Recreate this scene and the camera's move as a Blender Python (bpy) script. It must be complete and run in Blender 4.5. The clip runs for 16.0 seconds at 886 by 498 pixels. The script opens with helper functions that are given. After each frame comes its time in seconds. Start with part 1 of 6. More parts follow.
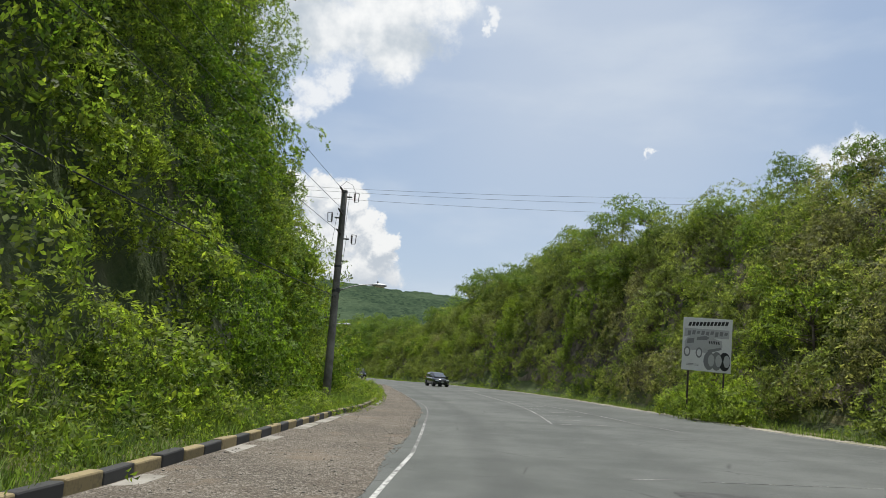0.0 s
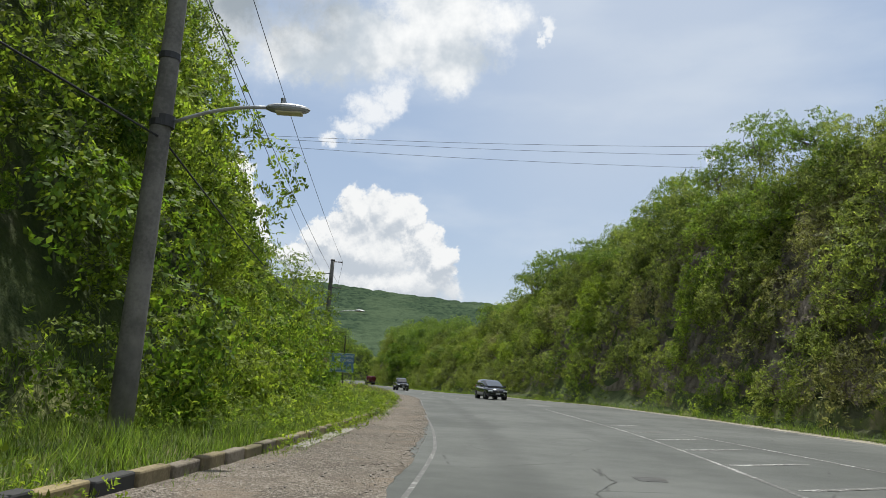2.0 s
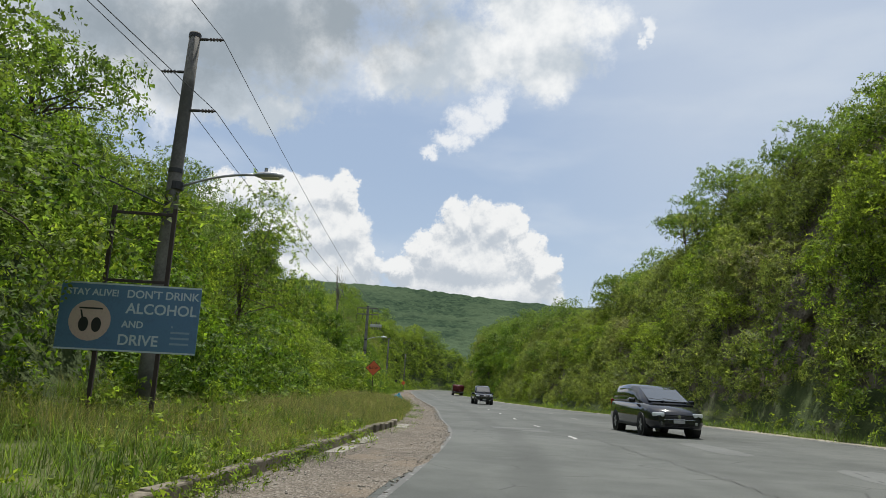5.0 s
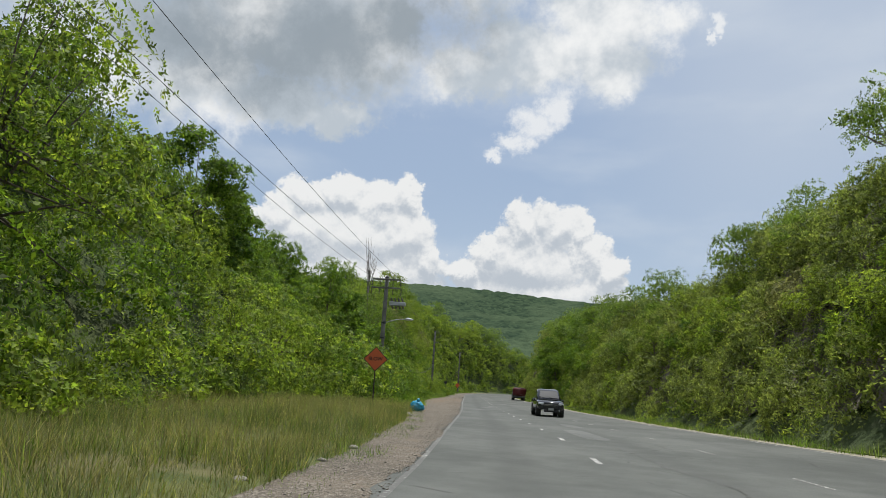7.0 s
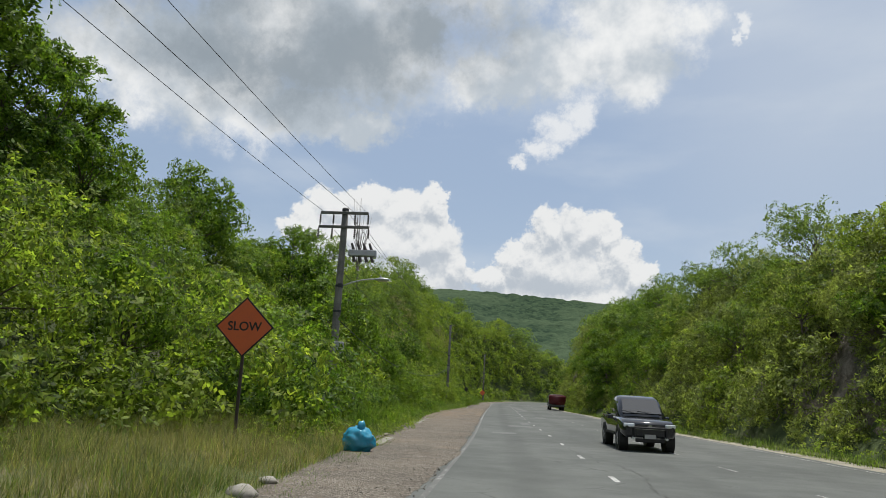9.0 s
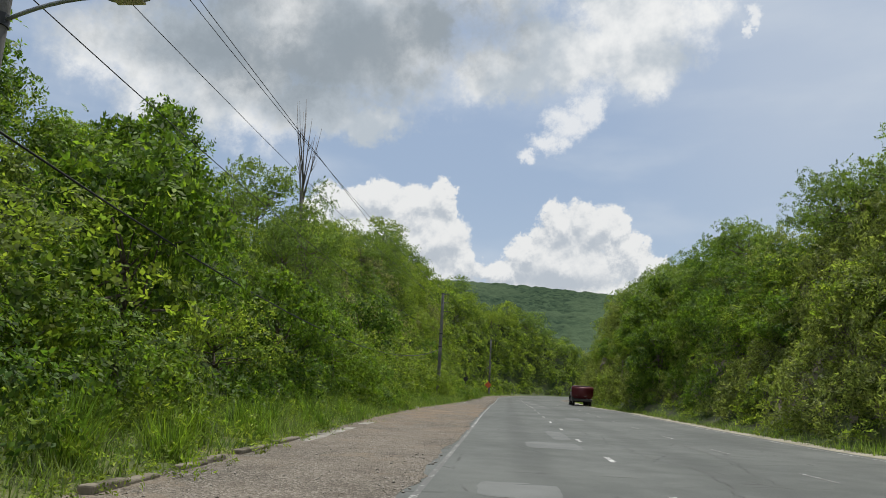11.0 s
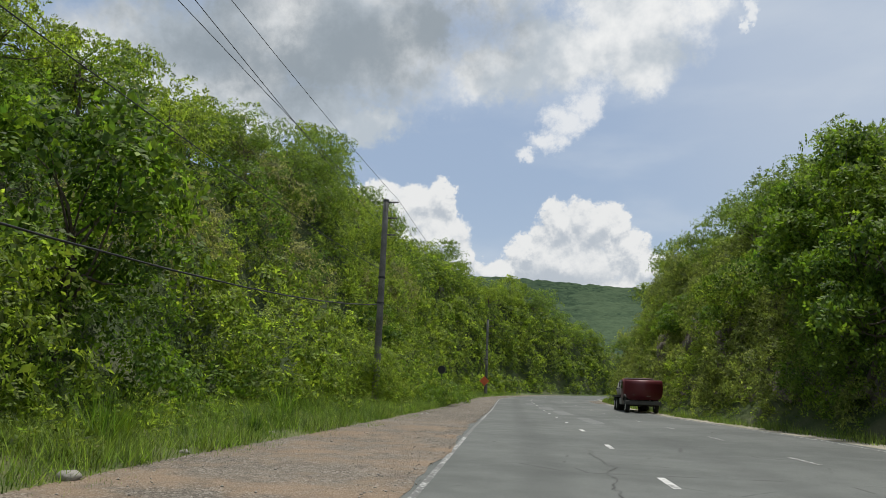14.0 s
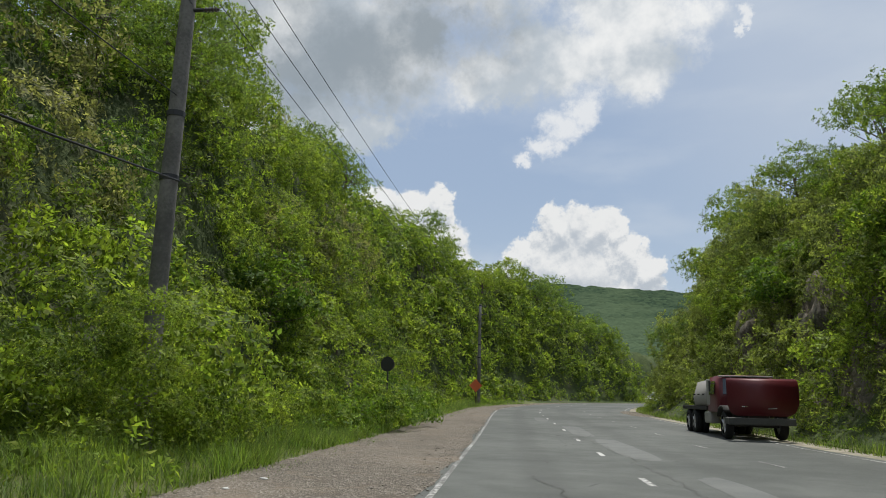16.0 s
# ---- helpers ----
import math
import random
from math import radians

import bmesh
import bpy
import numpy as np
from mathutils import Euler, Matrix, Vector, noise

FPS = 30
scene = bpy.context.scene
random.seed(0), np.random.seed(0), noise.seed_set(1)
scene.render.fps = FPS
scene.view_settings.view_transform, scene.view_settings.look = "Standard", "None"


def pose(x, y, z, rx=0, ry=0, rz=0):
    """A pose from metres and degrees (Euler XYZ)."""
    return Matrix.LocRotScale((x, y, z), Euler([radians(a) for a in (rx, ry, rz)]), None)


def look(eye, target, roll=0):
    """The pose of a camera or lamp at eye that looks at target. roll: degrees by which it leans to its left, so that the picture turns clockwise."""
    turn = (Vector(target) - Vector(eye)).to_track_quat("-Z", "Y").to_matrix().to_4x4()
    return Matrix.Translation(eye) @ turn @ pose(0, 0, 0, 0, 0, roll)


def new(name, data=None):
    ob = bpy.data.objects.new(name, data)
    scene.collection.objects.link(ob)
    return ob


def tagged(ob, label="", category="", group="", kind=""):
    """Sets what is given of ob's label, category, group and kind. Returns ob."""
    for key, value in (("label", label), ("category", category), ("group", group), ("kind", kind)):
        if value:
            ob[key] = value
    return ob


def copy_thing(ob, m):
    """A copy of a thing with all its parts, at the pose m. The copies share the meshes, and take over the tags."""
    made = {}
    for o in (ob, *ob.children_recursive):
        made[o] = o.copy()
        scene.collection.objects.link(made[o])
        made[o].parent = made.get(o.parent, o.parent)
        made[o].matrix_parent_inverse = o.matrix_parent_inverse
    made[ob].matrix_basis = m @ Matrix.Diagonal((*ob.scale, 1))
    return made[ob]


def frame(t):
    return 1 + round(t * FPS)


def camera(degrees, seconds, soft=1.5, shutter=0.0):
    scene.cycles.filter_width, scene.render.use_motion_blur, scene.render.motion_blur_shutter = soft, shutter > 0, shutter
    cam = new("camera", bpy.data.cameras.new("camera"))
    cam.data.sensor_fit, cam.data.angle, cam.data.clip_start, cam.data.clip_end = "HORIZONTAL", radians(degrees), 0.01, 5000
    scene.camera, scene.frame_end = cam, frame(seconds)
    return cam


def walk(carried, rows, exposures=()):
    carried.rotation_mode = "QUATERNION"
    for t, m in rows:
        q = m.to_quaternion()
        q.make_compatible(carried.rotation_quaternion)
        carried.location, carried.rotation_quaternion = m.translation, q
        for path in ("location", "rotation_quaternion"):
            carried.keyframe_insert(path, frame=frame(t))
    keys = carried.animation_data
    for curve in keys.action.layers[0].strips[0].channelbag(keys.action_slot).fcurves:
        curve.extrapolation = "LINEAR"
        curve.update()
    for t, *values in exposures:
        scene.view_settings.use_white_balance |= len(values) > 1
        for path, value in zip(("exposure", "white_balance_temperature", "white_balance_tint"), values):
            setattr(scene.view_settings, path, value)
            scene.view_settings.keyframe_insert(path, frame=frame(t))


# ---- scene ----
cam = camera(62.6, 16.0, soft=0.6)
PATH = [
    (0, (1.473, 0.527, 1.197), (1.403, 2.496, 1.537), 3.1),
    (0.5, (1.58, 5.879, 1.039), (1.468, 7.845, 1.389), 3.0),
    (1, (1.486, 11.484, 1.012), (1.342, 13.448, 1.361), 3.2),
    (1.5, (1.387, 17.219, 1.037), (1.199, 19.179, 1.392), 3.5),
    (2, (1.367, 22.58, 0.85), (1.135, 24.532, 1.217), 2.8),
    (2.5, (1.167, 28.234, 0.856), (0.887, 30.178, 1.234), 2.5),
    (3, (0.735, 34.163, 0.859), (0.409, 36.099, 1.243), 2.8),
    (3.5, (0.16, 40.186, 0.852), (-0.214, 42.115, 1.227), 2.6),
    (4, (-0.504, 45.936, 0.856), (-0.924, 47.854, 1.239), 2.8),
    (6.5, (-4.95, 73.964, 1.123), (-5.586, 75.824, 1.495), 3.1),
    (7, (-6.427, 79.549, 1.111), (-7.103, 81.392, 1.49), 3.5),
    (7.5, (-8.107, 85.238, 1.103), (-8.816, 87.068, 1.491), 3.1),
    (8, (-9.681, 90.999, 1.127), (-10.398, 92.824, 1.524), 2.4),
    (8.5, (-11.37, 96.69, 1.267), (-12.101, 98.508, 1.667), 2.6),
    (11, (-19.857, 124.21, 1.013), (-20.624, 126.017, 1.395), 2.7),
    (11.5, (-21.583, 129.651, 1.023), (-22.345, 131.457, 1.416), 2.5),
    (12, (-23.341, 135.108, 1.037), (-24.117, 136.909, 1.431), 2.4),
    (12.5, (-25.132, 140.631, 1.044), (-25.91, 142.43, 1.44), 2.2),
    (13, (-26.944, 146.246, 1.041), (-27.718, 148.049, 1.432), 2.0),
    (13.5, (-28.731, 151.755, 1.041), (-29.502, 153.56, 1.425), 1.7),
    (14, (-30.432, 156.918, 1.088), (-31.199, 158.725, 1.469), 1.9),
    (14.5, (-32.054, 161.938, 1.143), (-32.82, 163.744, 1.532), 2.0),
    (15, (-33.633, 166.989, 1.182), (-34.398, 168.793, 1.583), 1.6),
    (15.5, (-35.306, 172.291, 1.24), (-36.077, 174.092, 1.643), 1.5),
    (16, (-37.013, 177.684, 1.3), (-37.775, 179.49, 1.698), 1.3),
]
EXPOSURES = [(0.0, 0.06), (3.0, 0.1), (6.5, -0.04), (16.0, -0.1)]
walk(cam, [(t, look(e, g, r)) for t, e, g, r in PATH], EXPOSURES)

# ---- sky, sun, exposure ----
SUN_AZ, SUN_EL = radians(3), radians(73)
# puffs of the clouds: azimuth, elevation and half widths, in degrees
TOWER = ((-14.0, 12.9, 1.9, 2.2), (-11.1, 12.9, 2.3, 2.1), (-9.3, 12.4, 1.3, 2.0), (-16.4, 10.6, 2.0, 1.7), (-13.3, 9.9, 4.75, 2.2), (-8.5, 10.9, 1.8, 2.0), (-18.6, 9.4, 1.7, 1.1), (-7.1, 9.6, 1.6, 1.7), (-12.5, 7.6, 7.0, 2.2))
HEAP = ((-33.6, 12.5, 2.0, 1.6), (-31.5, 13.9, 2.2, 1.7), (-28.4, 14.6, 2.3, 1.6), (-25.6, 14.0, 2.3, 2.1), (-23.4, 14.9, 1.6, 1.6), (-23.2, 11.8, 2.6, 2.8), (-27.2, 11.3, 4.1, 2.8), (-21.3, 9.6, 1.8, 1.7), (-31.2, 11.2, 3.4, 2.4), (-26.0, 8.4, 7.0, 2.2))
SCRAPS = ((-11.6, 22.0, 1.6, 1.5), (-13.3, 20.8, 1.9, 1.3), (-14.9, 19.5, 1.5, 0.9), (-16.3, 18.4, 0.9, 0.5), (1.2, 27.7, 0.7, 0.8), (26.4, 16.0, 1.5, 1.0), (28.8, 16.9, 1.8, 1.2), (0.6, 26.6, 0.4, 0.7), (14.0, 17.4, 0.3, 0.5))
MASS = ((-7.0, 25.6, 3.9, 2.9), (-13.3, 26.2, 5.6, 2.9), (-18.9, 24.4, 4.6, 2.3), (-7.8, 28.6, 6.2, 2.8), (-29.6, 20.3, 3.2, 1.4), (-33.9, 21.2, 4.6, 2.1), (-32.3, 26.9, 13.0, 5.4), (-43.0, 23.0, 9.5, 5.0), (-30.0, 34.5, 26.0, 6.5))
GLOOM = ((-24.0, 27.8, 6.6, 3.6), (-29.9, 26.2, 7.2, 3.7), (-36.0, 24.2, 6.8, 3.4), (-42.5, 24.0, 5.6, 2.9), (-46.1, 29.5, 13.0, 4.6), (-25.4, 32.0, 7.2, 3.4))


def node(nt, kind, values=(), **props):
    """Adds a shader node; values fill its inputs, and may be outputs of other nodes."""
    n = nt.nodes.new(kind)
    if "operation" in props:
        n.operation, n.use_clamp = props["operation"], props["use_clamp"]
    if "data_type" in props:
        n.data_type, n.blend_type = props["data_type"], props["blend_type"]
    if "interpolation_type" in props:
        n.interpolation_type = props["interpolation_type"]
    if "vector" in props:
        n.operation = props["vector"]
    if "feature" in props:
        n.feature = props["feature"]
    if "sky_type" in props:
        n.sky_type, n.sun_disc, n.sun_elevation, n.sun_rotation = props["sky_type"], False, SUN_EL, SUN_AZ
        n.air_density, n.dust_density, n.ozone_density = props["air_density"], props["dust_density"], props["ozone_density"]
    for k, v in (values.items() if isinstance(values, dict) else enumerate(values)):
        if v is None:
            continue
        if isinstance(v, bpy.types.NodeSocket):
            nt.links.new(v, n.inputs[k])
        else:
            n.inputs[k].default_value = v
    return n


def calc(nt, op, *values, clamp=False):
    return node(nt, "ShaderNodeMath", values, operation=op, use_clamp=clamp).outputs[0]


def blend(nt, fac, a, b, mode="MIX"):
    n = node(nt, "ShaderNodeMix", data_type="RGBA", blend_type=mode)
    for k, v in ((0, fac), (6, a), (7, b)):
        if isinstance(v, bpy.types.NodeSocket):
            nt.links.new(v, n.inputs[k])
        else:
            n.inputs[k].default_value = v if k == 0 else (*v, 1)
    return n.outputs[2]


def span(nt, value, a, b, lo=0.0, hi=1.0):
    return node(nt, "ShaderNodeMapRange", (value, a, b, lo, hi), interpolation_type="SMOOTHSTEP").outputs[0]


def puffs(nt, p, group):
    """How deep a place of the sky lies within a group of puffs: 1 at a heart, 0 at the rim, below 0 outside."""
    near = None
    for a, e, ra, re in group:
        q = node(nt, "ShaderNodeVectorMath", (p, (1 / ra, 1 / re, 0), (-a / ra, -e / re, 0)), vector="MULTIPLY_ADD").outputs[0]
        r = node(nt, "ShaderNodeVectorMath", (q,), vector="LENGTH").outputs["Value"]
        near = r if near is None else calc(nt, "SMOOTH_MIN", near, r, 0.12)
    return calc(nt, "SUBTRACT", 1.0, near)


def make_world():
    world = bpy.data.worlds.new("sky")
    scene.world = world
    world.use_nodes = True
    nt = world.node_tree
    nt.nodes.clear()
    sky = node(nt, "ShaderNodeTexSky", sky_type="NISHITA", air_density=1.0, dust_density=2.2, ozone_density=1.5)
    way = node(nt, "ShaderNodeTexCoord").outputs["Generated"]
    x, y, z = node(nt, "ShaderNodeSeparateXYZ", (way,)).outputs
    az = calc(nt, "MULTIPLY", calc(nt, "ARCTAN2", x, y), 180 / math.pi)
    el = calc(nt, "MULTIPLY", calc(nt, "ARCSINE", z), 180 / math.pi)
    flat = node(nt, "ShaderNodeCombineXYZ", (az, el, 0.0)).outputs[0]

    def billow(rise):
        """The sky's places, ruffled by turbulence, seen rise degrees higher up."""
        at_ = node(nt, "ShaderNodeVectorMath", (flat, (0, rise, 0)), vector="ADD").outputs[0]
        big = node(nt, "ShaderNodeTexNoise", {"Vector": at_, "Scale": 0.42, "Detail": 9.0, "Roughness": 0.68}).outputs[1]
        big = node(nt, "ShaderNodeVectorMath", (big, (0.5, 0.5, 0.5)), vector="SUBTRACT").outputs[0]
        round_ = node(nt, "ShaderNodeTexVoronoi", {"Vector": node(nt, "ShaderNodeVectorMath", (big, (2.2, 2.2, 0), at_), vector="MULTIPLY_ADD").outputs[0], "Scale": 0.75}, feature="SMOOTH_F1").outputs[0]
        return node(nt, "ShaderNodeVectorMath", (big, (4.6, 3.8, 0), at_), vector="MULTIPLY_ADD").outputs[0], round_

    (p0, cell0), (p1, cell1) = billow(0.0), billow(0.75)
    heap0 = calc(nt, "MAXIMUM", puffs(nt, p0, TOWER), puffs(nt, p0, HEAP))
    heap1 = calc(nt, "MAXIMUM", puffs(nt, p1, TOWER), puffs(nt, p1, HEAP))
    heap0 = calc(nt, "ADD", heap0, calc(nt, "MULTIPLY", calc(nt, "SUBTRACT", 0.5, cell0), 0.3))
    heap1 = calc(nt, "ADD", heap1, calc(nt, "MULTIPLY", calc(nt, "SUBTRACT", 0.5, cell1), 0.3))
    scraps, mass, gloom = puffs(nt, p0, SCRAPS), puffs(nt, p0, MASS), puffs(nt, p0, GLOOM)
    # the rest of the sky carries scattered cloud of the same kind
    rest = node(nt, "ShaderNodeTexNoise", {"Vector": way, "Scale": 2.6, "Detail": 6.0}).outputs[0]
    away = calc(nt, "MAXIMUM", span(nt, calc(nt, "ABSOLUTE", calc(nt, "ADD", az, 5)), 48, 66), span(nt, el, 36, 46))
    fleece = node(nt, "ShaderNodeTexNoise", {"Vector": way, "Scale": 13.0, "Detail": 11.0, "Roughness": 0.66}).outputs[0]
    soft = calc(nt, "MULTIPLY", calc(nt, "SUBTRACT", fleece, 0.5), 1.7)
    mass = calc(nt, "ADD", mass, soft)
    # thin haze over the blue
    veil = blend(nt, 0.5, sky.outputs[0], (4.4, 5.6, 7.3))
    veil = blend(nt, span(nt, el, 0, 17, 0.4, 0.0), veil, (6.2, 7.2, 8.5))
    thin = node(nt, "ShaderNodeTexNoise", {"Vector": node(nt, "ShaderNodeMapping", {0: way, "Scale": (1, 1, 3)}).outputs[0], "Scale": 4.0, "Detail": 6.0}).outputs[0]
    veil = blend(nt, span(nt, thin, 0.42, 0.74, 0.0, 0.5), veil, (6.0, 6.7, 7.6))
    veil = blend(nt, calc(nt, "MULTIPLY", calc(nt, "MULTIPLY", span(nt, az, -12, 6), span(nt, az, 14, 30, 1.0, 0.0)), span(nt, el, 8, 22, 0.1, 0.4)), veil, (6.4, 6.9, 7.5))
    # the high cloud mass: pale towards its rim and the sun, grey in its depth
    dark = calc(nt, "MULTIPLY", span(nt, calc(nt, "ADD", gloom, calc(nt, "MULTIPLY", soft, 1.3)), -0.6, 0.9), 0.95)
    lump = node(nt, "ShaderNodeTexNoise", {"Vector": way, "Scale": 9.0, "Detail": 5.0, "Roughness": 0.55}).outputs[0]
    pale = blend(nt, span(nt, calc(nt, "ADD", lump, calc(nt, "MULTIPLY", soft, 0.12)), 0.38, 0.64), (5.0, 5.6, 6.2), (8.9, 9.0, 9.0))
    high = blend(nt, dark, pale, (3.0, 3.5, 3.95))
    col = blend(nt, span(nt, mass, -0.3, 0.4), veil, high)
    col = blend(nt, span(nt, calc(nt, "ADD", scraps, soft), -0.3, 0.6, 0.0, 0.9), col, (8.3, 8.5, 8.7))
    # the heaped clouds: lit from above, so a place is bright where the cloud thins out over it
    lit = calc(nt, "ADD", calc(nt, "SUBTRACT", heap0, heap1), calc(nt, "MULTIPLY", calc(nt, "SUBTRACT", lump, 0.5), 0.8))
    lit = calc(nt, "ADD", lit, calc(nt, "MULTIPLY", span(nt, el, 7.5, 13.5), 0.22))
    heap = blend(nt, span(nt, calc(nt, "ADD", lit, calc(nt, "MULTIPLY", soft, 0.25)), -0.3, 0.5), (5.0, 5.5, 6.1), (8.4, 8.5, 8.5))
    col = blend(nt, span(nt, calc(nt, "ADD", heap0, calc(nt, "MULTIPLY", soft, 0.3)), -0.06, 0.2), col, heap)
    col = blend(nt, calc(nt, "MULTIPLY", calc(nt, "MULTIPLY", span(nt, rest, 0.45, 0.62), away), 0.9), col, (7.6, 7.9, 8.2))
    bg = node(nt, "ShaderNodeBackground", {0: col, 1: SKY})
    nt.links.new(bg.outputs[0], node(nt, "ShaderNodeOutputWorld").inputs[0])


SKY = 0.103
make_world()
sun = new("sun", bpy.data.lights.new("sun", "SUN"))
sun.data.energy, sun.data.angle, sun.data.color = 4.6, radians(1.2), (0.98, 0.955, 0.88)
sun.matrix_world = look((0, 0, 100), (-math.sin(SUN_AZ) * math.cos(SUN_EL), -math.cos(SUN_AZ) * math.cos(SUN_EL), 100 - math.sin(SUN_EL)))


# ---- materials ----
def material(name, rough=0.8, metal=0.0, spec=0.3):
    m = bpy.data.materials.new(name)
    m.use_nodes = True
    nt = m.node_tree
    b = nt.nodes["Principled BSDF"]
    b.inputs["Roughness"].default_value, b.inputs["Metallic"].default_value, b.inputs["Specular IOR Level"].default_value = rough, metal, spec
    return m, nt, b


def noise_of(nt, scale, detail=4.0, rough=0.55, coords=None):
    p = coords or node(nt, "ShaderNodeNewGeometry").outputs["Position"]
    return node(nt, "ShaderNodeTexNoise", {"Vector": p, "Scale": scale, "Detail": detail, "Roughness": rough}).outputs[0]


def surface(name, dark, light, scale, fine=30.0, rough=0.8, metal=0.0, bump=0.3, depth=0.01, spec=0.3, stain=None):
    """Two colours mixed at two scales, with a fine bump."""
    m, nt, b = material(name, rough, metal, spec)
    a, f = noise_of(nt, scale), noise_of(nt, fine, 6.0, 0.65)
    mix = calc(nt, "ADD", calc(nt, "MULTIPLY", a, 0.6), calc(nt, "MULTIPLY", f, 0.4))
    col = blend(nt, span(nt, mix, 0.36, 0.64), dark, light)
    if stain:
        col = blend(nt, span(nt, noise_of(nt, scale * 0.35, 5.0), 0.52, 0.66, 0.0, 0.7), col, stain)
    nt.links.new(col, b.inputs["Base Color"])
    nt.links.new(node(nt, "ShaderNodeBump", {"Strength": bump, "Distance": depth, "Height": f}).outputs[0], b.inputs["Normal"])
    return m


def leaf_material(name, dark, light, young, patch=0.42, through_light=0.38):
    """Leaves: hue shifts by plant patch and by leaf, light passes through the blade."""
    m, nt, b = material(name, 0.6, 0.0, 0.22)
    geo = node(nt, "ShaderNodeNewGeometry")
    n = noise_of(nt, patch, 3.0)
    n2 = noise_of(nt, patch * 5, 3.0)
    own = geo.outputs["Random Per Island"]
    col = blend(nt, span(nt, n, 0.35, 0.65), dark, light)
    col = blend(nt, span(nt, n2, 0.50, 0.72, 0.0, 0.7), col, young)
    col = blend(nt, span(nt, noise_of(nt, patch * 0.4, 2.0), 0.5, 0.68, 0.0, 0.6), col, tuple(0.55 * a + 0.45 * b for a, b in zip(light, young)))
    sprig = span(nt, noise_of(nt, patch * 14, 2.0), 0.36, 0.64, 0.7, 1.3)
    tone = calc(nt, "MULTIPLY", calc(nt, "ADD", 0.5, calc(nt, "MULTIPLY", own, 1.0)), sprig)
    col = blend(nt, span(nt, calc(nt, "FRACT", calc(nt, "MULTIPLY", own, 17.3)), 0.72, 0.95, 0.0, 0.55), col, young)
    col = blend(nt, 1.0, col, node(nt, "ShaderNodeCombineColor", (tone, tone, calc(nt, "MULTIPLY", tone, 0.9))).outputs[0], "MULTIPLY")
    nt.links.new(col, b.inputs["Base Color"])
    tr = node(nt, "ShaderNodeBsdfTranslucent", {0: blend(nt, 1.0, col, (1.35, 1.45, 0.75), "MULTIPLY")})
    mix = node(nt, "ShaderNodeMixShader", (through_light, b.outputs[0], tr.outputs[0]))
    nt.links.new(mix.outputs[0], nt.nodes["Material Output"].inputs[0])
    return m


def woodland_material():
    """Far tree crowns as rounded bumps, each of its own green, with distance haze mixed into the colours."""
    m, nt, b = material("far woodland", 1.0, 0.0, 0.0)
    p = node(nt, "ShaderNodeNewGeometry").outputs["Position"]
    cell = node(nt, "ShaderNodeTexVoronoi", {"Vector": p, "Scale": 0.26}, feature="F1")
    small = node(nt, "ShaderNodeTexVoronoi", {"Vector": p, "Scale": 0.7}, feature="F1")
    tint = node(nt, "ShaderNodeSeparateColor", (cell.outputs["Color"],)).outputs[0]
    # greens tinted bluish and pale in place of aerial haze
    col = blend(nt, tint, (0.027, 0.046, 0.03), (0.058, 0.086, 0.049))
    col = blend(nt, span(nt, noise_of(nt, 0.012, 3.0), 0.45, 0.62, 0.0, 0.6), col, (0.08, 0.112, 0.064))
    nt.links.new(col, b.inputs["Base Color"])
    h = calc(nt, "ADD", cell.outputs[0], calc(nt, "MULTIPLY", small.outputs[0], 0.4))
    nt.links.new(node(nt, "ShaderNodeBump", {"Strength": 0.7, "Distance": 1.2, "Height": calc(nt, "MULTIPLY", h, -1.0)}).outputs[0], b.inputs["Normal"])
    return m


def asphalt_material(name, dark, light):
    m, nt, b = material(name, 0.85, 0.0, 0.3)
    p = node(nt, "ShaderNodeNewGeometry").outputs["Position"]
    big, mid, grit = noise_of(nt, 0.18, 5.0), noise_of(nt, 1.4, 5.0), noise_of(nt, 60, 3.0, 0.7)
    mix = calc(nt, "ADD", calc(nt, "ADD", calc(nt, "MULTIPLY", big, 0.45), calc(nt, "MULTIPLY", mid, 0.25)), calc(nt, "MULTIPLY", grit, 0.3))
    col = blend(nt, span(nt, mix, 0.38, 0.62), dark, light)
    cell = node(nt, "ShaderNodeTexVoronoi", {"Vector": p, "Scale": 0.33}, feature="DISTANCE_TO_EDGE")
    crack = calc(nt, "MULTIPLY", span(nt, cell.outputs[0], 0.0, 0.012, 1.0, 0.0), span(nt, mid, 0.5, 0.6))
    col = blend(nt, calc(nt, "MULTIPLY", crack, 0.6), col, (0.03, 0.03, 0.03))
    lane = node(nt, "ShaderNodeAttribute")
    lane.attribute_name = "across"
    wander = calc(nt, "ADD", lane.outputs["Fac"], calc(nt, "MULTIPLY", calc(nt, "SUBTRACT", big, 0.5), 0.8))
    for centre, half, much in ((0.55, 0.55, 0.3), (3.8, 0.6, 0.25), (7.2, 0.7, 0.2)):
        away = calc(nt, "ABSOLUTE", calc(nt, "SUBTRACT", wander, centre))
        col = blend(nt, span(nt, away, 0.1, half, much, 0.0), col, (0.05, 0.052, 0.05))
    nt.links.new(col, b.inputs["Base Color"])
    nt.links.new(node(nt, "ShaderNodeBump", {"Strength": 0.5, "Distance": 0.006, "Height": grit}).outputs[0], b.inputs["Normal"])
    return m


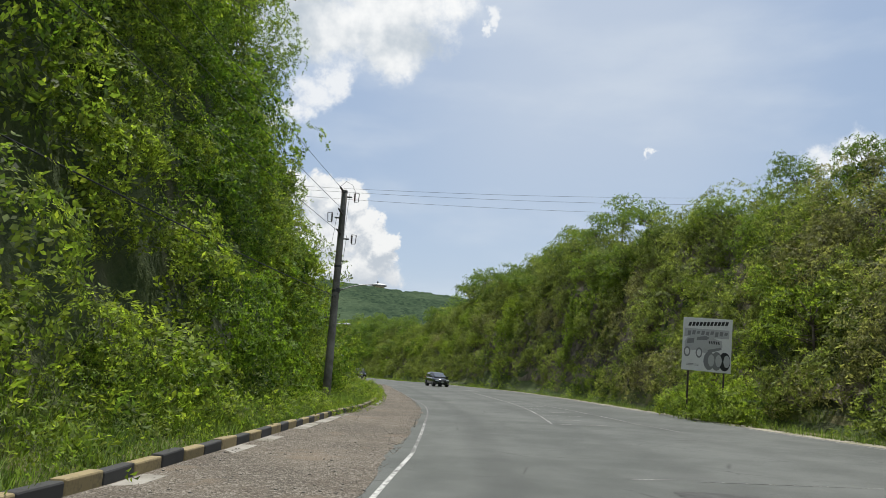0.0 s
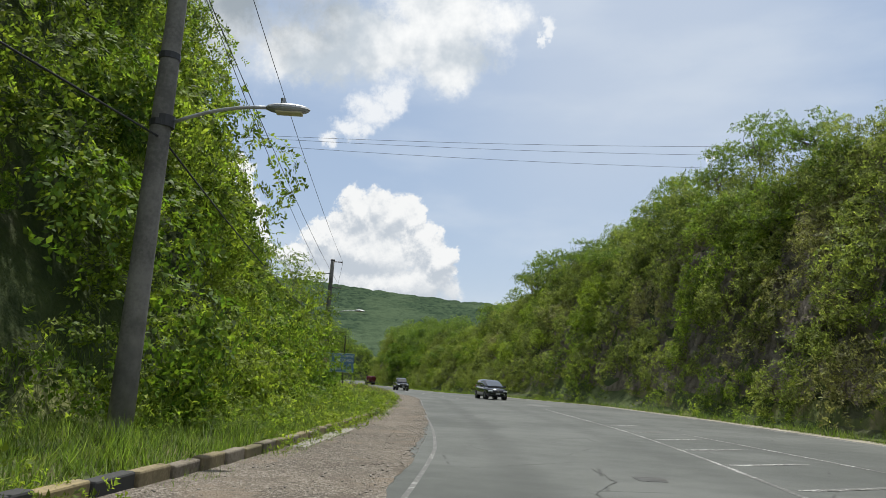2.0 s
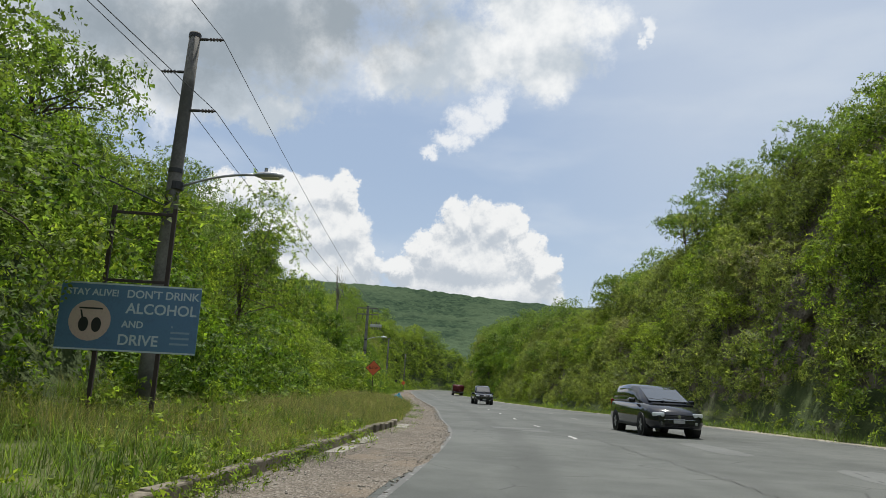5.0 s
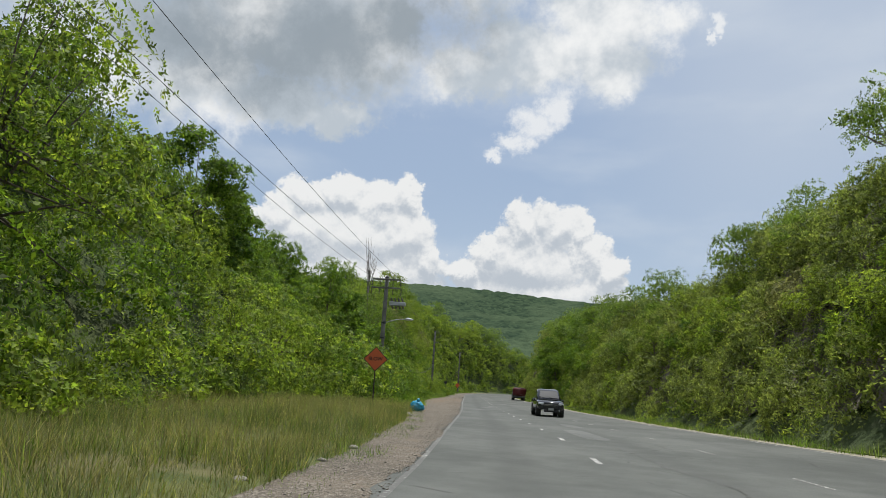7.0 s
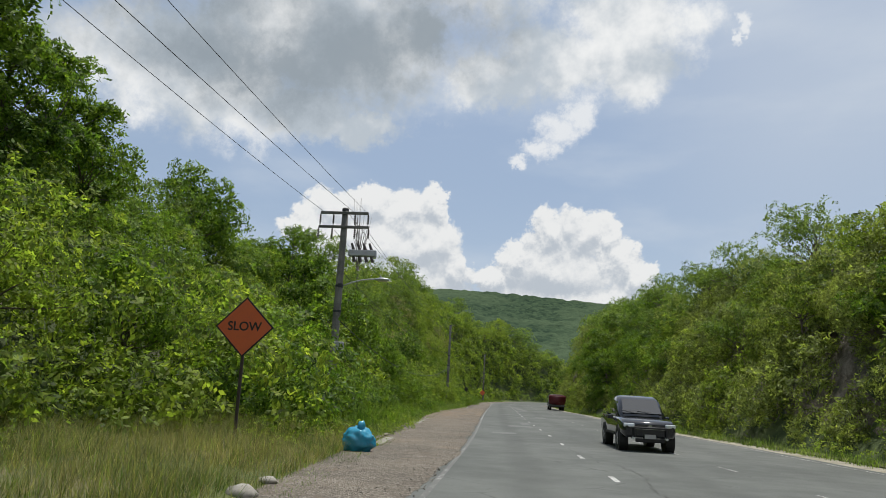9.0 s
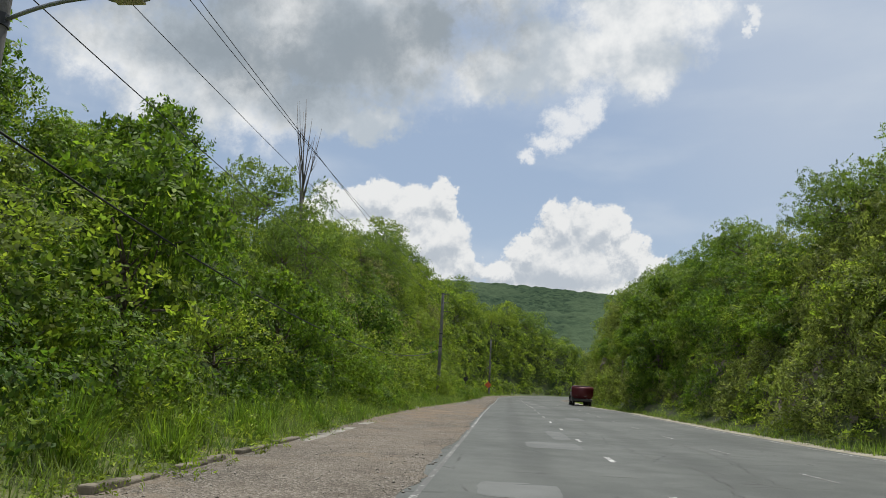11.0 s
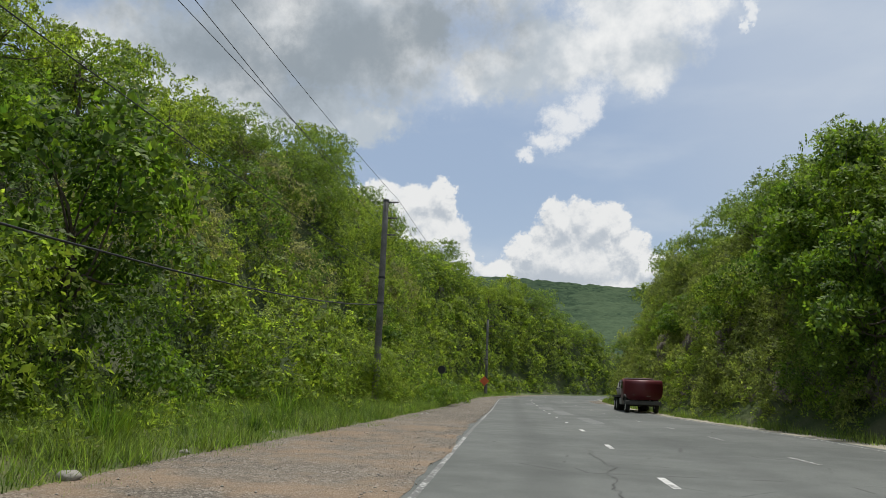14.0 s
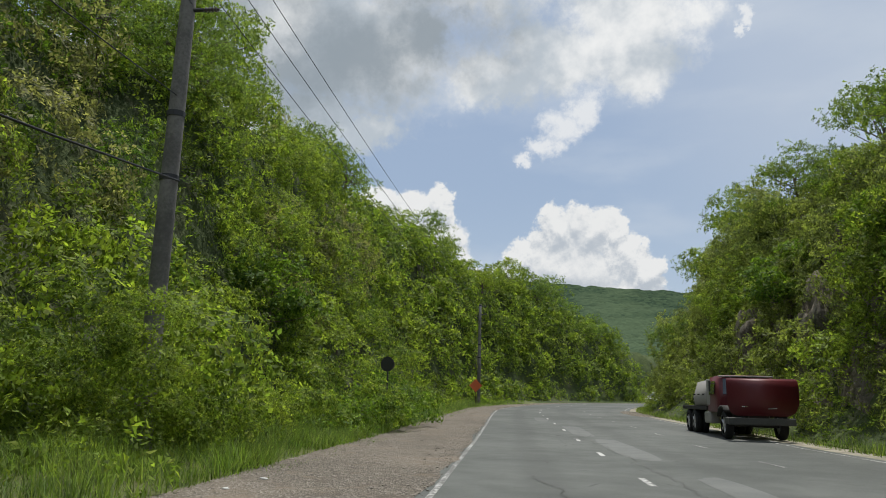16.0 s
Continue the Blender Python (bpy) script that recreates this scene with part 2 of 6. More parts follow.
def gravel_material():
    """Rolled gravel: stones of many greys and browns in dusty soil, with paler wheel tracks and clay stains."""
    m, nt, b = material("gravel", 0.95, 0.0, 0.12)
    p = node(nt, "ShaderNodeNewGeometry").outputs["Position"]
    cell = node(nt, "ShaderNodeTexVoronoi", {"Vector": p, "Scale": 38.0}, feature="F1")
    small = node(nt, "ShaderNodeTexVoronoi", {"Vector": p, "Scale": 95.0}, feature="F1")
    tint = node(nt, "ShaderNodeSeparateColor", (cell.outputs["Color"],)).outputs[0]
    tint2 = node(nt, "ShaderNodeSeparateColor", (small.outputs["Color"],)).outputs[1]
    big, mid = noise_of(nt, 0.3, 5.0), noise_of(nt, 2.2, 6.0, 0.65)
    col = blend(nt, span(nt, big, 0.35, 0.65), (0.10, 0.088, 0.073), (0.165, 0.142, 0.116))
    col = blend(nt, span(nt, tint, 0.55, 1.0, 0.0, 0.8), col, (0.34, 0.31, 0.27))
    col = blend(nt, span(nt, tint2, 0.6, 1.0, 0.0, 0.7), col, (0.27, 0.235, 0.195))
    col = blend(nt, span(nt, tint, 0.0, 0.3, 0.65, 0.0), col, (0.05, 0.045, 0.04))
    col = blend(nt, span(nt, mid, 0.45, 0.68, 0.0, 0.65), col, (0.115, 0.095, 0.078))
    col = blend(nt, span(nt, noise_of(nt, 0.55, 5.0, 0.7), 0.54, 0.66, 0.0, 0.6), col, (0.235, 0.19, 0.145))
    y = node(nt, "ShaderNodeSeparateXYZ", (p,)).outputs[1]
    clay = calc(nt, "MULTIPLY", calc(nt, "MULTIPLY", span(nt, y, 138, 156), span(nt, y, 172, 186, 1.0, 0.0)), span(nt, noise_of(nt, 0.45, 5.0, 0.65), 0.42, 0.62, 0.0, 0.6))
    col = blend(nt, clay, col, (0.27, 0.19, 0.125))
    nt.links.new(col, b.inputs["Base Color"])
    h = calc(nt, "ADD", cell.outputs[0], calc(nt, "MULTIPLY", mid, 1.5))
    nt.links.new(node(nt, "ShaderNodeBump", {"Strength": 0.8, "Distance": 0.03, "Height": h}).outputs[0], b.inputs["Normal"])
    return m


def paint_material(name, colour, wear=0.5):
    """Road paint worn through to the asphalt."""
    m, nt, b = material(name, 0.7, 0.0, 0.3)
    f = calc(nt, "ADD", calc(nt, "MULTIPLY", noise_of(nt, 14, 5.0, 0.7), 0.7), calc(nt, "MULTIPLY", noise_of(nt, 1.1, 3.0), 0.3))
    col = blend(nt, span(nt, f, wear - 0.06, wear + 0.06), (0.11, 0.11, 0.105), colour)
    nt.links.new(col, b.inputs["Base Color"])
    return m


def flat_paint(name, colour, rough=0.5, metal=0.0, dirt=0.35, spec=0.4):
    m, nt, b = material(name, rough, metal, spec)
    n = calc(nt, "ADD", calc(nt, "MULTIPLY", noise_of(nt, 3.0, 5.0), 0.5), calc(nt, "MULTIPLY", noise_of(nt, 24.0, 5.0), 0.5))
    col = blend(nt, span(nt, n, 0.45, 0.7, 0.0, dirt), colour, tuple(c * 0.45 + 0.03 for c in colour))
    nt.links.new(col, b.inputs["Base Color"])
    return m


LEAF = leaf_material("leaves", (0.082, 0.13, 0.03), (0.175, 0.242, 0.042), (0.3, 0.34, 0.06), 0.42, 0.54)
LEAF_DARK = leaf_material("leaves dark", (0.055, 0.108, 0.02), (0.115, 0.19, 0.028), (0.21, 0.28, 0.034), 0.42, 0.45)
LEAF_FINE = leaf_material("feathery leaves", (0.08, 0.128, 0.032), (0.14, 0.205, 0.044), (0.205, 0.265, 0.058), 0.3, 0.45)
LEAF_DRY = leaf_material("olive leaves", (0.115, 0.148, 0.05), (0.195, 0.235, 0.072), (0.3, 0.32, 0.105), 0.5, 0.52)
LEAF_BROWN = leaf_material("half-dry leaves", (0.14, 0.15, 0.075), (0.22, 0.22, 0.11), (0.31, 0.29, 0.15), 0.6, 0.5)
GRASS = leaf_material("grass", (0.065, 0.115, 0.024), (0.125, 0.19, 0.04), (0.23, 0.265, 0.09), 0.4, 0.45)
STRAW = leaf_material("dry grass", (0.085, 0.115, 0.035), (0.17, 0.165, 0.075), (0.33, 0.275, 0.15), 0.5, 0.45)
BARK = surface("bark", (0.07, 0.055, 0.045), (0.17, 0.14, 0.115), 3.0, 30.0, 0.95, bump=0.8, depth=0.02)
DEADWOOD = surface("dead wood", (0.12, 0.10, 0.09), (0.25, 0.22, 0.2), 3.0, 30.0, 0.9, bump=0.6)
EARTH = surface("bank earth", (0.035, 0.055, 0.018), (0.08, 0.105, 0.034), 0.7, 9.0, 1.0, bump=1.0, depth=0.12, stain=(0.095, 0.095, 0.055))
VERGE = surface("verge soil", (0.07, 0.095, 0.03), (0.15, 0.16, 0.06), 1.2, 22.0, 1.0, bump=0.9, depth=0.05, stain=(0.2, 0.17, 0.09))
ROCK = surface("grey rock", (0.085, 0.07, 0.05), (0.23, 0.2, 0.155), 1.6, 11.0, 0.95, bump=1.0, depth=0.15, stain=(0.045, 0.055, 0.03))
ASPHALT = asphalt_material("asphalt", (0.072, 0.077, 0.072), (0.124, 0.13, 0.122))
PATCH = asphalt_material("asphalt patch", (0.105, 0.11, 0.106), (0.16, 0.166, 0.16))
SAND = surface("pale sandy verge", (0.2, 0.18, 0.14), (0.34, 0.31, 0.25), 1.4, 26.0, 0.95, bump=0.6, stain=(0.15, 0.14, 0.08))
TAR = surface("tar", (0.05, 0.05, 0.049), (0.085, 0.086, 0.083), 4.0, 40.0, 0.8)
GRAVEL = gravel_material()
LINE = paint_material("road paint", (0.52, 0.52, 0.5), 0.485)
LINE_FAINT = paint_material("faint road paint", (0.4, 0.4, 0.38), 0.585)
LINE_WORN = paint_material("worn road paint", (0.5, 0.5, 0.48), 0.545)
CONCRETE = surface("concrete", (0.2, 0.185, 0.16), (0.34, 0.32, 0.285), 2.0, 25.0, 0.9, bump=0.5, stain=(0.16, 0.15, 0.11))
KERB_BLACK = flat_paint("black kerb paint", (0.045, 0.045, 0.045), 0.85, dirt=0.5)
KERB_YELLOW = flat_paint("yellow kerb paint", (0.29, 0.23, 0.12), 0.85, dirt=0.9)
KERB_PALE = surface("faded yellow kerb", (0.14, 0.115, 0.07), (0.27, 0.225, 0.135), 1.6, 20.0, 0.95, bump=0.6, stain=(0.09, 0.085, 0.05))
KERB_BARE = surface("stained bare kerb", (0.1, 0.085, 0.065), (0.24, 0.21, 0.165), 1.6, 20.0, 0.95, bump=0.6, stain=(0.075, 0.07, 0.04))
POLE = surface("weathered pole", (0.12, 0.115, 0.105), (0.23, 0.22, 0.2), 1.5, 18.0, 0.9, bump=0.5, stain=(0.06, 0.06, 0.055))
STEEL = flat_paint("galvanised steel", (0.38, 0.39, 0.4), 0.5, 0.6, 0.3)
DARK_METAL = flat_paint("dark metal", (0.05, 0.05, 0.052), 0.55, 0.3, 0.3)
PORCELAIN = flat_paint("brown porcelain", (0.07, 0.055, 0.05), 0.3, 0.0, 0.2)
WIRE = flat_paint("cable sheath", (0.025, 0.025, 0.027), 0.6, 0.0, 0.1)


# ---- the line of the road: s metres along it, d metres to the right of the driven line ----
def road_line():
    ctrl = [(-0.3, -75), (0.6, -35), (1.45, 0.5), (1.5, 11.5), (1.3, 22.6), (0.74, 34.2), (-0.5, 45.9), (-2.35, 58), (-4.95, 74), (-8.1, 85.2), (-11.4, 96.7), (-19.86, 124.2), (-25.13, 140.6), (-30.43, 156.9), (-37.0, 177.7), (-45.3, 204.0), (-53.2, 229.2)]
    turn, p = radians(17.4), Vector((*ctrl[-1], 0))
    for i in range(1, 31):
        turn -= 5.0 / 80.0 if i < 24 else 0
        p = p + Vector((-math.sin(turn), math.cos(turn), 0)) * 5.0
        if i % 2 == 0:
            ctrl.append((p.x, p.y))
    c = np.array(ctrl)
    out = []
    for i in range(1, len(c) - 2):
        a, b, e, f = c[i - 1], c[i], c[i + 1], c[i + 2]
        for u in np.linspace(0, 1, 24, endpoint=False):
            out.append(0.5 * (2 * b + (e - a) * u + (2 * a - 5 * b + 4 * e - f) * u ** 2 + (3 * b - a - 3 * e + f) * u ** 3))
    out = np.array(out)
    run = np.concatenate([[0], np.cumsum(np.linalg.norm(np.diff(out, axis=0), axis=1))])
    zero = run[np.argmin(np.abs(out[:, 1] - 0.5) + (run > 150) * 99)]
    return run - zero, out


RUN, LINE_XY = road_line()
S_MIN, S_MAX = float(RUN[0]), float(RUN[-1])


def road_z(s):
    return np.interp(s, (-60, 0, 8, 18, 30, 46, 74, 92, 100, 126, 150, 160, 171, 182, 205, 235, 270, 330), (0.05, -0.05, -0.16, -0.2, -0.33, -0.33, -0.09, -0.06, 0.0, -0.18, -0.16, -0.1, -0.02, 0.08, 0.06, 0.35, 0.9, 1.2))


def plan(s, d):
    """x, y of a place on the plan; works for arrays."""
    s, d = np.broadcast_arrays(np.asarray(s, float), np.asarray(d, float))
    x, y = np.interp(s, RUN, LINE_XY[:, 0]), np.interp(s, RUN, LINE_XY[:, 1])
    x2, y2 = np.interp(s + 2, RUN, LINE_XY[:, 0]), np.interp(s + 2, RUN, LINE_XY[:, 1])
    x1, y1 = np.interp(s - 2, RUN, LINE_XY[:, 0]), np.interp(s - 2, RUN, LINE_XY[:, 1])
    tx, ty = x2 - x1, y2 - y1
    n = np.hypot(tx, ty)
    near = np.clip(d, -45, 45)
    far = d - near
    return x + near * ty / n + far * 0.955, y - near * tx / n + far * 0.297


def heading(s):
    x, y = plan(np.array([s - 1.5, s + 1.5]), 0)
    return math.atan2(-(x[1] - x[0]), y[1] - y[0])


KERB = ((-60, 10, 24, 32, 40, 48, 56, 64, 74, 82, 95, 104, 113, 122, 140, 150, 160, 172, 178, 186, 200, 235, 330), (-3.8, -3.8, -3.75, -3.4, -3.2, -2.95, -2.7, -2.8, -2.85, -2.25, -2.15, -2.4, -2.95, -3.6, -4.3, -4.6, -4.75, -4.6, -4.1, -3.9, -4.0, -3.4, -3.0))
EDGE = ((-60, 25, 45, 58, 67, 76, 87, 105, 130, 150, 185, 240, 330), (12.0, 12.3, 12.6, 12.6, 12.0, 11.6, 10.9, 9.8, 9.7, 9.1, 8.4, 8.6, 8.6))
FOOT_L = ((-60, 0, 45, 66, 80, 100, 120, 140, 165, 180, 189, 197, 240, 285, 330), (-6, -6, -6.4, -8.0, -8.6, -9, -9, -7.8, -8.0, -8.6, -8.6, -7.8, -7.4, -6.8, -7))
CREST_L = ((-60, 0, 45, 72, 100, 131, 164, 200, 220, 285, 330), (-13, -13, -13, -16, -19, -20, -19, -17, -15, -13, -14))
TOP_L = ((-60, 0, 40, 57, 72, 83, 100, 113, 131, 145, 164, 180, 200, 220, 246, 264, 282, 310, 330), (23, 23, 19.5, 14, 10.5, 8.8, 10, 11.5, 10.5, 10, 11, 12.5, 16, 20, 20, 18.5, 16, 8, 6))
CREST_R = ((-60, 30, 55, 75, 104, 127, 150, 180, 200, 222, 250, 330), (24, 23, 21, 19, 19.5, 18, 17.5, 16.5, 17.5, 17, 17, 17))
TOP_R = ((-60, 30, 55, 75, 85, 104, 127, 145, 165, 180, 200, 222, 240, 252, 262, 272), (12.5, 13.8, 17, 17.3, 17.3, 16.6, 12.3, 10.5, 11, 12.2, 14, 14.6, 15, 11, 3, 0.6))


def at(table, s):
    return np.interp(s, *table)


def ground_z(s, d):
    """Height of the ground on the plan; works for arrays."""
    s, d = np.broadcast_arrays(np.asarray(s, float), np.asarray(d, float))
    z0 = road_z(s)
    left = d < 0
    foot = np.where(left, -at(FOOT_L, s), at(EDGE, s) + 2.4)
    crest = np.where(left, -at(CREST_L, s), at(CREST_R, s))
    top = np.where(left, at(TOP_L, s), at(TOP_R, s)) * 0.80
    a = np.abs(d)
    u = np.clip((a - foot) / np.maximum(crest - foot, 1), 0, 1)
    even = np.where(left, 0.35, 0.62)
    rise = top * (even * u + (1 - even) * (3 * u ** 2 - 2 * u ** 3))
    bump = 0.5 * np.sin(s * 0.61 + d * 0.7) * np.sin(s * 0.23 - d * 0.5) + 0.35 * np.sin(s * 1.3 - d * 1.1)
    back = np.clip(a - crest, 0, 60) * 0.10
    verge = np.where(left, np.clip((a - -at(KERB, s)) / 2.5, 0, 1) * 0.25, np.clip((a - at(EDGE, s) - 1.0) / 2.0, 0, 1) * 0.15)
    return z0 + rise + bump * np.clip(u * 3, 0, 1) * np.clip(top / 8, 0, 1) + np.where(top > 3, back, 0) + verge


def spot(s, d, lift=0.0):
    x, y = plan(s, d)
    return Vector((float(x), float(y), float(ground_z(s, d)) + lift))


# ---- helpers of the build ----
def mesh_of(name, verts, faces, mat):
    me = bpy.data.meshes.new(name)
    me.from_pydata([tuple(v) for v in verts], [], faces)
    me.materials.append(mat)
    return me


def grid_mesh(name, pts, mat, smooth=True):
    """A mesh from an array of points, rows by columns by 3."""
    r, c, _ = pts.shape
    i = np.arange(r * c).reshape(r, c)
    quads = np.stack([i[:-1, :-1], i[:-1, 1:], i[1:, 1:], i[1:, :-1]], -1).reshape(-1, 4)
    return quad_mesh(name, pts.reshape(-1, 3), quads, mat, smooth)


def quad_mesh(name, verts, faces, mat, smooth=False):
    """A mesh of faces that all have the same number of corners."""
    me = bpy.data.meshes.new(name)
    me.vertices.add(len(verts))
    me.vertices.foreach_set("co", np.ascontiguousarray(verts, dtype=np.float32).ravel())
    me.loops.add(faces.size)
    me.loops.foreach_set("vertex_index", faces.astype(np.int32).ravel())
    me.polygons.add(len(faces))
    me.polygons.foreach_set("loop_start", np.arange(0, faces.size, faces.shape[1], dtype=np.int32))
    me.update(calc_edges=True)
    me.materials.append(mat)
    if smooth:
        me.shade_smooth()
    return me


def part(name, bm, mat=None, parent=None, label=""):
    """Links a bmesh, or a mesh, as one object."""
    if isinstance(bm, bmesh.types.BMesh):
        me = bpy.data.meshes.new(name)
        bm.to_mesh(me)
        bm.free()
        me.materials.append(mat)
    else:
        me = bm
    ob = new(name, me)
    ob.parent = parent
    return tagged(ob, label)


def thing(name, m, label, category, group="", kind=""):
    ob = new(name)
    ob.matrix_world = m
    ob.empty_display_size = 0.1
    return tagged(ob, label, category, group, kind)


def add_box(bm, size, m=Matrix(), bevel=0.0):
    g = bmesh.ops.create_cube(bm, size=1.0, matrix=m @ Matrix.Diagonal((*size, 1)))
    if bevel:
        edges = {e for v in g["verts"] for e in v.link_edges}
        bmesh.ops.bevel(bm, geom=list(edges), offset=bevel, segments=2, affect="EDGES", profile=0.5)
    return bm


def box(size, m=Matrix(), bevel=0.0):
    return add_box(bmesh.new(), size, m, bevel)


def add_rod(bm, a, b, r1, r2=None, sides=10):
    a, b = Vector(a), Vector(b)
    m = Matrix.Translation((a + b) / 2) @ (b - a).to_track_quat("Z", "Y").to_matrix().to_4x4()
    bmesh.ops.create_cone(bm, cap_ends=True, segments=sides, radius1=r1, radius2=r1 if r2 is None else r2, depth=(b - a).length, matrix=m)
    return bm


def rod(a, b, r1, r2=None, sides=10):
    return add_rod(bmesh.new(), a, b, r1, r2, sides)


def tube(points, radius, sides=6):
    """A tube along points, as one bmesh."""
    bm = bmesh.new()
    rings = []
    for i, p in enumerate(points):
        p = Vector(p)
        way = Vector(points[min(i + 1, len(points) - 1)]) - Vector(points[max(i - 1, 0)])
        q = way.to_track_quat("Z", "Y")
        r = radius[i] if isinstance(radius, (list, tuple)) else radius
        rings.append([bm.verts.new(p + q @ Vector((r * math.cos(a), r * math.sin(a), 0))) for a in (k * 2 * math.pi / sides for k in range(sides))])
    for a, b in zip(rings, rings[1:]):
        for k in range(sides):
            bm.faces.new((a[k], a[(k + 1) % sides], b[(k + 1) % sides], b[k])).smooth = True
    bm.faces.new(list(reversed(rings[0])))
    bm.faces.new(rings[-1])
    return bm


# ---- ground, banks, road ----
rng = np.random.default_rng(7)
s_rows = np.concatenate([[S_MIN - 900, S_MIN - 200], np.arange(S_MIN + 4, S_MAX - 4, 1.6), [S_MAX + 40, S_MAX + 300, S_MAX + 1200]])
d_cols = np.concatenate([[-2500, -900, -300, -120, -70, -45, -38, -32, -27], np.arange(-24, -4.4, 0.8), np.linspace(-4.2, 14.5, 14), np.arange(15.2, 30, 0.8), [33, 38, 45, 70, 120, 300, 900, 2500]])
SS, DD = np.meshgrid(s_rows, d_cols, indexing="ij")
sc = np.clip(SS, S_MIN + 4, S_MAX - 4)
gx, gy = plan(sc, DD)
h0, h1 = heading(S_MIN + 6), heading(S_MAX - 6)
over, under_ = np.maximum(SS - sc, 0), np.minimum(SS - sc, 0)
gx = gx + over * -math.sin(0.2) + under_ * -math.sin(h0)
gy = gy + over * math.cos(0.2) + under_ * math.cos(h0)
gz = ground_z(sc, DD) - 0.06
gz = np.where(np.abs(DD) > 100, gz * 0.6, gz)
gz = gz + (rng.random(gz.shape) - 0.5) * np.where((np.abs(DD) > 16) & (np.abs(DD) < 60), 0.7, 0.0)
ground = new("ground", grid_mesh("ground", np.stack([gx, gy, gz], -1), EARTH))
tagged(ground, "dark soil and undergrowth of the steep roadside banks", "ground", kind="structure")


def strip(name, s0, s1, d0, d1, lift, mat, step=1.0, columns=6, crown=0.0):
    """A ribbon along the road between two offsets, given as numbers or tables."""
    s = np.arange(s0, s1 + step / 2, step)
    a = at(d0, s) if isinstance(d0, tuple) else np.full(len(s), d0)
    b = at(d1, s) if isinstance(d1, tuple) else np.full(len(s), d1)
    u = np.linspace(0, 1, columns)
    d = a[:, None] + (b - a)[:, None] * u[None]
    x, y = plan(s[:, None] + 0 * d, d)
    z = road_z(s)[:, None] + lift + 0 * d
    return grid_mesh(name, np.stack([x, y, z], -1), mat)


road_mesh = strip("road", S_MIN + 8, S_MAX - 8, -1.36, (EDGE[0], tuple(e + 0.35 for e in EDGE[1])), 0.0, ASPHALT, 1.0, 34)
across = road_mesh.attributes.new("across", "FLOAT", "POINT")
across.data.foreach_set("value", np.concatenate([np.linspace(-1.36, e, 34) for e in at(EDGE, np.arange(S_MIN + 8, S_MAX - 7.5, 1.0)) + 0.35]).astype(np.float32))
road = tagged(new("road", road_mesh), "grey worn asphalt road with cracks", "road", kind="structure")
# loose gravel has crept unevenly over the edge of the asphalt
creep_s = np.arange(S_MIN + 8, S_MAX - 7, 0.4)
creep = -1.13 + 0.07 * np.sin(creep_s * 0.37) * np.sin(creep_s * 0.11 + 1) + 0.05 * np.sin(creep_s * 1.3 + 2 * np.sin(creep_s * 0.23)) + rng.normal(0, 0.025, len(creep_s))
shoulder = tagged(new("shoulder", strip("shoulder", S_MIN + 8, S_MAX - 8, (KERB[0], tuple(k - 0.3 for k in KERB[1])), (creep_s, creep), 0.006, GRAVEL, 0.4, 8)), "grey-brown stony gravel shoulder", "shoulder", kind="structure")
verge = tagged(new("verge", strip("verge", S_MIN + 8, S_MAX - 8, (EDGE[0], tuple(e + 0.33 for e in EDGE[1])), (EDGE[0], tuple(e + 1.8 for e in EDGE[1])), -0.015, SAND, 1.0, 4)), "narrow pale sandy verge", "verge", kind="structure")


def verge_strip(name, s0, s1, near, far, label):
    """Grassed soil that follows the ground."""
    s = np.arange(s0, s1, 1.0)
    u = np.linspace(0, 1, 8)
    d = at(near, s)[:, None] + (at(far, s) - at(near, s))[:, None] * u[None]
    sq = s[:, None] + 0 * d
    x, y = plan(sq, d)
    return tagged(new(name, grid_mesh(name, np.stack([x, y, ground_z(sq, d) - 0.02], -1), VERGE)), label, "verge", kind="structure")


verge_strip("verge", -30, 268, (KERB[0], tuple(k - 0.02 for k in KERB[1])), (FOOT_L[0], tuple(k - 0.6 for k in FOOT_L[1])), "grassy soil between kerb and bank")
verge_strip("verge", -30, 268, (EDGE[0], tuple(k + 1.48 for k in EDGE[1])), (EDGE[0], tuple(k + 3.0 for k in EDGE[1])), "grassy soil below the cutting")


# the cutting's bare face of broken rock, behind the plants
cs = np.arange(18, 262, 0.7)
cu = np.linspace(0.1, 1.0, 24)
cd = (at(EDGE, cs) + 2.4)[:, None] + (at(CREST_R, cs) - at(EDGE, cs) - 2.4)[:, None] * cu[None]
cx, cy_ = plan(cs[:, None] + 0 * cd, cd)
cz_ = ground_z(cs[:, None] + 0 * cd, cd) + 0.12 + rng.normal(0, 0.16, cd.shape)
tagged(new("rock_face", grid_mesh("rock_face", np.stack([cx, cy_, cz_], -1), ROCK, False)), "rough grey-brown rock of the road cutting behind scrub", "rock face", kind="structure")


# ---- plants ----
def leaf_tris(base, way, up, length, width):
    """Leaf blades: base, direction and face normal arrays give three corners each."""
    way = way / np.linalg.norm(way, axis=1, keepdims=True)
    side = np.cross(way, up)
    side /= np.maximum(np.linalg.norm(side, axis=1, keepdims=True), 1e-6)
    L, W = length[:, None], width[:, None]
    return np.stack([base - side * W * 0.1, base + way * L * 0.45 + side * W * 0.65, base + way * L - side * W * 0.25], 1)


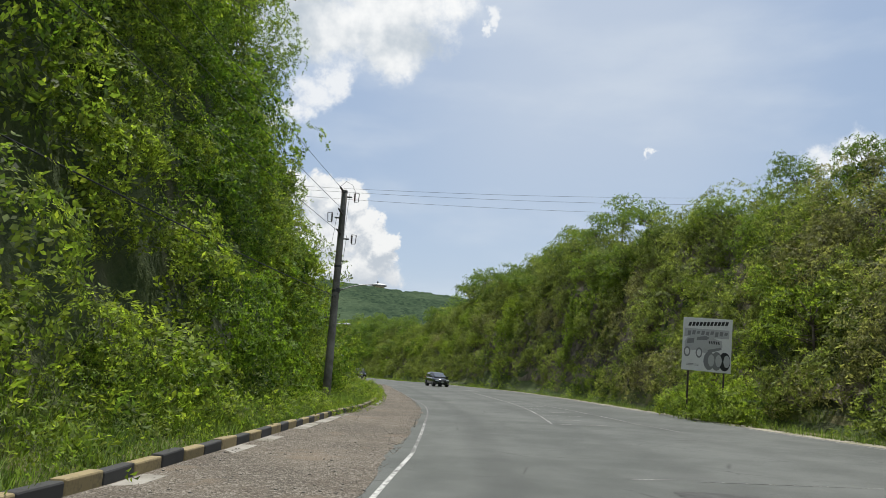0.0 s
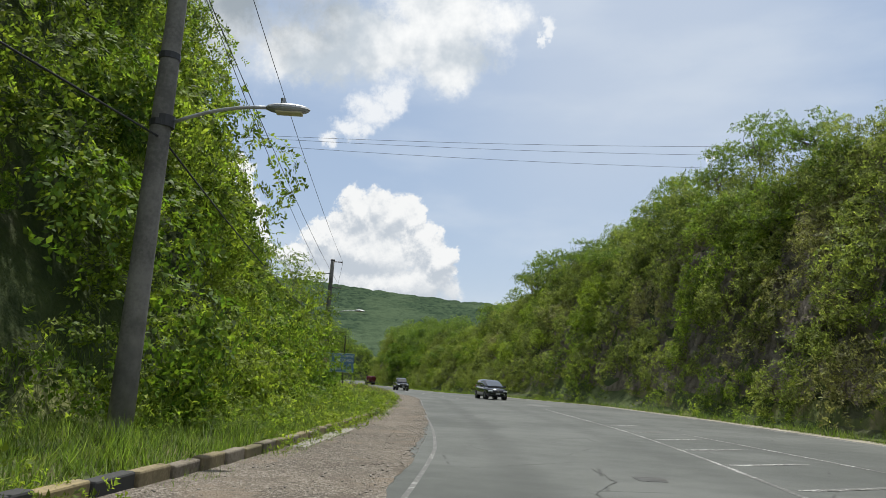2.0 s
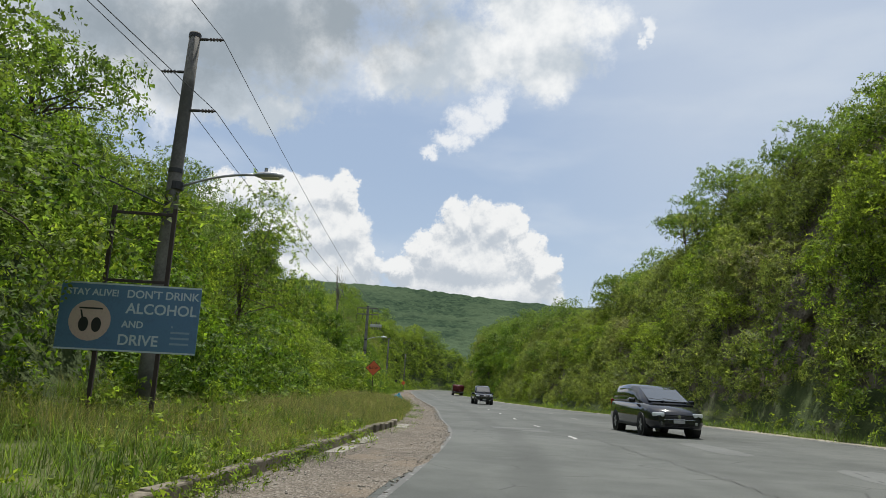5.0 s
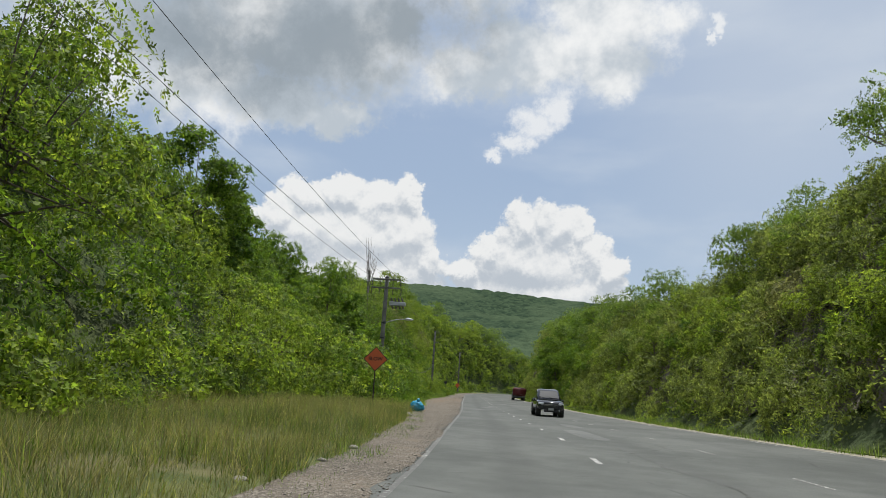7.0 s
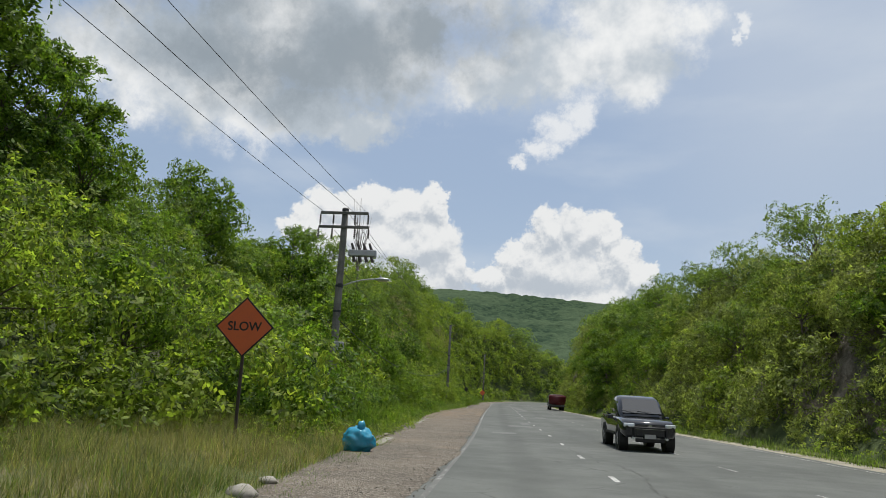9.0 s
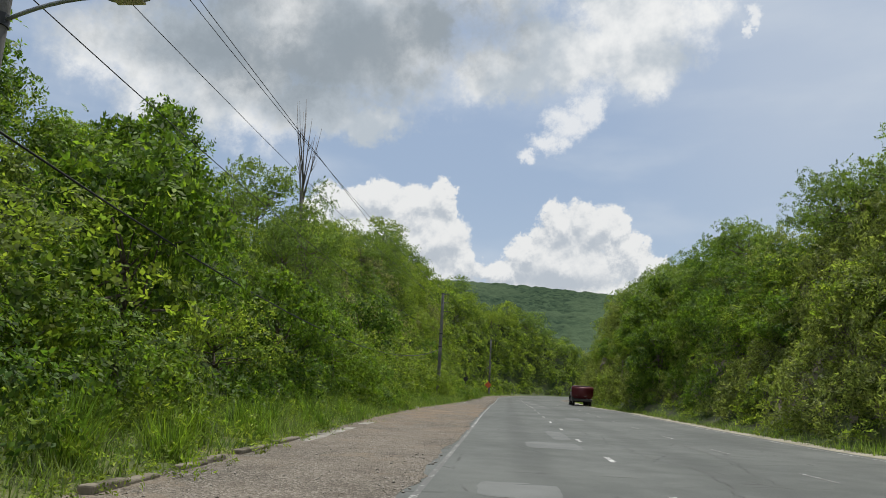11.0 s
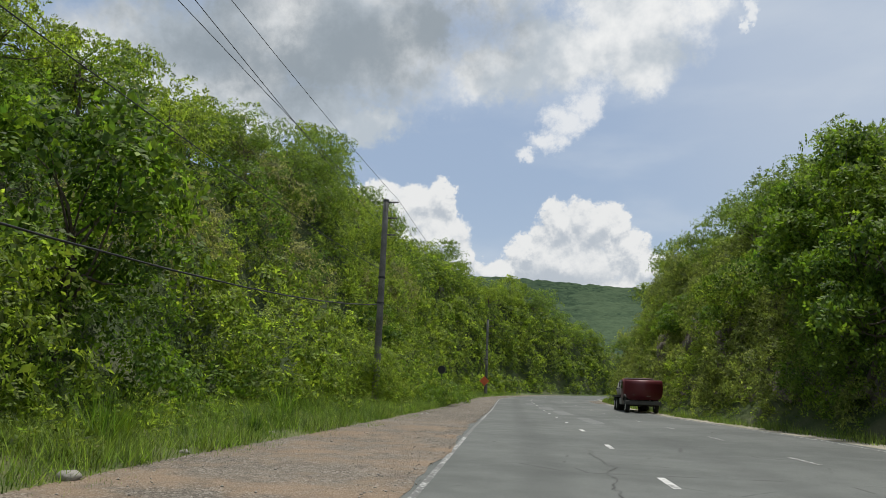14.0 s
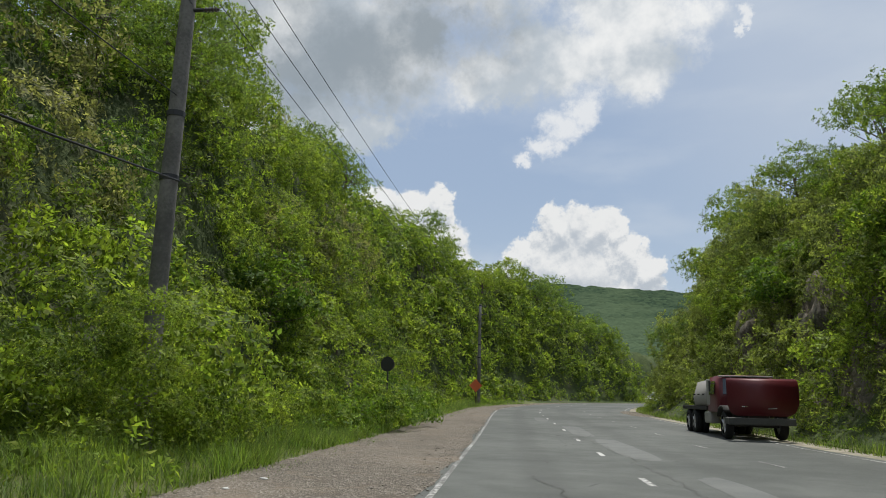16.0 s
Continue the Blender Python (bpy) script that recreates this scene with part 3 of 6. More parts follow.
def leaf_quads(base, way, up, length, width):
    """Leaf blades with four corners: pointed at both ends, broadest below the middle."""
    way = way / np.linalg.norm(way, axis=1, keepdims=True)
    side = np.cross(way, up)
    side /= np.maximum(np.linalg.norm(side, axis=1, keepdims=True), 1e-6)
    L, W = length[:, None], width[:, None]
    return np.stack([base, base + way * L * 0.42 + side * W * 0.5, base + way * L, base + way * L * 0.38 - side * W * 0.5], 1)


def dome(r, n, radius, height, low=-0.15):
    """Points and outward ways on a lumpy dome."""
    z = r.uniform(low, 1, n)
    a = r.uniform(0, 2 * math.pi, n)
    f = np.sqrt(np.clip(1 - z * z, 0, 1))
    out = np.stack([f * np.cos(a), f * np.sin(a), z], 1)
    lump = 0.72 + 0.2 * np.sin(a * 3 + z * 4 + r.uniform(0, 6)) * np.cos(z * 5 + r.uniform(0, 6)) + 0.22 * r.random(n)
    return out * lump[:, None] * np.array((radius, radius, height)), out


def lobe_leaves(r, c, size, face, total, leaf, flat=0.75, droop=0.3, per=7, open_side=-0.15, pointed=False):
    """Leafy sprigs over the outer faces of rounded lobes, so that each lobe has a lit shell and a dark hollow beneath it."""
    n = max(1, total // per)
    k = r.choice(len(c), n, p=size ** 2 / np.sum(size ** 2))
    d = r.normal(0, 1, (n, 3))
    d /= np.linalg.norm(d, axis=1, keepdims=True)
    f = face[k] / np.linalg.norm(face[k], axis=1, keepdims=True)
    dot = np.sum(d * f, 1, keepdims=True)
    d = np.where(dot < open_side, d - 2 * dot * f, d)
    p = c[k] + d * np.array((1, 1, flat)) * (size[k] * (0.7 + 0.34 * r.random(n) + 0.3 * (r.random(n) < 0.06)))[:, None]
    t = np.cross(d, r.normal(0, 1, (n, 3)))
    t /= np.maximum(np.linalg.norm(t, axis=1, keepdims=True), 1e-6)
    way = t * 0.85 + d * r.uniform(0.1, 0.6, (n, 1))
    u = np.tile(np.linspace(0.1, 1, per), n)[:, None]
    way, d, p = np.repeat(way, per, 0), np.repeat(d, per, 0), np.repeat(p, per, 0)
    reach = leaf * np.repeat(r.uniform(1.8, 3.2, n), per)[:, None]
    p = p + way * u * reach - np.array((0, 0, 1.0)) * droop * reach * u ** 2
    side = np.cross(way, d)
    flip = np.where(np.arange(len(u)) % 2 == 0, 1.0, -1.0)[:, None]
    blade = side * flip * 0.9 + way * 0.55 + r.normal(0, 0.18, p.shape)
    up = d + np.array((0, 0, 0.3)) + r.normal(0, 0.3, p.shape)
    long = leaf * (0.7 + 0.6 * r.random(len(u)))
    if pointed:
        return leaf_quads(p, blade, up, long, long * (0.42 + 0.2 * r.random(len(u))))
    return leaf_tris(p, blade, up, long * 1.1, long * (0.42 + 0.2 * r.random(len(u))))


def shrub_leaves(seed, radius, height, twigs, leaves, leaf, droop=0.35, lush=1.0, pointed=False):
    """A shrub of rounded lobes set on a dome, the lower ones wider."""
    r = np.random.default_rng(seed)
    count = int(10 + radius * 5)
    c, way = dome(r, count, radius * 0.82, height * 0.85, 0.0)
    c[:, 2] += height * 0.12
    size = radius * r.uniform(0.16, 0.38, count)
    return lobe_leaves(r, c, size, way + np.array((0, 0, 0.55)), int(twigs * leaves * lush * 0.8), leaf * 1.2, 0.72, droop, pointed=pointed)


def leaf_mesh(name, quads, mat):
    k = quads.shape[1]
    return quad_mesh(name, quads.reshape(-1, 3), np.arange(len(quads) * k).reshape(-1, k), mat)


def spread(protos, places):
    """Leaf corners of many plants: places are rows of x, y, z, turn, scale, axis x, axis y, axis z, prototype, slope x, slope y, slope z; what would lie in the ground is left out."""
    out = []
    for k, proto in enumerate(protos):
        pick = places[places[:, 8].astype(int) == k]
        if not len(pick):
            continue
        w = pick[:, 5:8] / np.linalg.norm(pick[:, 5:8], axis=1, keepdims=True)
        seed = np.stack([np.cos(pick[:, 3]), np.sin(pick[:, 3]), 0 * pick[:, 3]], 1)
        u = np.cross(seed, w)
        u /= np.linalg.norm(u, axis=1, keepdims=True)
        v = np.cross(w, u)
        basis = np.stack([u, v, w], 1) * pick[:, 4][:, None, None]
        leaves = np.einsum("qcj,pji->pqci", proto, basis)
        if places.shape[1] > 9:
            free = np.einsum("pqi,pi->pq", leaves[:, :, 0], pick[:, 9:12]) > 0.15
            leaves = (leaves + pick[:, None, None, 0:3])[free]
        else:
            leaves = (leaves + pick[:, None, None, 0:3]).reshape(-1, proto.shape[1], 3)
        out.append(leaves)
    return np.concatenate(out)


def bank_places(r, s0, s1, side, gap_s, gap_d, size, kinds, reach=3.4, out_lean=0.8, inset=0.0):
    """Rows of plants over a bank from its foot to past the crest, each grown out of the slope."""
    rows = []
    s = s0
    while s < s1:
        foot = float(at(FOOT_L, s)) if side < 0 else float(at(EDGE, s)) + 3.1
        crest = float(at(CREST_L, s)) if side < 0 else float(at(CREST_R, s))
        a = abs(foot) + inset + r.uniform(0, 0.6)
        while a < abs(crest) + reach:
            ss, d = s + r.uniform(-0.5, 0.5) * gap_s, side * a
            x, y = plan(ss, d)
            z = float(ground_z(ss, d))
            slope = (float(ground_z(ss, side * (a + 0.6))) - float(ground_z(ss, side * (a - 0.6)))) / 1.2
            x0, y0 = plan(ss, d - side)
            n = np.array((x0 - x, y0 - y, 0.0)) * max(slope, 0.0) / math.hypot(1, slope) * out_lean + np.array((0, 0, 0.55))
            up = np.array(((x0 - x) * slope, (y0 - y) * slope, 1.0)) / math.hypot(1, slope)
            rows.append((x, y, z - 0.1, r.uniform(0, 6.28), size * r.uniform(0.65, 1.4), *n, r.integers(kinds), *up))
            a += gap_d * r.uniform(0.75, 1.25) / math.hypot(1, slope)
        s += gap_s * r.uniform(0.85, 1.15)
    return np.array(rows, float)


SHRUBS = [shrub_leaves(11, 1.4, 1.5, 126, 14, 0.098, pointed=True), shrub_leaves(12, 1.6, 1.2, 126, 14, 0.095, pointed=True), shrub_leaves(13, 1.2, 1.8, 122, 14, 0.095, 0.2, pointed=True), shrub_leaves(14, 1.6, 1.1, 100, 15, 0.12, 0.5, pointed=True), shrub_leaves(15, 1.4, 1.3, 130, 13, 0.088, pointed=True),
          shrub_leaves(16, 2.6, 2.6, 250, 15, 0.105, 0.3, pointed=True), shrub_leaves(17, 2.9, 2.1, 250, 15, 0.1, 0.25, pointed=True), shrub_leaves(18, 2.3, 3.0, 230, 15, 0.102, 0.2, pointed=True)]
SHRUBS += [shrub_leaves(91, 1.4, 1.5, 140, 14, 0.09, pointed=True), shrub_leaves(92, 1.6, 1.2, 140, 14, 0.085, pointed=True), shrub_leaves(93, 1.2, 1.8, 140, 14, 0.085, 0.2, pointed=True), shrub_leaves(94, 1.6, 1.1, 120, 15, 0.105, 0.5, pointed=True), shrub_leaves(95, 1.4, 1.3, 150, 13, 0.08, pointed=True),
           shrub_leaves(96, 2.6, 2.6, 280, 16, 0.1, 0.3, pointed=True), shrub_leaves(97, 2.9, 2.1, 280, 16, 0.09, 0.25, pointed=True), shrub_leaves(98, 2.3, 3.0, 270, 16, 0.095, 0.2, pointed=True)]
SHRUBS += [shrub_leaves(101, 1.8, 2.0, 430, 16, 0.065, 0.3, pointed=True), shrub_leaves(102, 2.3, 3.2, 560, 16, 0.07, 0.25, pointed=True)]
SHRUBS_FAR = [shrub_leaves(35, 1.7, 1.6, 64, 10, 0.2, pointed=True), shrub_leaves(36, 1.6, 1.9, 64, 10, 0.2, pointed=True)]
r1 = np.random.default_rng(21)


def big_ones(r, rows, first):
    rows[:, 8] = first + r.integers(0, 3, len(rows))
    rows[:, 4] *= r.uniform(0.75, 1.1, len(rows))
    return rows


def stretch(s0, s1, finer):
    rows = np.concatenate([bank_places(r1, s0, s1, -1, 3.2, 3.1, 1.08, 5, 1.2), big_ones(r1, bank_places(r1, s0 + 0.6, s1, -1, 4.7, 4.6, 1.0, 3, 1.6, inset=0.7), 5)])
    rows[:, 8] += 8 if finer else 0
    return rows


cover = bank_places(r1, 13, 84, -1, 2.9, 2.5, 0.98, 5, 0.4)
cover[:, 8] += 8
left_rows = np.concatenate([cover, stretch(9, 46, True), stretch(46, 188, False), stretch(188, 214, True), stretch(214, 236, False)])
extra = []
for s, d, size, kind, lift in ((195.4, -8.6, 0.75, 17, 0.2), (196.6, -7.4, 0.6, 17, 0.1), (194.0, -7.8, 0.5, 17, 0.2), (184.5, -7.6, 1.1, 5, 0), (196.5, -7.2, 1.2, 13, 0), (194.6, -5.7, 0.6, 16, 0), (196.4, -5.9, 0.8, 16, 0), (198.6, -6.2, 0.8, 16, 0), (200.9, -6.4, 0.8, 16, 0), (203.6, -6.2, 0.8, 16, 0), (206, -5.8, 0.6, 16, 0), (207.6, -5.2, 0.5, 16, 0), (208.2, -4.9, 0.4, 16, 0), (162.5, -6.9, 0.8, 2, 0), (164.5, -6.6, 0.9, 0, 0), (160.5, -6.8, 0.9, 5, 0), (166, -7.2, 0.9, 7, 0), (88, -7.4, 1.0, 2, 0), (91, -7.8, 1.1, 0, 0), (84, -7.6, 1.1, 1, 0), (97, -8.2, 1.2, 2, 0), (93.5, -6.8, 0.7, 4, 0), (134, -6.2, 0.7, 5, 0), (138, -6.2, 0.7, 7, 0), (128.5, -7.8, 1.45, 5, 0), (125, -7.6, 1.4, 7, 0), (121.5, -8.0, 1.4, 5, 0), (131.5, -8.6, 1.3, 6, 0)):
    q = spot(s, d)
    extra.append((q.x, q.y, q.z + lift - 0.1, s, size, 0.1, -0.05, 1.0, kind, 0, 0, 1.0))
for lift, size in ((-0.1, 0.5), (1.0, 0.45)):
    # growth round the foot of the pole
    extra.append((-45.95, 186.7, lift + 0.3, lift, size, 0.1, -0.05, 1.0, 17, 0, 0, 1.0))
    extra.append((-46.9, 187.2, lift + 0.3, lift + 2, size, 0.1, -0.05, 1.0, 17, 0, 0, 1.0))
left_rows = np.concatenate([left_rows, np.array(extra, float)])
left_far = bank_places(r1, 237, 300, -1, 2.6, 2.6, 1.2, 2)
for x, y, size, kind in ((-49.1, 200.9, 0.95, 2), (-48.6, 201.3, 0.7, 0), (-50.0, 201.2, 1.0, 0), (-49.9, 203.0, 1.1, 2), (-49.5, 204.6, 1.0, 0), (-50.6, 206.6, 1.0, 4), (-48.9, 198.8, 0.9, 4), (-48.6, 196.6, 0.9, 1)):
    # low growth that hides the post of the round sign
    left_rows = np.concatenate([left_rows, np.array([(x, y, 0.15, x, size, 0.1, -0.05, 1.0, kind, 0, 0, 1.0)])])
# the plants leave the face of the safety board open towards the road
along = np.clip(((left_rows[:, 0] + 10.6) * 0.41 - (left_rows[:, 1] - 68.3) * 0.912), -0.6, 11)
aside = np.hypot(left_rows[:, 0] + 10.6 - along * 0.41, left_rows[:, 1] - 68.3 + along * 0.912)
left_rows = left_rows[aside > 2.0 + 0.75 * left_rows[:, 4] * np.where(left_rows[:, 8] % 8 > 4, 1.6, 1.0)]
# and the foot of the first pole clear on its road side
left_rows = left_rows[(np.hypot(left_rows[:, 0] + 3.9, (left_rows[:, 1] - 29.8) * 0.55) > 2.1 + 0.5 * left_rows[:, 4]) | ((left_rows[:, 0] < -6.5) & (left_rows[:, 2] > 0.8) & (left_rows[:, 8] % 8 < 5))]
# Near y 138 and y 64 more dark-leaved plants stand in for shaded hollows.
sort = np.sin(left_rows[:, 0] * 0.27 + left_rows[:, 1] * 0.16) + np.sin(left_rows[:, 1] * 0.23 - left_rows[:, 0] * 0.13) + r1.normal(0, 0.7, len(left_rows)) + 1.25 * np.exp(-((left_rows[:, 1] - 138) / 20) ** 2) + 0.8 * np.exp(-((left_rows[:, 1] - 64) / 13) ** 2)
rusty = (left_rows[:, 1] > 172) & (left_rows[:, 2] > 4.0) & (r1.random(len(left_rows)) < 0.3)
for mat, pick, label in ((LEAF, (sort < 0.55) & ~rusty, "dense bright yellow-green shrubs covering the steep bank"), (LEAF_BROWN, rusty, "half-dry rusty shrubs high on the bank"), (LEAF_DARK, (sort >= 0.55) & ~rusty, "dark green broad-leaved shrubs among the bank growth, denser where shade is imitated")):
    leaves = spread(SHRUBS, left_rows[pick])
    tagged(new("bank_shrubs", leaf_mesh("bank_shrubs", np.concatenate([leaves, spread(SHRUBS_FAR, left_far)]) if mat is LEAF else leaves, mat)), label, "shrubs", kind="stuff")
SHRUBS_R = [shrub_leaves(31, 1.5, 1.5, 76, 12, 0.115, lush=2.0), shrub_leaves(32, 1.8, 1.1, 76, 12, 0.11, lush=2.0), shrub_leaves(33, 1.3, 1.8, 76, 12, 0.11, 0.2, 2.0), shrub_leaves(34, 1.6, 0.9, 56, 12, 0.115, 0.5, 2.0),
            shrub_leaves(37, 2.7, 2.3, 140, 13, 0.11, 0.3, 2.0), shrub_leaves(38, 3.0, 1.9, 140, 13, 0.11, 0.25, 2.0), shrub_leaves(39, 2.3, 2.8, 140, 13, 0.11, 0.2, 2.0)]
right_rows = np.concatenate([bank_places(r1, 20, 262, 1, 3.0, 3.0, 1.1, 4, 1.4, 0.6, inset=0.45), big_ones(r1, bank_places(r1, 20, 260, 1, 4.8, 4.6, 1.0, 3, 1.6, inset=2.4), 4), bank_places(r1, 30, 112, 1, 2.4, 2.2, 0.9, 4, 0.4), bank_places(r1, 112, 192, 1, 2.5, 2.3, 0.92, 4, 0.5), bank_places(r1, 192, 238, 1, 2.5, 2.1, 0.9, 4, 0.6)])
# the scrub opens here and there on the steep middle of the cutting
level = right_rows[:, 2] / np.maximum(np.interp(right_rows[:, 1], (20, 60, 100, 140, 200, 240), (12, 14, 13, 9, 11, 12)), 1)
gaps = np.sin(right_rows[:, 1] * 0.52 + right_rows[:, 2] * 0.9) + np.sin(right_rows[:, 1] * 0.27 - right_rows[:, 2] * 1.3 + 1.0)
right_rows = right_rows[~((gaps > 1.5) & (level > 0.12) & (level < 0.85) & ((right_rows[:, 1] < 108) | (right_rows[:, 1] > 190)))]
sort = np.sin(right_rows[:, 0] * 0.31 - right_rows[:, 1] * 0.22) + np.sin(right_rows[:, 1] * 0.33 + right_rows[:, 2] * 0.5) + r1.normal(0, 0.6, len(right_rows))
dry = sort + np.clip((right_rows[:, 1] - 70) / 40, 0, 1.3)
# Most plants from y 168 to 190 get dark leaves to imitate shade.
shady = (right_rows[:, 1] > 168) & (right_rows[:, 1] < 190) & (r1.random(len(right_rows)) < 0.75)
sort = np.where(shady, 99.0, sort)
for mat, pick, label in ((LEAF_DARK, shady, "shrubs on the cutting with dark green leaves that imitate shade"), (LEAF_DRY, (sort < 0.9) & (dry > -1.15), "olive green shrubs and creepers on the rocky cutting"), (LEAF, (sort >= 0.9) & ~shady, "bright green shrubs among the olive scrub"), (LEAF_BROWN, (sort < 0.9) & (dry <= -1.15), "half-dry brownish creepers on the cutting")):
    tagged(new("bank_shrubs", leaf_mesh("bank_shrubs", spread(SHRUBS_R, right_rows[pick]), mat)), label, "shrubs", kind="stuff")
extra = []
for s, d, size, kind in ((33.5, 13.6, 0.9, 0), (35.5, 14.4, 1.0, 2), (37.6, 14.2, 1.0, 0), (39.5, 13.8, 0.9, 1), (34.6, 12.9, 0.6, 1), (37.2, 13.0, 0.65, 2), (36.0, 13.3, 0.8, 0), (41, 14.2, 0.9, 2), (35.7, 13.1, 0.5, 2), (35.3, 13.6, 0.55, 2), (35.0, 14.2, 0.6, 2), (36.3, 12.9, 0.42, 2), (35.4, 13.0, 0.4, 0), (34.8, 13.8, 0.5, 0)):
    q = spot(s, d)
    extra.append((q.x, q.y, q.z - 0.1, s, size * 1.3, 0, 0, 1.0, kind, 0, 0, 1.0))
tagged(new("bank_shrubs", leaf_mesh("bank_shrubs", spread(SHRUBS_R, np.array(extra, float)), LEAF)), "green bushes at the foot of the billboard", "shrubs", kind="stuff")
print("plants", len(left_rows), len(right_rows))


def limb_path(r, a, b, bend):
    a, b = Vector(a), Vector(b)
    k = Vector(r.normal(0, bend, 3).tolist())
    return [a.lerp(b, u) + k * math.sin(u * math.pi) for u in (0, 0.33, 0.66, 1)]


def tree_meshes(seed, height, spread_r, clumps, twigs, leaves, leaf, leafmat, airy=0.5, droop=0.3, bark=BARK, lobe=1.0):
    """Trunk with limbs, and a crown of leafy twigs round the limb ends."""
    r = np.random.default_rng(seed)
    bm = bmesh.new()
    stem_top = Vector((r.normal(0, 0.3), r.normal(0, 0.3), height * 0.55))
    pieces = [(limb_path(r, (0, 0, -0.6), stem_top, 0.15), (0.11, 0.09, 0.07, 0.05))]
    quads = []
    for i in range(clumps):
        a = i * 2.4 + r.uniform(-0.4, 0.4)
        rad = spread_r * math.sqrt((i + 0.5) / clumps)
        tip = Vector((rad * math.cos(a), rad * math.sin(a), height * (1.0 - airy * (rad / spread_r) ** 2) * (r.uniform(0.82, 1.0) if i % 3 else r.uniform(0.45, 0.7))))
        start = Vector((0, 0, 0)).lerp(stem_top, r.uniform(0.45, 1.0))
        pieces.append((limb_path(r, start, tip, 0.22), (0.04, 0.03, 0.02, 0.008)))
        size = spread_r * r.uniform(0.4, 0.58) * lobe
        k = 4
        q, out = dome(r, k, size * 0.6, size * 0.4, -0.3)
        quads.append(lobe_leaves(r, np.concatenate([q + np.array(tip), np.array(tip)[None]]), size * r.uniform(0.4, 0.7, k + 1), np.concatenate([out * 0.5, np.zeros((1, 3))]) + np.array((0, 0, 0.8)), twigs * leaves, leaf * 1.15, 0.6, droop, open_side=-0.4, pointed=True))
    for pts, rad in pieces:
        t = tube([tuple(p) for p in pts], list(rad), 6)
        me = bpy.data.meshes.new("tmp")
        t.to_mesh(me)
        t.free()
        bm.from_mesh(me)
        bpy.data.meshes.remove(me)
    trunk = bpy.data.meshes.new("trunk")
    bm.to_mesh(trunk)
    bm.free()
    trunk.materials.append(bark)
    return trunk, leaf_mesh("crown", np.concatenate(quads), leafmat)


def tree(meshes, m, label, category="tree", group=""):
    t = thing("tree", m, label, category, group)
    part("trunk", meshes[0], None, t)
    part("crown", meshes[1], None, t)
    return t


FEATHER = [tree_meshes(41 + i, 4.4 + 0.4 * i, 2.4, 16, 23, 15, 0.135, LEAF_FINE, 0.45, 0.15) for i in range(3)]
BROAD = [tree_meshes(51 + i, 5.5, 2.3, 15, 32, 13, 0.18, LEAF_DARK, 0.5, 0.3) for i in range(2)]
BUSHY = [tree_meshes(61 + i, 4.2, 2.2, 15, 24, 14, 0.13, LEAF, 0.55, 0.35) for i in range(2)]
KINDS = [(FEATHER[0], "airy feathery light green tree on the bank crest"), (FEATHER[1], "airy feathery light green tree on the bank crest"), (FEATHER[2], "airy feathery light green tree on the bank crest"), (BROAD[0], "dark green broad-leaved tree on the bank"), (BUSHY[0], "bright green bushy tree on the bank"), (BUSHY[1], "bright green bushy tree on the bank")]
TALL = [tree_meshes(81, 11.0, 3.6, 32, 33, 16, 0.125, LEAF_FINE, 0.75, 0.3), tree_meshes(82, 10.0, 3.8, 32, 33, 16, 0.125, LEAF, 0.8, 0.3)]
KINDS += [(TALL[0], "tall feathery tree leaning over the bend"), (TALL[1], "tall dense green tree above the bend")]
DENSE = tree_meshes(58, 7.2, 2.3, 17, 56, 13, 0.17, LEAF_DARK, 0.55, 0.35, lobe=0.8)
KINDS += [(DENSE, "tall dark tree with dense broad leaves")]
MASTERS = {}
r2 = random.Random(5)


def plant(kind, s, d, scale, z=None, lean=0.0):
    meshes, label = KINDS[kind]
    p = spot(s, d)
    m = Matrix.Translation(p) @ Euler((r2.uniform(-0.08, 0.08), lean, r2.uniform(0, 6.28))).to_matrix().to_4x4() @ Matrix.Diagonal((scale, scale, scale * r2.uniform(0.9, 1.15), 1))
    group = "trees along the banks"
    if kind not in MASTERS:
        MASTERS[kind] = tree(meshes, m, label, "tree", group)
        return MASTERS[kind]
    t = copy_thing(MASTERS[kind], Matrix())
    t.matrix_basis = m
    return t


s = 13.0
while s < 300:
    crest = float(at(CREST_L, s))
    for back in ((0.0,) if s < 58 else (0.0, 3.4)):
        plant(r2.choice((0, 1, 2, 4, 5, 5, 4)) if not 116 < s < 160 else r2.choice((3, 4, 3, 5)), s + r2.uniform(-1, 1), crest + 1.2 - back + r2.uniform(-1, 1), r2.uniform(0.6, 1.35) * (1.1 if back else 0.85) * (0.72 if 114 < s < 168 else 0.6 if 56 < s < 84 else 0.85 if 84 <= s < 112 else 1.0))
    s += 4.8
s = 14.0
while s < 258:
    crest = float(at(CREST_R, s))
    for back in (0.0,) if r2.random() < 0.6 else (0.0, 3.6):
        plant(r2.choice((0, 1, 2, 0, 1, 2, 4)), s + r2.uniform(-1, 1), crest - 1.0 + back + r2.uniform(-1, 1), r2.uniform(0.55, 1.08) * (0.8 if s < 56 else 1.0))
    s += 4.3
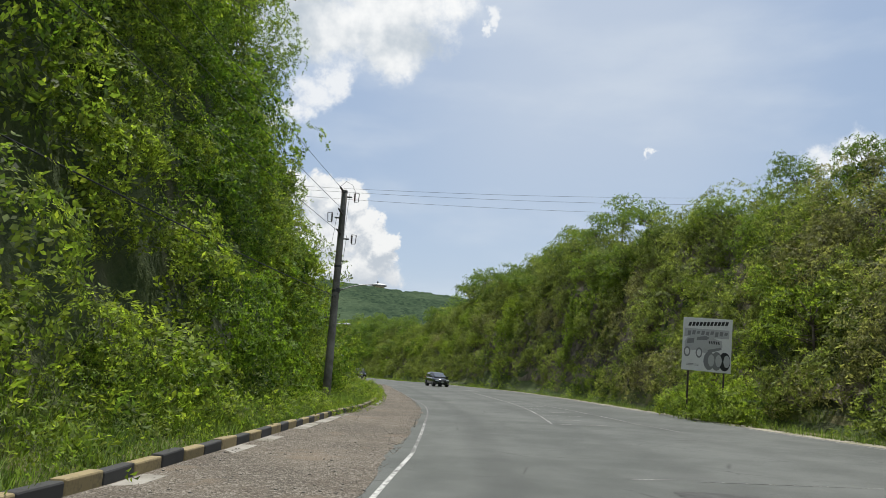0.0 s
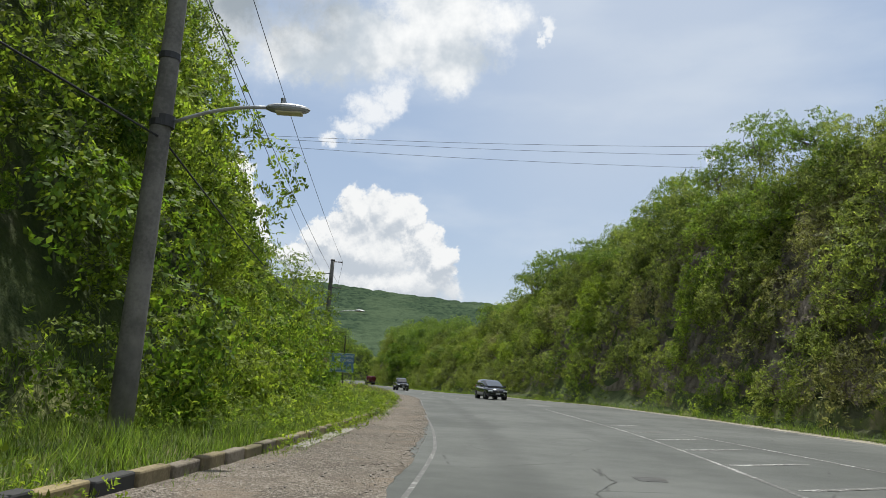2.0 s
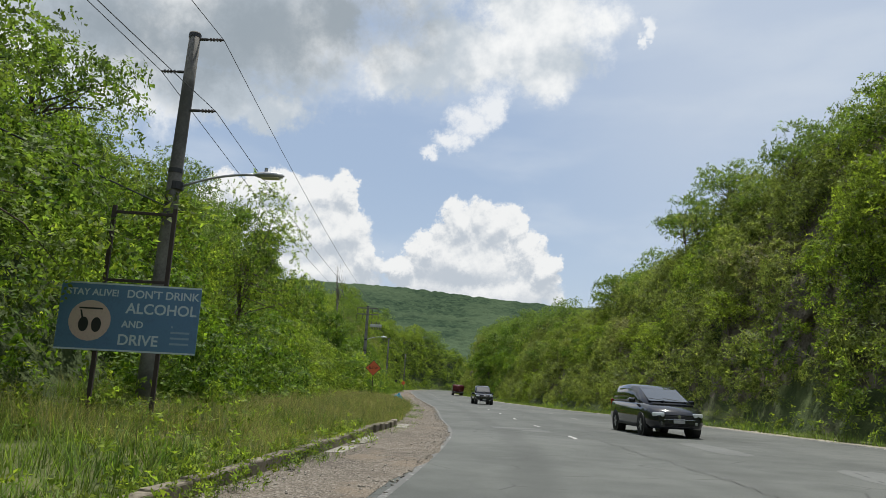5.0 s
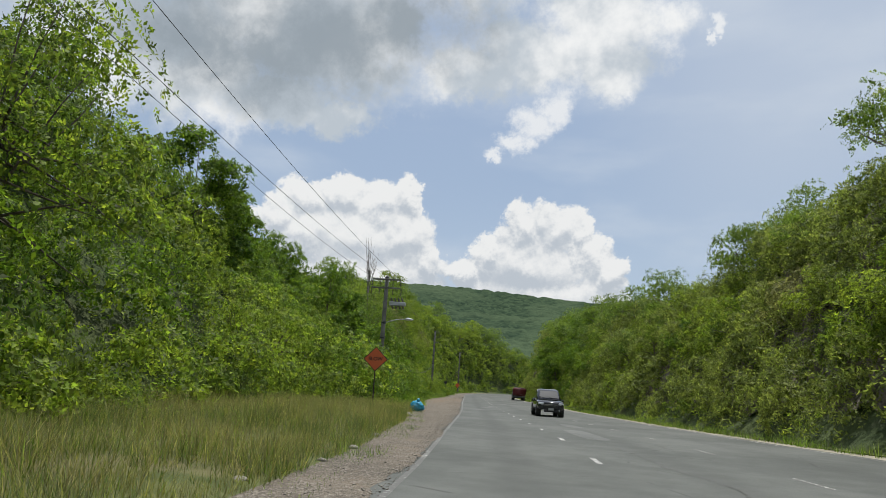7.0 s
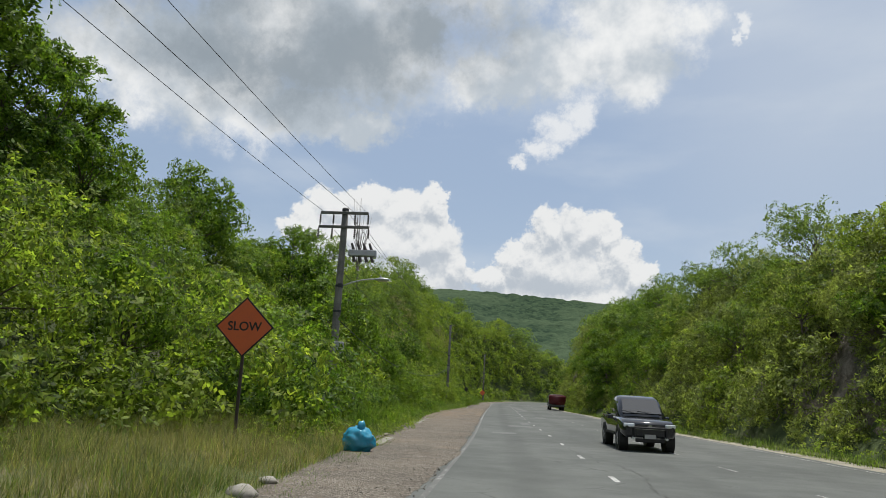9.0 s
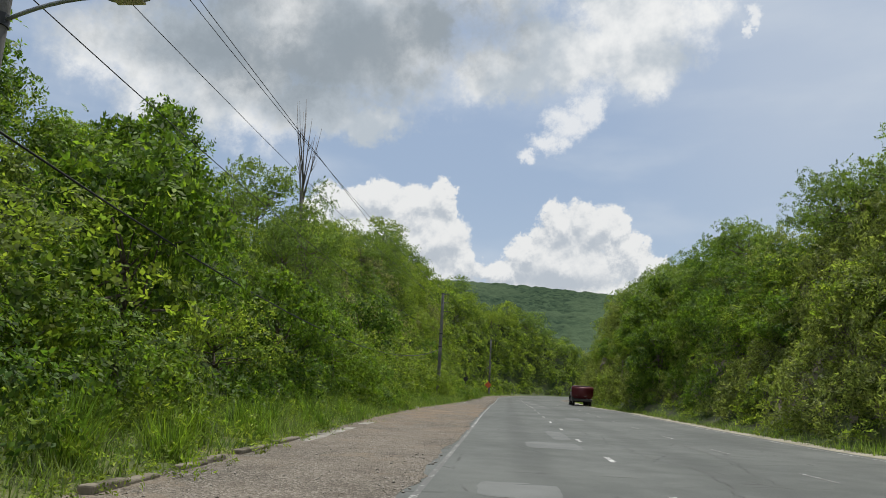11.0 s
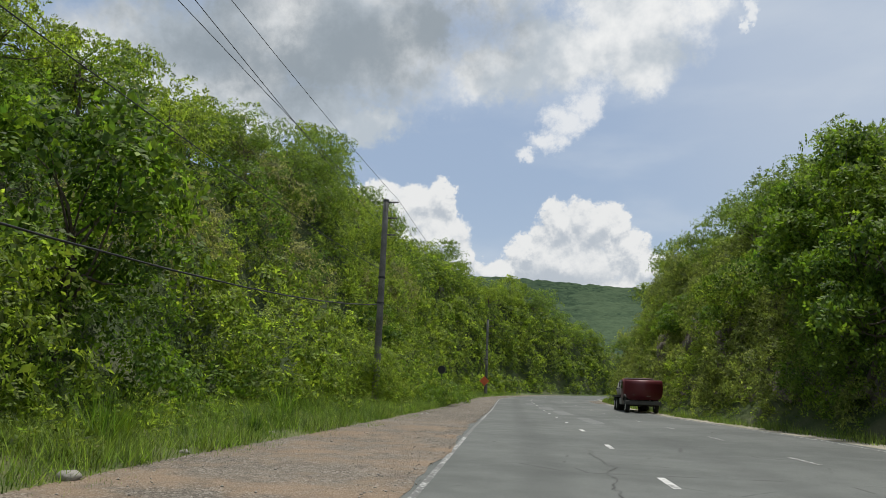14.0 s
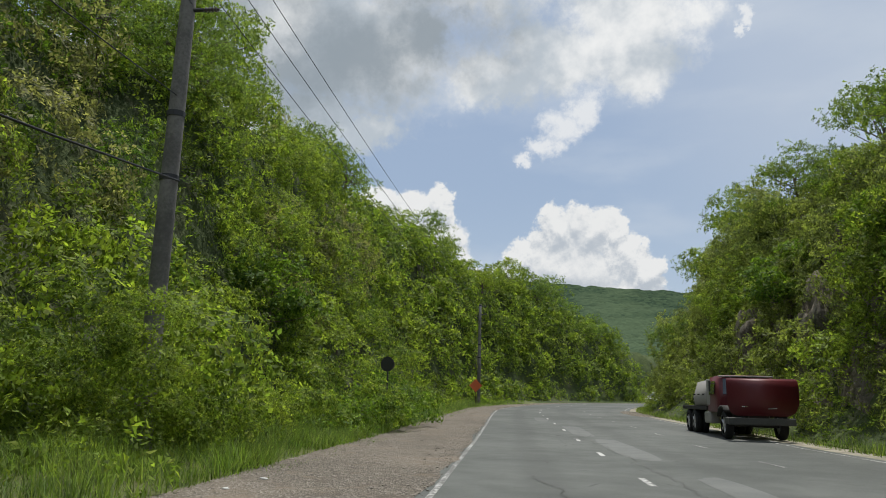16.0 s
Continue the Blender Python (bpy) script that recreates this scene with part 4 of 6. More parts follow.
# tall overhanging trees of the first bend
for s, d, k, sc in ((15, -13.5, 7, 1.0), (21, -10.5, 7, 0.9), (24, -13, 6, 0.9), (32, -13.2, 7, 0.95), (40, -13, 6, 0.95), (46, -13, 6, 0.72), (51, -14, 7, 0.62), (57, -14.5, 6, 0.5),
                    (123, -18.2, 8, 1.12), (125.5, -17.4, 8, 0.85), (130, -18.5, 8, 0.95), (132.5, -18.2, 3, 0.9), (146, -19, 3, 1.1), (150, -20, 3, 0.9), (148.5, -11.5, 8, 0.95), (157, -16, 3, 1.0), (101, -16.5, 1, 1.05), (104, -17.5, 2, 1.1), (108, -17.5, 6, 0.48), (113, -18, 1, 0.85), (118, -18.5, 0, 1.0), (81, -15.5, 0, 1.1), (95, -15.5, 6, 0.58), (89, -14.2, 6, 0.62), (171.8, -12.9, 6, 0.78), (175, -14.2, 6, 0.62), (168, -13.5, 6, 0.6), (205, -14.5, 6, 0.62), (210, -14, 6, 0.6), (199, -15, 6, 0.6)):
    plant(k, s, d, sc)
# single trees that stand out over the bank
for s, d, k, sc in ((66, -8.8, 6, 0.74), (95, -11.4, 7, 0.9)):
    plant(k, s, d, sc)
for s, d, k, sc in ((33.5, 17.2, 5, 1.0), (37.5, 18.0, 4, 0.9), (184, 11.8, 3, 0.9), (187, 12.2, 8, 0.95), (190, 12.8, 8, 1.1), (193, 13.6, 3, 0.95)):
    plant(k, s, d, sc)
for s, k, sc in ((62, 0, 0.85), (67, 2, 0.9)):
    plant(k, s, float(at(CREST_R, s)) + 0.5, sc)
# bushy trees that hang over the foot of the banks
s = 112.0
while s < 236:
    if not 178 < s < 201:
        lush = 140 < s < 178
        # Dark broad-leaved kinds prevail in the lush stretch, deepening its shade by colour.
        plant(r2.choice((3, 5, 3, 4)) if lush else r2.choice((4, 5, 4, 3)), s, float(at(FOOT_L, s)) - (r2.uniform(0.5, 1.4) if lush else r2.uniform(0.9, 2.2)), r2.uniform(0.62, 0.85) * (1.25 if lush else 1.0))
    s += r2.uniform(4.0, 6.5)
s = 96.0
while s < 256:
    plant(r2.choice((0, 1, 4, 5, 3)), s, float(at(EDGE, s)) + r2.uniform(4.2, 5.4), r2.uniform(0.6, 0.85))
    s += r2.uniform(6.0, 10.0)


# ---- grass and weeds ----
def blades(r, places, height, width, lean=0.5):
    n = len(places)
    a = r.uniform(0, 2 * math.pi, n)
    h = height * (0.35 + 0.75 * r.random(n)) * (1 + 0.5 * np.sin(places[:, 0] * 1.3 + places[:, 1] * 0.7) * np.sin(places[:, 1] * 1.1 - places[:, 0] * 0.4))
    w = width * (0.7 + 0.6 * r.random(n))
    side = np.stack([np.cos(a), np.sin(a), np.zeros(n)], 1) * w[:, None]
    tilt = np.stack([np.cos(a + 1.6), np.sin(a + 1.6), np.zeros(n)], 1) * (h * lean * r.random(n))[:, None]
    up = np.array((0, 0, 1.0)) * h[:, None]
    return np.stack([places - side * 0.5, places + side * 0.5, places + tilt + up], 1)


def turf(r, n, s0, s1, near, far, height, width, lean=0.5):
    s = r.uniform(s0, s1, n)
    u = r.random(n)
    a = at(near, s) if isinstance(near, tuple) else near
    b = at(far, s) if isinstance(far, tuple) else far
    d = a + (b - a) * u
    keep = np.sin(s * 1.7 + d * 2.1) * np.sin(s * 0.9 - d * 3.3) + r.normal(0, 0.5, n) > -0.45
    s, d = s[keep], d[keep]
    x, y = plan(s, d)
    return blades(r, np.stack([x, y, ground_z(s, d) - 0.08], 1), height, width, lean)


r3 = np.random.default_rng(9)
KERB_BACK = (KERB[0], tuple(k - 0.2 for k in KERB[1]))
KERB_IN = (KERB[0], tuple(k + 0.45 for k in KERB[1]))
FOOT_IN = (FOOT_L[0], tuple(k - 0.8 for k in FOOT_L[1]))
EDGE_OUT = (EDGE[0], tuple(k + 0.9 for k in EDGE[1]))
EDGE_FAR = (EDGE[0], tuple(k + 3.2 for k in EDGE[1]))
tagged(new("grass", leaf_mesh("grass", np.concatenate([turf(r3, 90000, 4, 75, KERB_BACK, FOOT_IN, 0.4, 0.02, 1.2), turf(r3, 110000, 125, 262, KERB_BACK, FOOT_IN, 0.42, 0.02, 1.4), turf(r3, 50000, 60, 128, KERB_BACK, FOOT_IN, 0.34, 0.016, 1.0), turf(r3, 9000, 74, 128, KERB_IN, KERB_BACK, 0.15, 0.014, 1.6), turf(r3, 11000, 150, 262, KERB_IN, KERB_BACK, 0.14, 0.014, 1.6), turf(r3, 30000, 158, 184, KERB_BACK, FOOT_IN, 0.4, 0.018, 1.3), turf(r3, 50000, 182, 208, KERB_BACK, FOOT_IN, 0.45, 0.014, 1.3), turf(r3, 9000, 26, 75, KERB_IN, KERB_BACK, 0.16, 0.013, 1.4), turf(r3, 70000, 15, 262, EDGE_OUT, EDGE_FAR, 0.34, 0.026, 1.0)]), GRASS)), "green roadside grass and weeds", "grass", kind="stuff")
tagged(new("dry_grass", leaf_mesh("dry_grass", turf(r3, 190000, 66, 127, KERB_BACK, FOOT_IN, 0.48, 0.009, 1.3), STRAW)), "tall straw-coloured grass on the verge", "grass", kind="stuff")
r5 = np.random.default_rng(33)
tufts = []
for k in range(26):
    s = r5.uniform(128, 152) if k < 18 else r5.uniform(152, 180)
    p = spot(s, float(at(KERB, s)) - r5.uniform(0.2, 1.6))
    a, rad = r5.uniform(0, 6.28, 170), np.abs(r5.normal(0, 0.16, 170))
    tufts.append(blades(r5, np.stack([p.x + rad * np.cos(a), p.y + rad * np.sin(a), np.full(170, p.z - 0.05)], 1), 0.85, 0.022, 1.0))
tagged(new("tall_grass", leaf_mesh("tall_grass", np.concatenate(tufts), LEAF_DARK)), "tall dark green grass tussocks behind the kerb", "grass", kind="stuff")
WEEDS = [shrub_leaves(71, 0.5, 0.5, 21, 10, 0.064), shrub_leaves(72, 0.65, 0.45, 24, 10, 0.06), shrub_leaves(73, 0.4, 0.7, 21, 10, 0.064)]


def weed_rows(r, n, s0, s1, near, far, size):
    s = r.uniform(s0, s1, n)
    d = at(near, s) + (at(far, s) - at(near, s)) * r.random(n) ** 0.8
    x, y = plan(s, d)
    z, one = np.zeros(n), np.ones(n)
    rows = np.stack([x, y, ground_z(s, d) - 0.05, r.uniform(0, 6.28, n), size * r.uniform(0.6, 1.5, n), z, z, one, r.integers(0, 3, n)], 1)
    # none in front of the first utility pole's foot
    return rows[np.hypot(x + 3.5, (y - 31.2) * 0.5) > 1.3]


tagged(new("weeds", leaf_mesh("weeds", spread(WEEDS, np.concatenate([weed_rows(r3, 420, 8, 72, KERB_BACK, FOOT_IN, 1.0), weed_rows(r3, 170, 22, 72, KERB, KERB_BACK, 0.6), weed_rows(r3, 16, 66, 126, KERB_BACK, FOOT_L, 0.6), weed_rows(r3, 40, 122, 150, KERB, KERB_BACK, 0.6), weed_rows(r3, 150, 72, 128, FOOT_L, FOOT_IN, 1.2), weed_rows(r3, 420, 120, 176, (KERB[0], tuple(k - 0.7 for k in KERB[1])), FOOT_IN, 0.8), weed_rows(r3, 150, 176, 262, (KERB[0], tuple(k - 1.0 for k in KERB[1])), FOOT_IN, 1.1), weed_rows(r3, 300, 20, 258, (EDGE[0], tuple(k + 1.7 for k in EDGE[1])), EDGE_FAR, 1.1)])), LEAF)), "low leafy weeds along the roadside", "weeds", kind="stuff")


# ---- far country ----
def crowns(x, y, cell, seed):
    """Height of a closed canopy of rounded crowns, the tallest of the nearest trees at each place; also works for arrays."""
    def hashed(i, j, k):
        v = np.sin(i * 127.1 + j * 311.7 + k * 74.7 + seed) * 43758.5453
        return v - np.floor(v)
    i0, j0 = np.floor(x / cell), np.floor(y / cell)
    best = np.zeros_like(x)
    for di in (-1, 0, 1):
        for dj in (-1, 0, 1):
            i, j = i0 + di, j0 + dj
            cx, cy = (i + hashed(i, j, 1)) * cell, (j + hashed(i, j, 2)) * cell
            big = 0.55 + 0.6 * hashed(i, j, 3)
            dome_h = np.sqrt(np.clip(1 - ((x - cx) ** 2 + (y - cy) ** 2) / (cell * big) ** 2, 0, 1))
            best = np.maximum(best, dome_h * big * (0.8 + 0.5 * hashed(i, j, 4)))
    return best


def hill(name, crest, base, mat, x0, x1, step_x, step_y, canopy, label):
    """A wooded hillside: crest is a table of x against y and z; the canopy is real relief."""
    xs = np.arange(x0, x1, step_x)
    cy, cz = np.interp(xs, crest[0], crest[1]), np.interp(xs, crest[0], crest[2])
    u = np.concatenate([np.linspace(0, 1, int(500 / step_y)), np.linspace(1.012, 1.12, 10), np.linspace(1.2, 1.5, 4)])
    X = np.repeat(xs[None], len(u), 0)
    up = np.clip(u, 0, 1)[:, None]
    Y = base + (cy[None] - base) * u[:, None]
    Z = cz[None] * (up ** 1.25) - np.clip(u - 1, 0, 1)[:, None] * 90
    Z = Z + np.sin(X * 0.021 + Y * 0.011) * np.sin(Y * 0.017 - X * 0.008) * 9 * up * (1.1 - up)
    if canopy:
        Z = Z - 2.0 + crowns(X, Y, 7.0, 3.0) * 3.0 + crowns(X, Y, 3.2, 9.0) * 1.1
    return tagged(new(name, grid_mesh(name, np.stack([X, Y, Z], -1), mat, True)), label, "hill", kind="structure")


HILLSIDE = woodland_material()
RIDGE = ((-1500, -700, -420, -286, -84, 120, 330, 700, 1500), (640, 720, 770, 821, 866, 890, 930, 900, 800), (60, 100, 112, 112, 97, 86, 70, 40, 10))
hill("backdrop_hill", RIDGE, 330, HILLSIDE, -540, 150, 1.7, 2.2, True, "distant wooded hill with a long even ridge")
hill("backdrop_hill", RIDGE, 330, HILLSIDE, -1500, -538, 20, 20, False, "wooded hill running on beyond the bank")
hill("backdrop_hill", RIDGE, 330, HILLSIDE, 148, 1500, 20, 20, False, "wooded hill running on beyond the cutting")


# ---- road furniture ----
def locate(x, y):
    """s and d of a place."""
    i = int(np.argmin((LINE_XY[:, 0] - x) ** 2 + (LINE_XY[:, 1] - y) ** 2))
    s = float(RUN[i])
    h = heading(s)
    return s, (x - LINE_XY[i, 0]) * math.cos(h) + (y - LINE_XY[i, 1]) * math.sin(h)


def base_of(x, y):
    return Vector((x, y, float(ground_z(*locate(x, y)))))


def ribbon(name, s0, s1, d0, d1, width, lift, mat, label, step=1.0):
    """A painted line along the road; its offset runs from d0 to d1."""
    s = np.linspace(s0, s1, max(2, int((s1 - s0) / step) + 1))
    d = np.interp(s, (s0, s1), (d0, d1))[:, None] + np.array((-width / 2, width / 2))[None]
    x, y = plan(s[:, None] + 0 * d, d)
    ob = new(name, grid_mesh(name, np.stack([x, y, road_z(s)[:, None] + lift + 0 * d], -1), mat))
    return tagged(ob, label, "road marking", "road markings", "structure")


r4 = random.Random(11)
for a, b, c, d, m in ((-30, 8, -1.0, -0.98, LINE), (8, 13, -0.98, -0.82, LINE), (13, 22, -0.82, -0.88, LINE_WORN), (22, 36, -0.88, -0.8, LINE_FAINT), (36, 42, -0.8, -0.95, LINE_FAINT), (42, 50, -0.95, -1.15, LINE_FAINT)):
    ribbon("edge_line", a, b, c, d, 0.07, 0.004, m, "worn white edge line on the asphalt")
for a, b, c, d, m in ((50, 152, -1.1, -0.98, LINE_FAINT), (152, 178, -0.98, -1.0, LINE_WORN), (178, 188, -1.0, -1.0, LINE_FAINT), (188, 275, -1.0, -1.06, LINE_WORN)):
    ribbon("edge_line", a, b, c, d, 0.09, 0.004, m, "worn broken white edge line on the asphalt")
s = -30.0
while s < 300:
    e0, e1 = float(at(EDGE, s)), float(at(EDGE, s + 15))
    ribbon("edge_line", s, s + 15, e0, e1, 0.1, 0.004, LINE_WORN, "worn white edge line along the verge")
    s += 15
for i in range(35):
    s = 76 + i * 5.9
    ribbon("lane_dash", s, s + 1.15, 2.12, 2.14, 0.11, 0.004, LINE, "short white lane dash", 0.5)
for i in range(26):
    s = 92 + i * 5.9
    ribbon("lane_dash", s, s + 1.4, 5.5, 5.45, 0.09, 0.004, LINE_WORN, "faded white lane dash", 0.5)
# painted island of the bend, with its hatching
for a, b, c, d in ((26, 32, 3.5, 4.07), (32, 46, 4.07, 5.25), (46, 63, 5.25, 5.75)):
    ribbon("island_line", a, b, c, d, 0.09, 0.004, LINE_WORN, "white outline of the painted island")
ribbon("island_line", 25, 46, 7.7, 7.1, 0.09, 0.004, LINE_WORN, "faded outline of the painted island")
for i in range(8):
    s = 26.0 + i * 3.3
    a = np.interp(s, (26, 32, 46, 63), (3.5, 4.07, 5.25, 5.75))
    ribbon("island_hatch", s, s + 1.0, a + 0.25, a + 2.3 - 0.12 * i, 0.34, 0.006, LINE_WORN, "worn white hatching bar", 0.3)
ribbon("stop_mark", 11.4, 12.1, 3.5, 8.2, 0.25, 0.004, LINE_WORN, "worn white stop mark", 0.1)
ribbon("stop_mark", 11.2, 11.5, 2.5, 3.2, 0.16, 0.004, LINE_WORN, "worn white stop mark", 0.1)


def blotch(name, s, d, long, wide, mat, label, lift=0.003, seed=0):
    """A patch of surfacing with an uneven outline."""
    rr = random.Random(seed)
    ring = []
    for k in range(28):
        a = k * 2 * math.pi / 28
        c, t = math.cos(a), math.sin(a)
        f = 1 / max(abs(c), abs(t)) ** 0.75 * rr.uniform(0.93, 1.05)
        ring.append((s + c * f * long / 2.2, d + t * f * wide / 2.2))
    bm = bmesh.new()
    vs = []
    for a, b in ring:
        x, y = plan(a, b)
        vs.append(bm.verts.new((float(x), float(y), float(road_z(a)) + lift)))
    bm.faces.new(vs).normal_update()
    bmesh.ops.recalc_face_normals(bm, faces=bm.faces)
    if bm.faces[:][0].normal.z < 0:
        bmesh.ops.reverse_faces(bm, faces=bm.faces)
    bmesh.ops.triangulate(bm, faces=bm.faces)
    ob = part(name, bm, mat)
    return tagged(ob, label, "road patch", "road patches", "structure")


for i, (s, d, lo, wi) in enumerate(((80.2, 1.1, 0.9, 1.7), (79.0, 1.5, 1.0, 1.0), (136.0, 0.2, 1.6, 1.2), (144.8, 1.25, 2.6, 1.5), (149.5, 1.7, 5.0, 0.6), (104, 3.3, 7, 0.9), (112, 3.9, 4, 0.8), (69, 6.5, 5, 1.3), (75, 5.2, 4, 0.9), (203, 3.0, 9, 0.9), (212, 2.6, 8, 0.8), (192, 3.3, 8, 0.7), (223, 1.7, 6, 0.7), (164, 3.6, 3.5, 0.9))):
    blotch("asphalt_patch", s, d, lo, wi, PATCH, "paler grey asphalt repair patch", 0.003, i)
for i, (s, d, lo, wi) in enumerate(((51.5, 0.6, 0.7, 0.45), (9.8, 3.4, 1.0, 1.3), (33, 2.4, 0.6, 0.5))):
    blotch("pothole_patch", s, d, lo, wi, TAR, "dark broken spot in the asphalt", 0.005, 40 + i)


def crack(s0, s1, d0, d1, seed):
    rr = random.Random(seed)
    n = int(abs(s1 - s0) / 0.22) + 2
    pts, dd = [], 0.0
    for k in range(n):
        u = k / (n - 1)
        dd += rr.uniform(-0.09, 0.09)
        w = rr.uniform(0.003, 0.012)
        s, d = s0 + (s1 - s0) * u, d0 + (d1 - d0) * u + dd
        pts.append([(*map(float, plan(s, d + q)), float(road_z(s)) + 0.007) for q in (-w, w)])
    return tagged(new("road_crack", grid_mesh("road_crack", np.array(pts), TAR)), "dark tar-filled crack in the asphalt", "road crack", "road cracks", "structure")


for i, (a, b, c, d) in enumerate(((78, 104, 2.9, 2.5), (108, 128, 2.5, 2.6), (130, 168, 2.75, 2.6), (150, 176, 0.3, 0.5), (138, 150, 4.3, 4.9), (96, 112, 4.4, 5.0), (190, 215, 2.6, 2.3), (185, 195, 0.8, 0.9), (20, 34, 1.9, 2.5), (66, 78, 3.7, 3.0))):
    crack(a, b, c, d, i)

# kerb: painted blocks, one after another, along the first bend, then bare ones
kerb = thing("kerb", Matrix(), "black and yellow painted concrete kerb blocks", "kerb", kind="structure")
BLOCKS = []
for k, mat in enumerate((KERB_BLACK, KERB_YELLOW, KERB_BARE, KERB_PALE)):
    bm = box((0.17, 0.78, 0.34), pose(0, 0, 0.0), 0.025)
    me = bpy.data.meshes.new("kerb_block")
    bm.to_mesh(me)
    bm.free()
    me.materials.append(mat)
    BLOCKS.append(me)
GUTTER = bpy.data.meshes.new("gutter_slab")
bm = box((0.3, 1.95, 0.08), Matrix(), 0.01)
bm.to_mesh(GUTTER)
bm.free()
GUTTER.materials.append(CONCRETE)
gutter = thing("gutter", Matrix(), "pale concrete gutter slabs beside the kerb", "gutter", kind="structure")
i, s = 0, -6.0
while s < 150:
    if s < 78 or (126 < s < 144 and i % 3):
        mat = i % 2 if s < 30 else 2 + i % 2 if s < 62 else 2
        d = float(at(KERB, s)) - 0.1
        x, y = plan(s, d)
        ob = part("kerb_block", BLOCKS[mat], None, kerb)
        ob.matrix_world = pose(float(x), float(y), float(road_z(s)) + (r4.uniform(-0.02, 0.01) if s < 80 else r4.uniform(-0.15, -0.07)), r4.uniform(-1, 1), r4.uniform(-2, 2), math.degrees(heading(s)) + r4.uniform(-1, 1))
    i, s = i + 1, s + 0.8
s = -6.0
while s < 152:
    d = float(at(KERB, s)) + 0.15
    x, y = plan(s, d)
    ob = part("gutter_slab", GUTTER, None, gutter)
    ob.matrix_world = pose(float(x), float(y), float(road_z(s)) - 0.03 + r4.uniform(-0.03, 0.01), 0, r4.uniform(-1, 1), math.degrees(heading(s)))
    s += 2.0
    if 80 < s < 125:
        s = 125.0


# ---- poles and wires ----
def insulator(parent, a, b, r=0.045):
    """A string of sheds between two points."""
    a, b = Vector(a), Vector(b)
    bm = rod(a, b, r * 0.45, sides=8)
    for k in range(4):
        p, q = a.lerp(b, 0.15 + k * 0.2), a.lerp(b, 0.24 + k * 0.2)
        add_rod(bm, p, q, r, r * 0.75, 8)
    return part("insulator", bm, PORCELAIN, parent, "dark ribbed porcelain insulator")


def lamp_arm(parent, z, out, reach, tilt=0.35):
    """A curved arm with a luminaire; out is the arm's direction on the plan."""
    o = Vector((*out, 0)).normalized()
    pts = [o * (0.12 + reach * 0.8 * u) + Vector((0, 0, z - tilt * 0.7 + tilt * (1 - (1 - u) ** 2))) for u in np.linspace(0, 1, 8)]
    part("lamp_arm", tube([tuple(p) for p in pts], 0.03, 8), STEEL, parent, "galvanised lamp arm")
    end = pts[-1]
    m = Matrix.Translation(end + o * 0.3) @ o.to_track_quat("Y", "Z").to_matrix().to_4x4()
    bm = bmesh.new()
    bmesh.ops.create_uvsphere(bm, u_segments=14, v_segments=8, radius=1.0, matrix=m @ Matrix.Diagonal((0.13, 0.36, 0.085, 1)))
    head = part("lamp_head", bm, STEEL, parent, "grey luminaire head")
    part("lamp_lens", box((0.17, 0.42, 0.035), m @ Matrix.Translation((0, 0.03, -0.07)), 0.015), LENS, head, "yellowed lamp lens")
    part("light_sensor", rod(m @ Vector((0, -0.08, 0.08)), m @ Vector((0, -0.08, 0.17)), 0.04), STEEL, head)
    band = bmesh.new()
    add_rod(band, (0, 0, z - tilt * 0.7 - 0.09), (0, 0, z - tilt * 0.7 + 0.09), 0.155, sides=12)
    part("pole_band", band, DARK_METAL, parent)


LENS = flat_paint("lamp lens", (0.55, 0.5, 0.3), 0.3, 0.0, 0.2)


def utility_pole(x, y, top, label, lean=(0.0, 0.0), r=0.165, dig=0.5):
    p = base_of(x, y)
    t = thing("utility_pole", Matrix.Translation((x, y, 0)), label, "utility pole", "utility poles")
    bm = bmesh.new()
    n = 8
    pts = [(lean[0] * (u - 1), lean[1] * (u - 1), p.z - dig + (top - p.z + dig) * u) for u in np.linspace(0, 1, n)]
    part("shaft", tube(pts, [r - 0.06 * k / (n - 1) for k in range(n)], 14), POLE, t)
    for z in (top - 0.08, top * 0.62, top * 0.5):
        part("pole_band", rod((lean[0] * (z / top - 1), lean[1] * (z / top - 1), z - 0.05), (lean[0] * (z / top - 1), lean[1] * (z / top - 1), z + 0.05), r - 0.06 * z / top + 0.015, sides=12), DARK_METAL, t)
    return t


def wire(a, b, sag, label="thin black overhead wire", r=0.009, name="overhead_wire", n=18):
    a, b = Vector(a), Vector(b)
    pts = [tuple(a.lerp(b, u) - Vector((0, 0, sag * 4 * u * (1 - u)))) for u in np.linspace(0, 1, n)]
    ob = part(name, tube(pts, r, 5), WIRE)
    return tagged(ob, label, "wire", "overhead wires")


def cutout(parent, z, side, along):
    """A fuse holder on a bracket."""
    s_, a_ = Vector((*side, 0)), Vector((*along, 0))
    part("bracket", rod(s_ * 0.08 + Vector((0, 0, z)), s_ * 0.36 + Vector((0, 0, z)), 0.035), DARK_METAL, parent)
    c = s_ * 0.48 + Vector((0, 0, z))
    insulator(parent, c + Vector((0, 0, 0.22)), c - Vector((0, 0, 0.22)), 0.055)
    part("fuse_tube", rod(c + s_ * 0.2 + Vector((0, 0, 0.2)), c + s_ * 0.17 - Vector((0, 0, 0.2)), 0.018), DARK_METAL, parent)
    bm = add_rod(rod(c + Vector((0, 0, 0.22)), c + s_ * 0.2 + Vector((0, 0, 0.2)), 0.012), c - Vector((0, 0, 0.22)), c + s_ * 0.17 - Vector((0, 0, 0.2)), 0.012)
    part("fuse_clip", bm, DARK_METAL, parent)


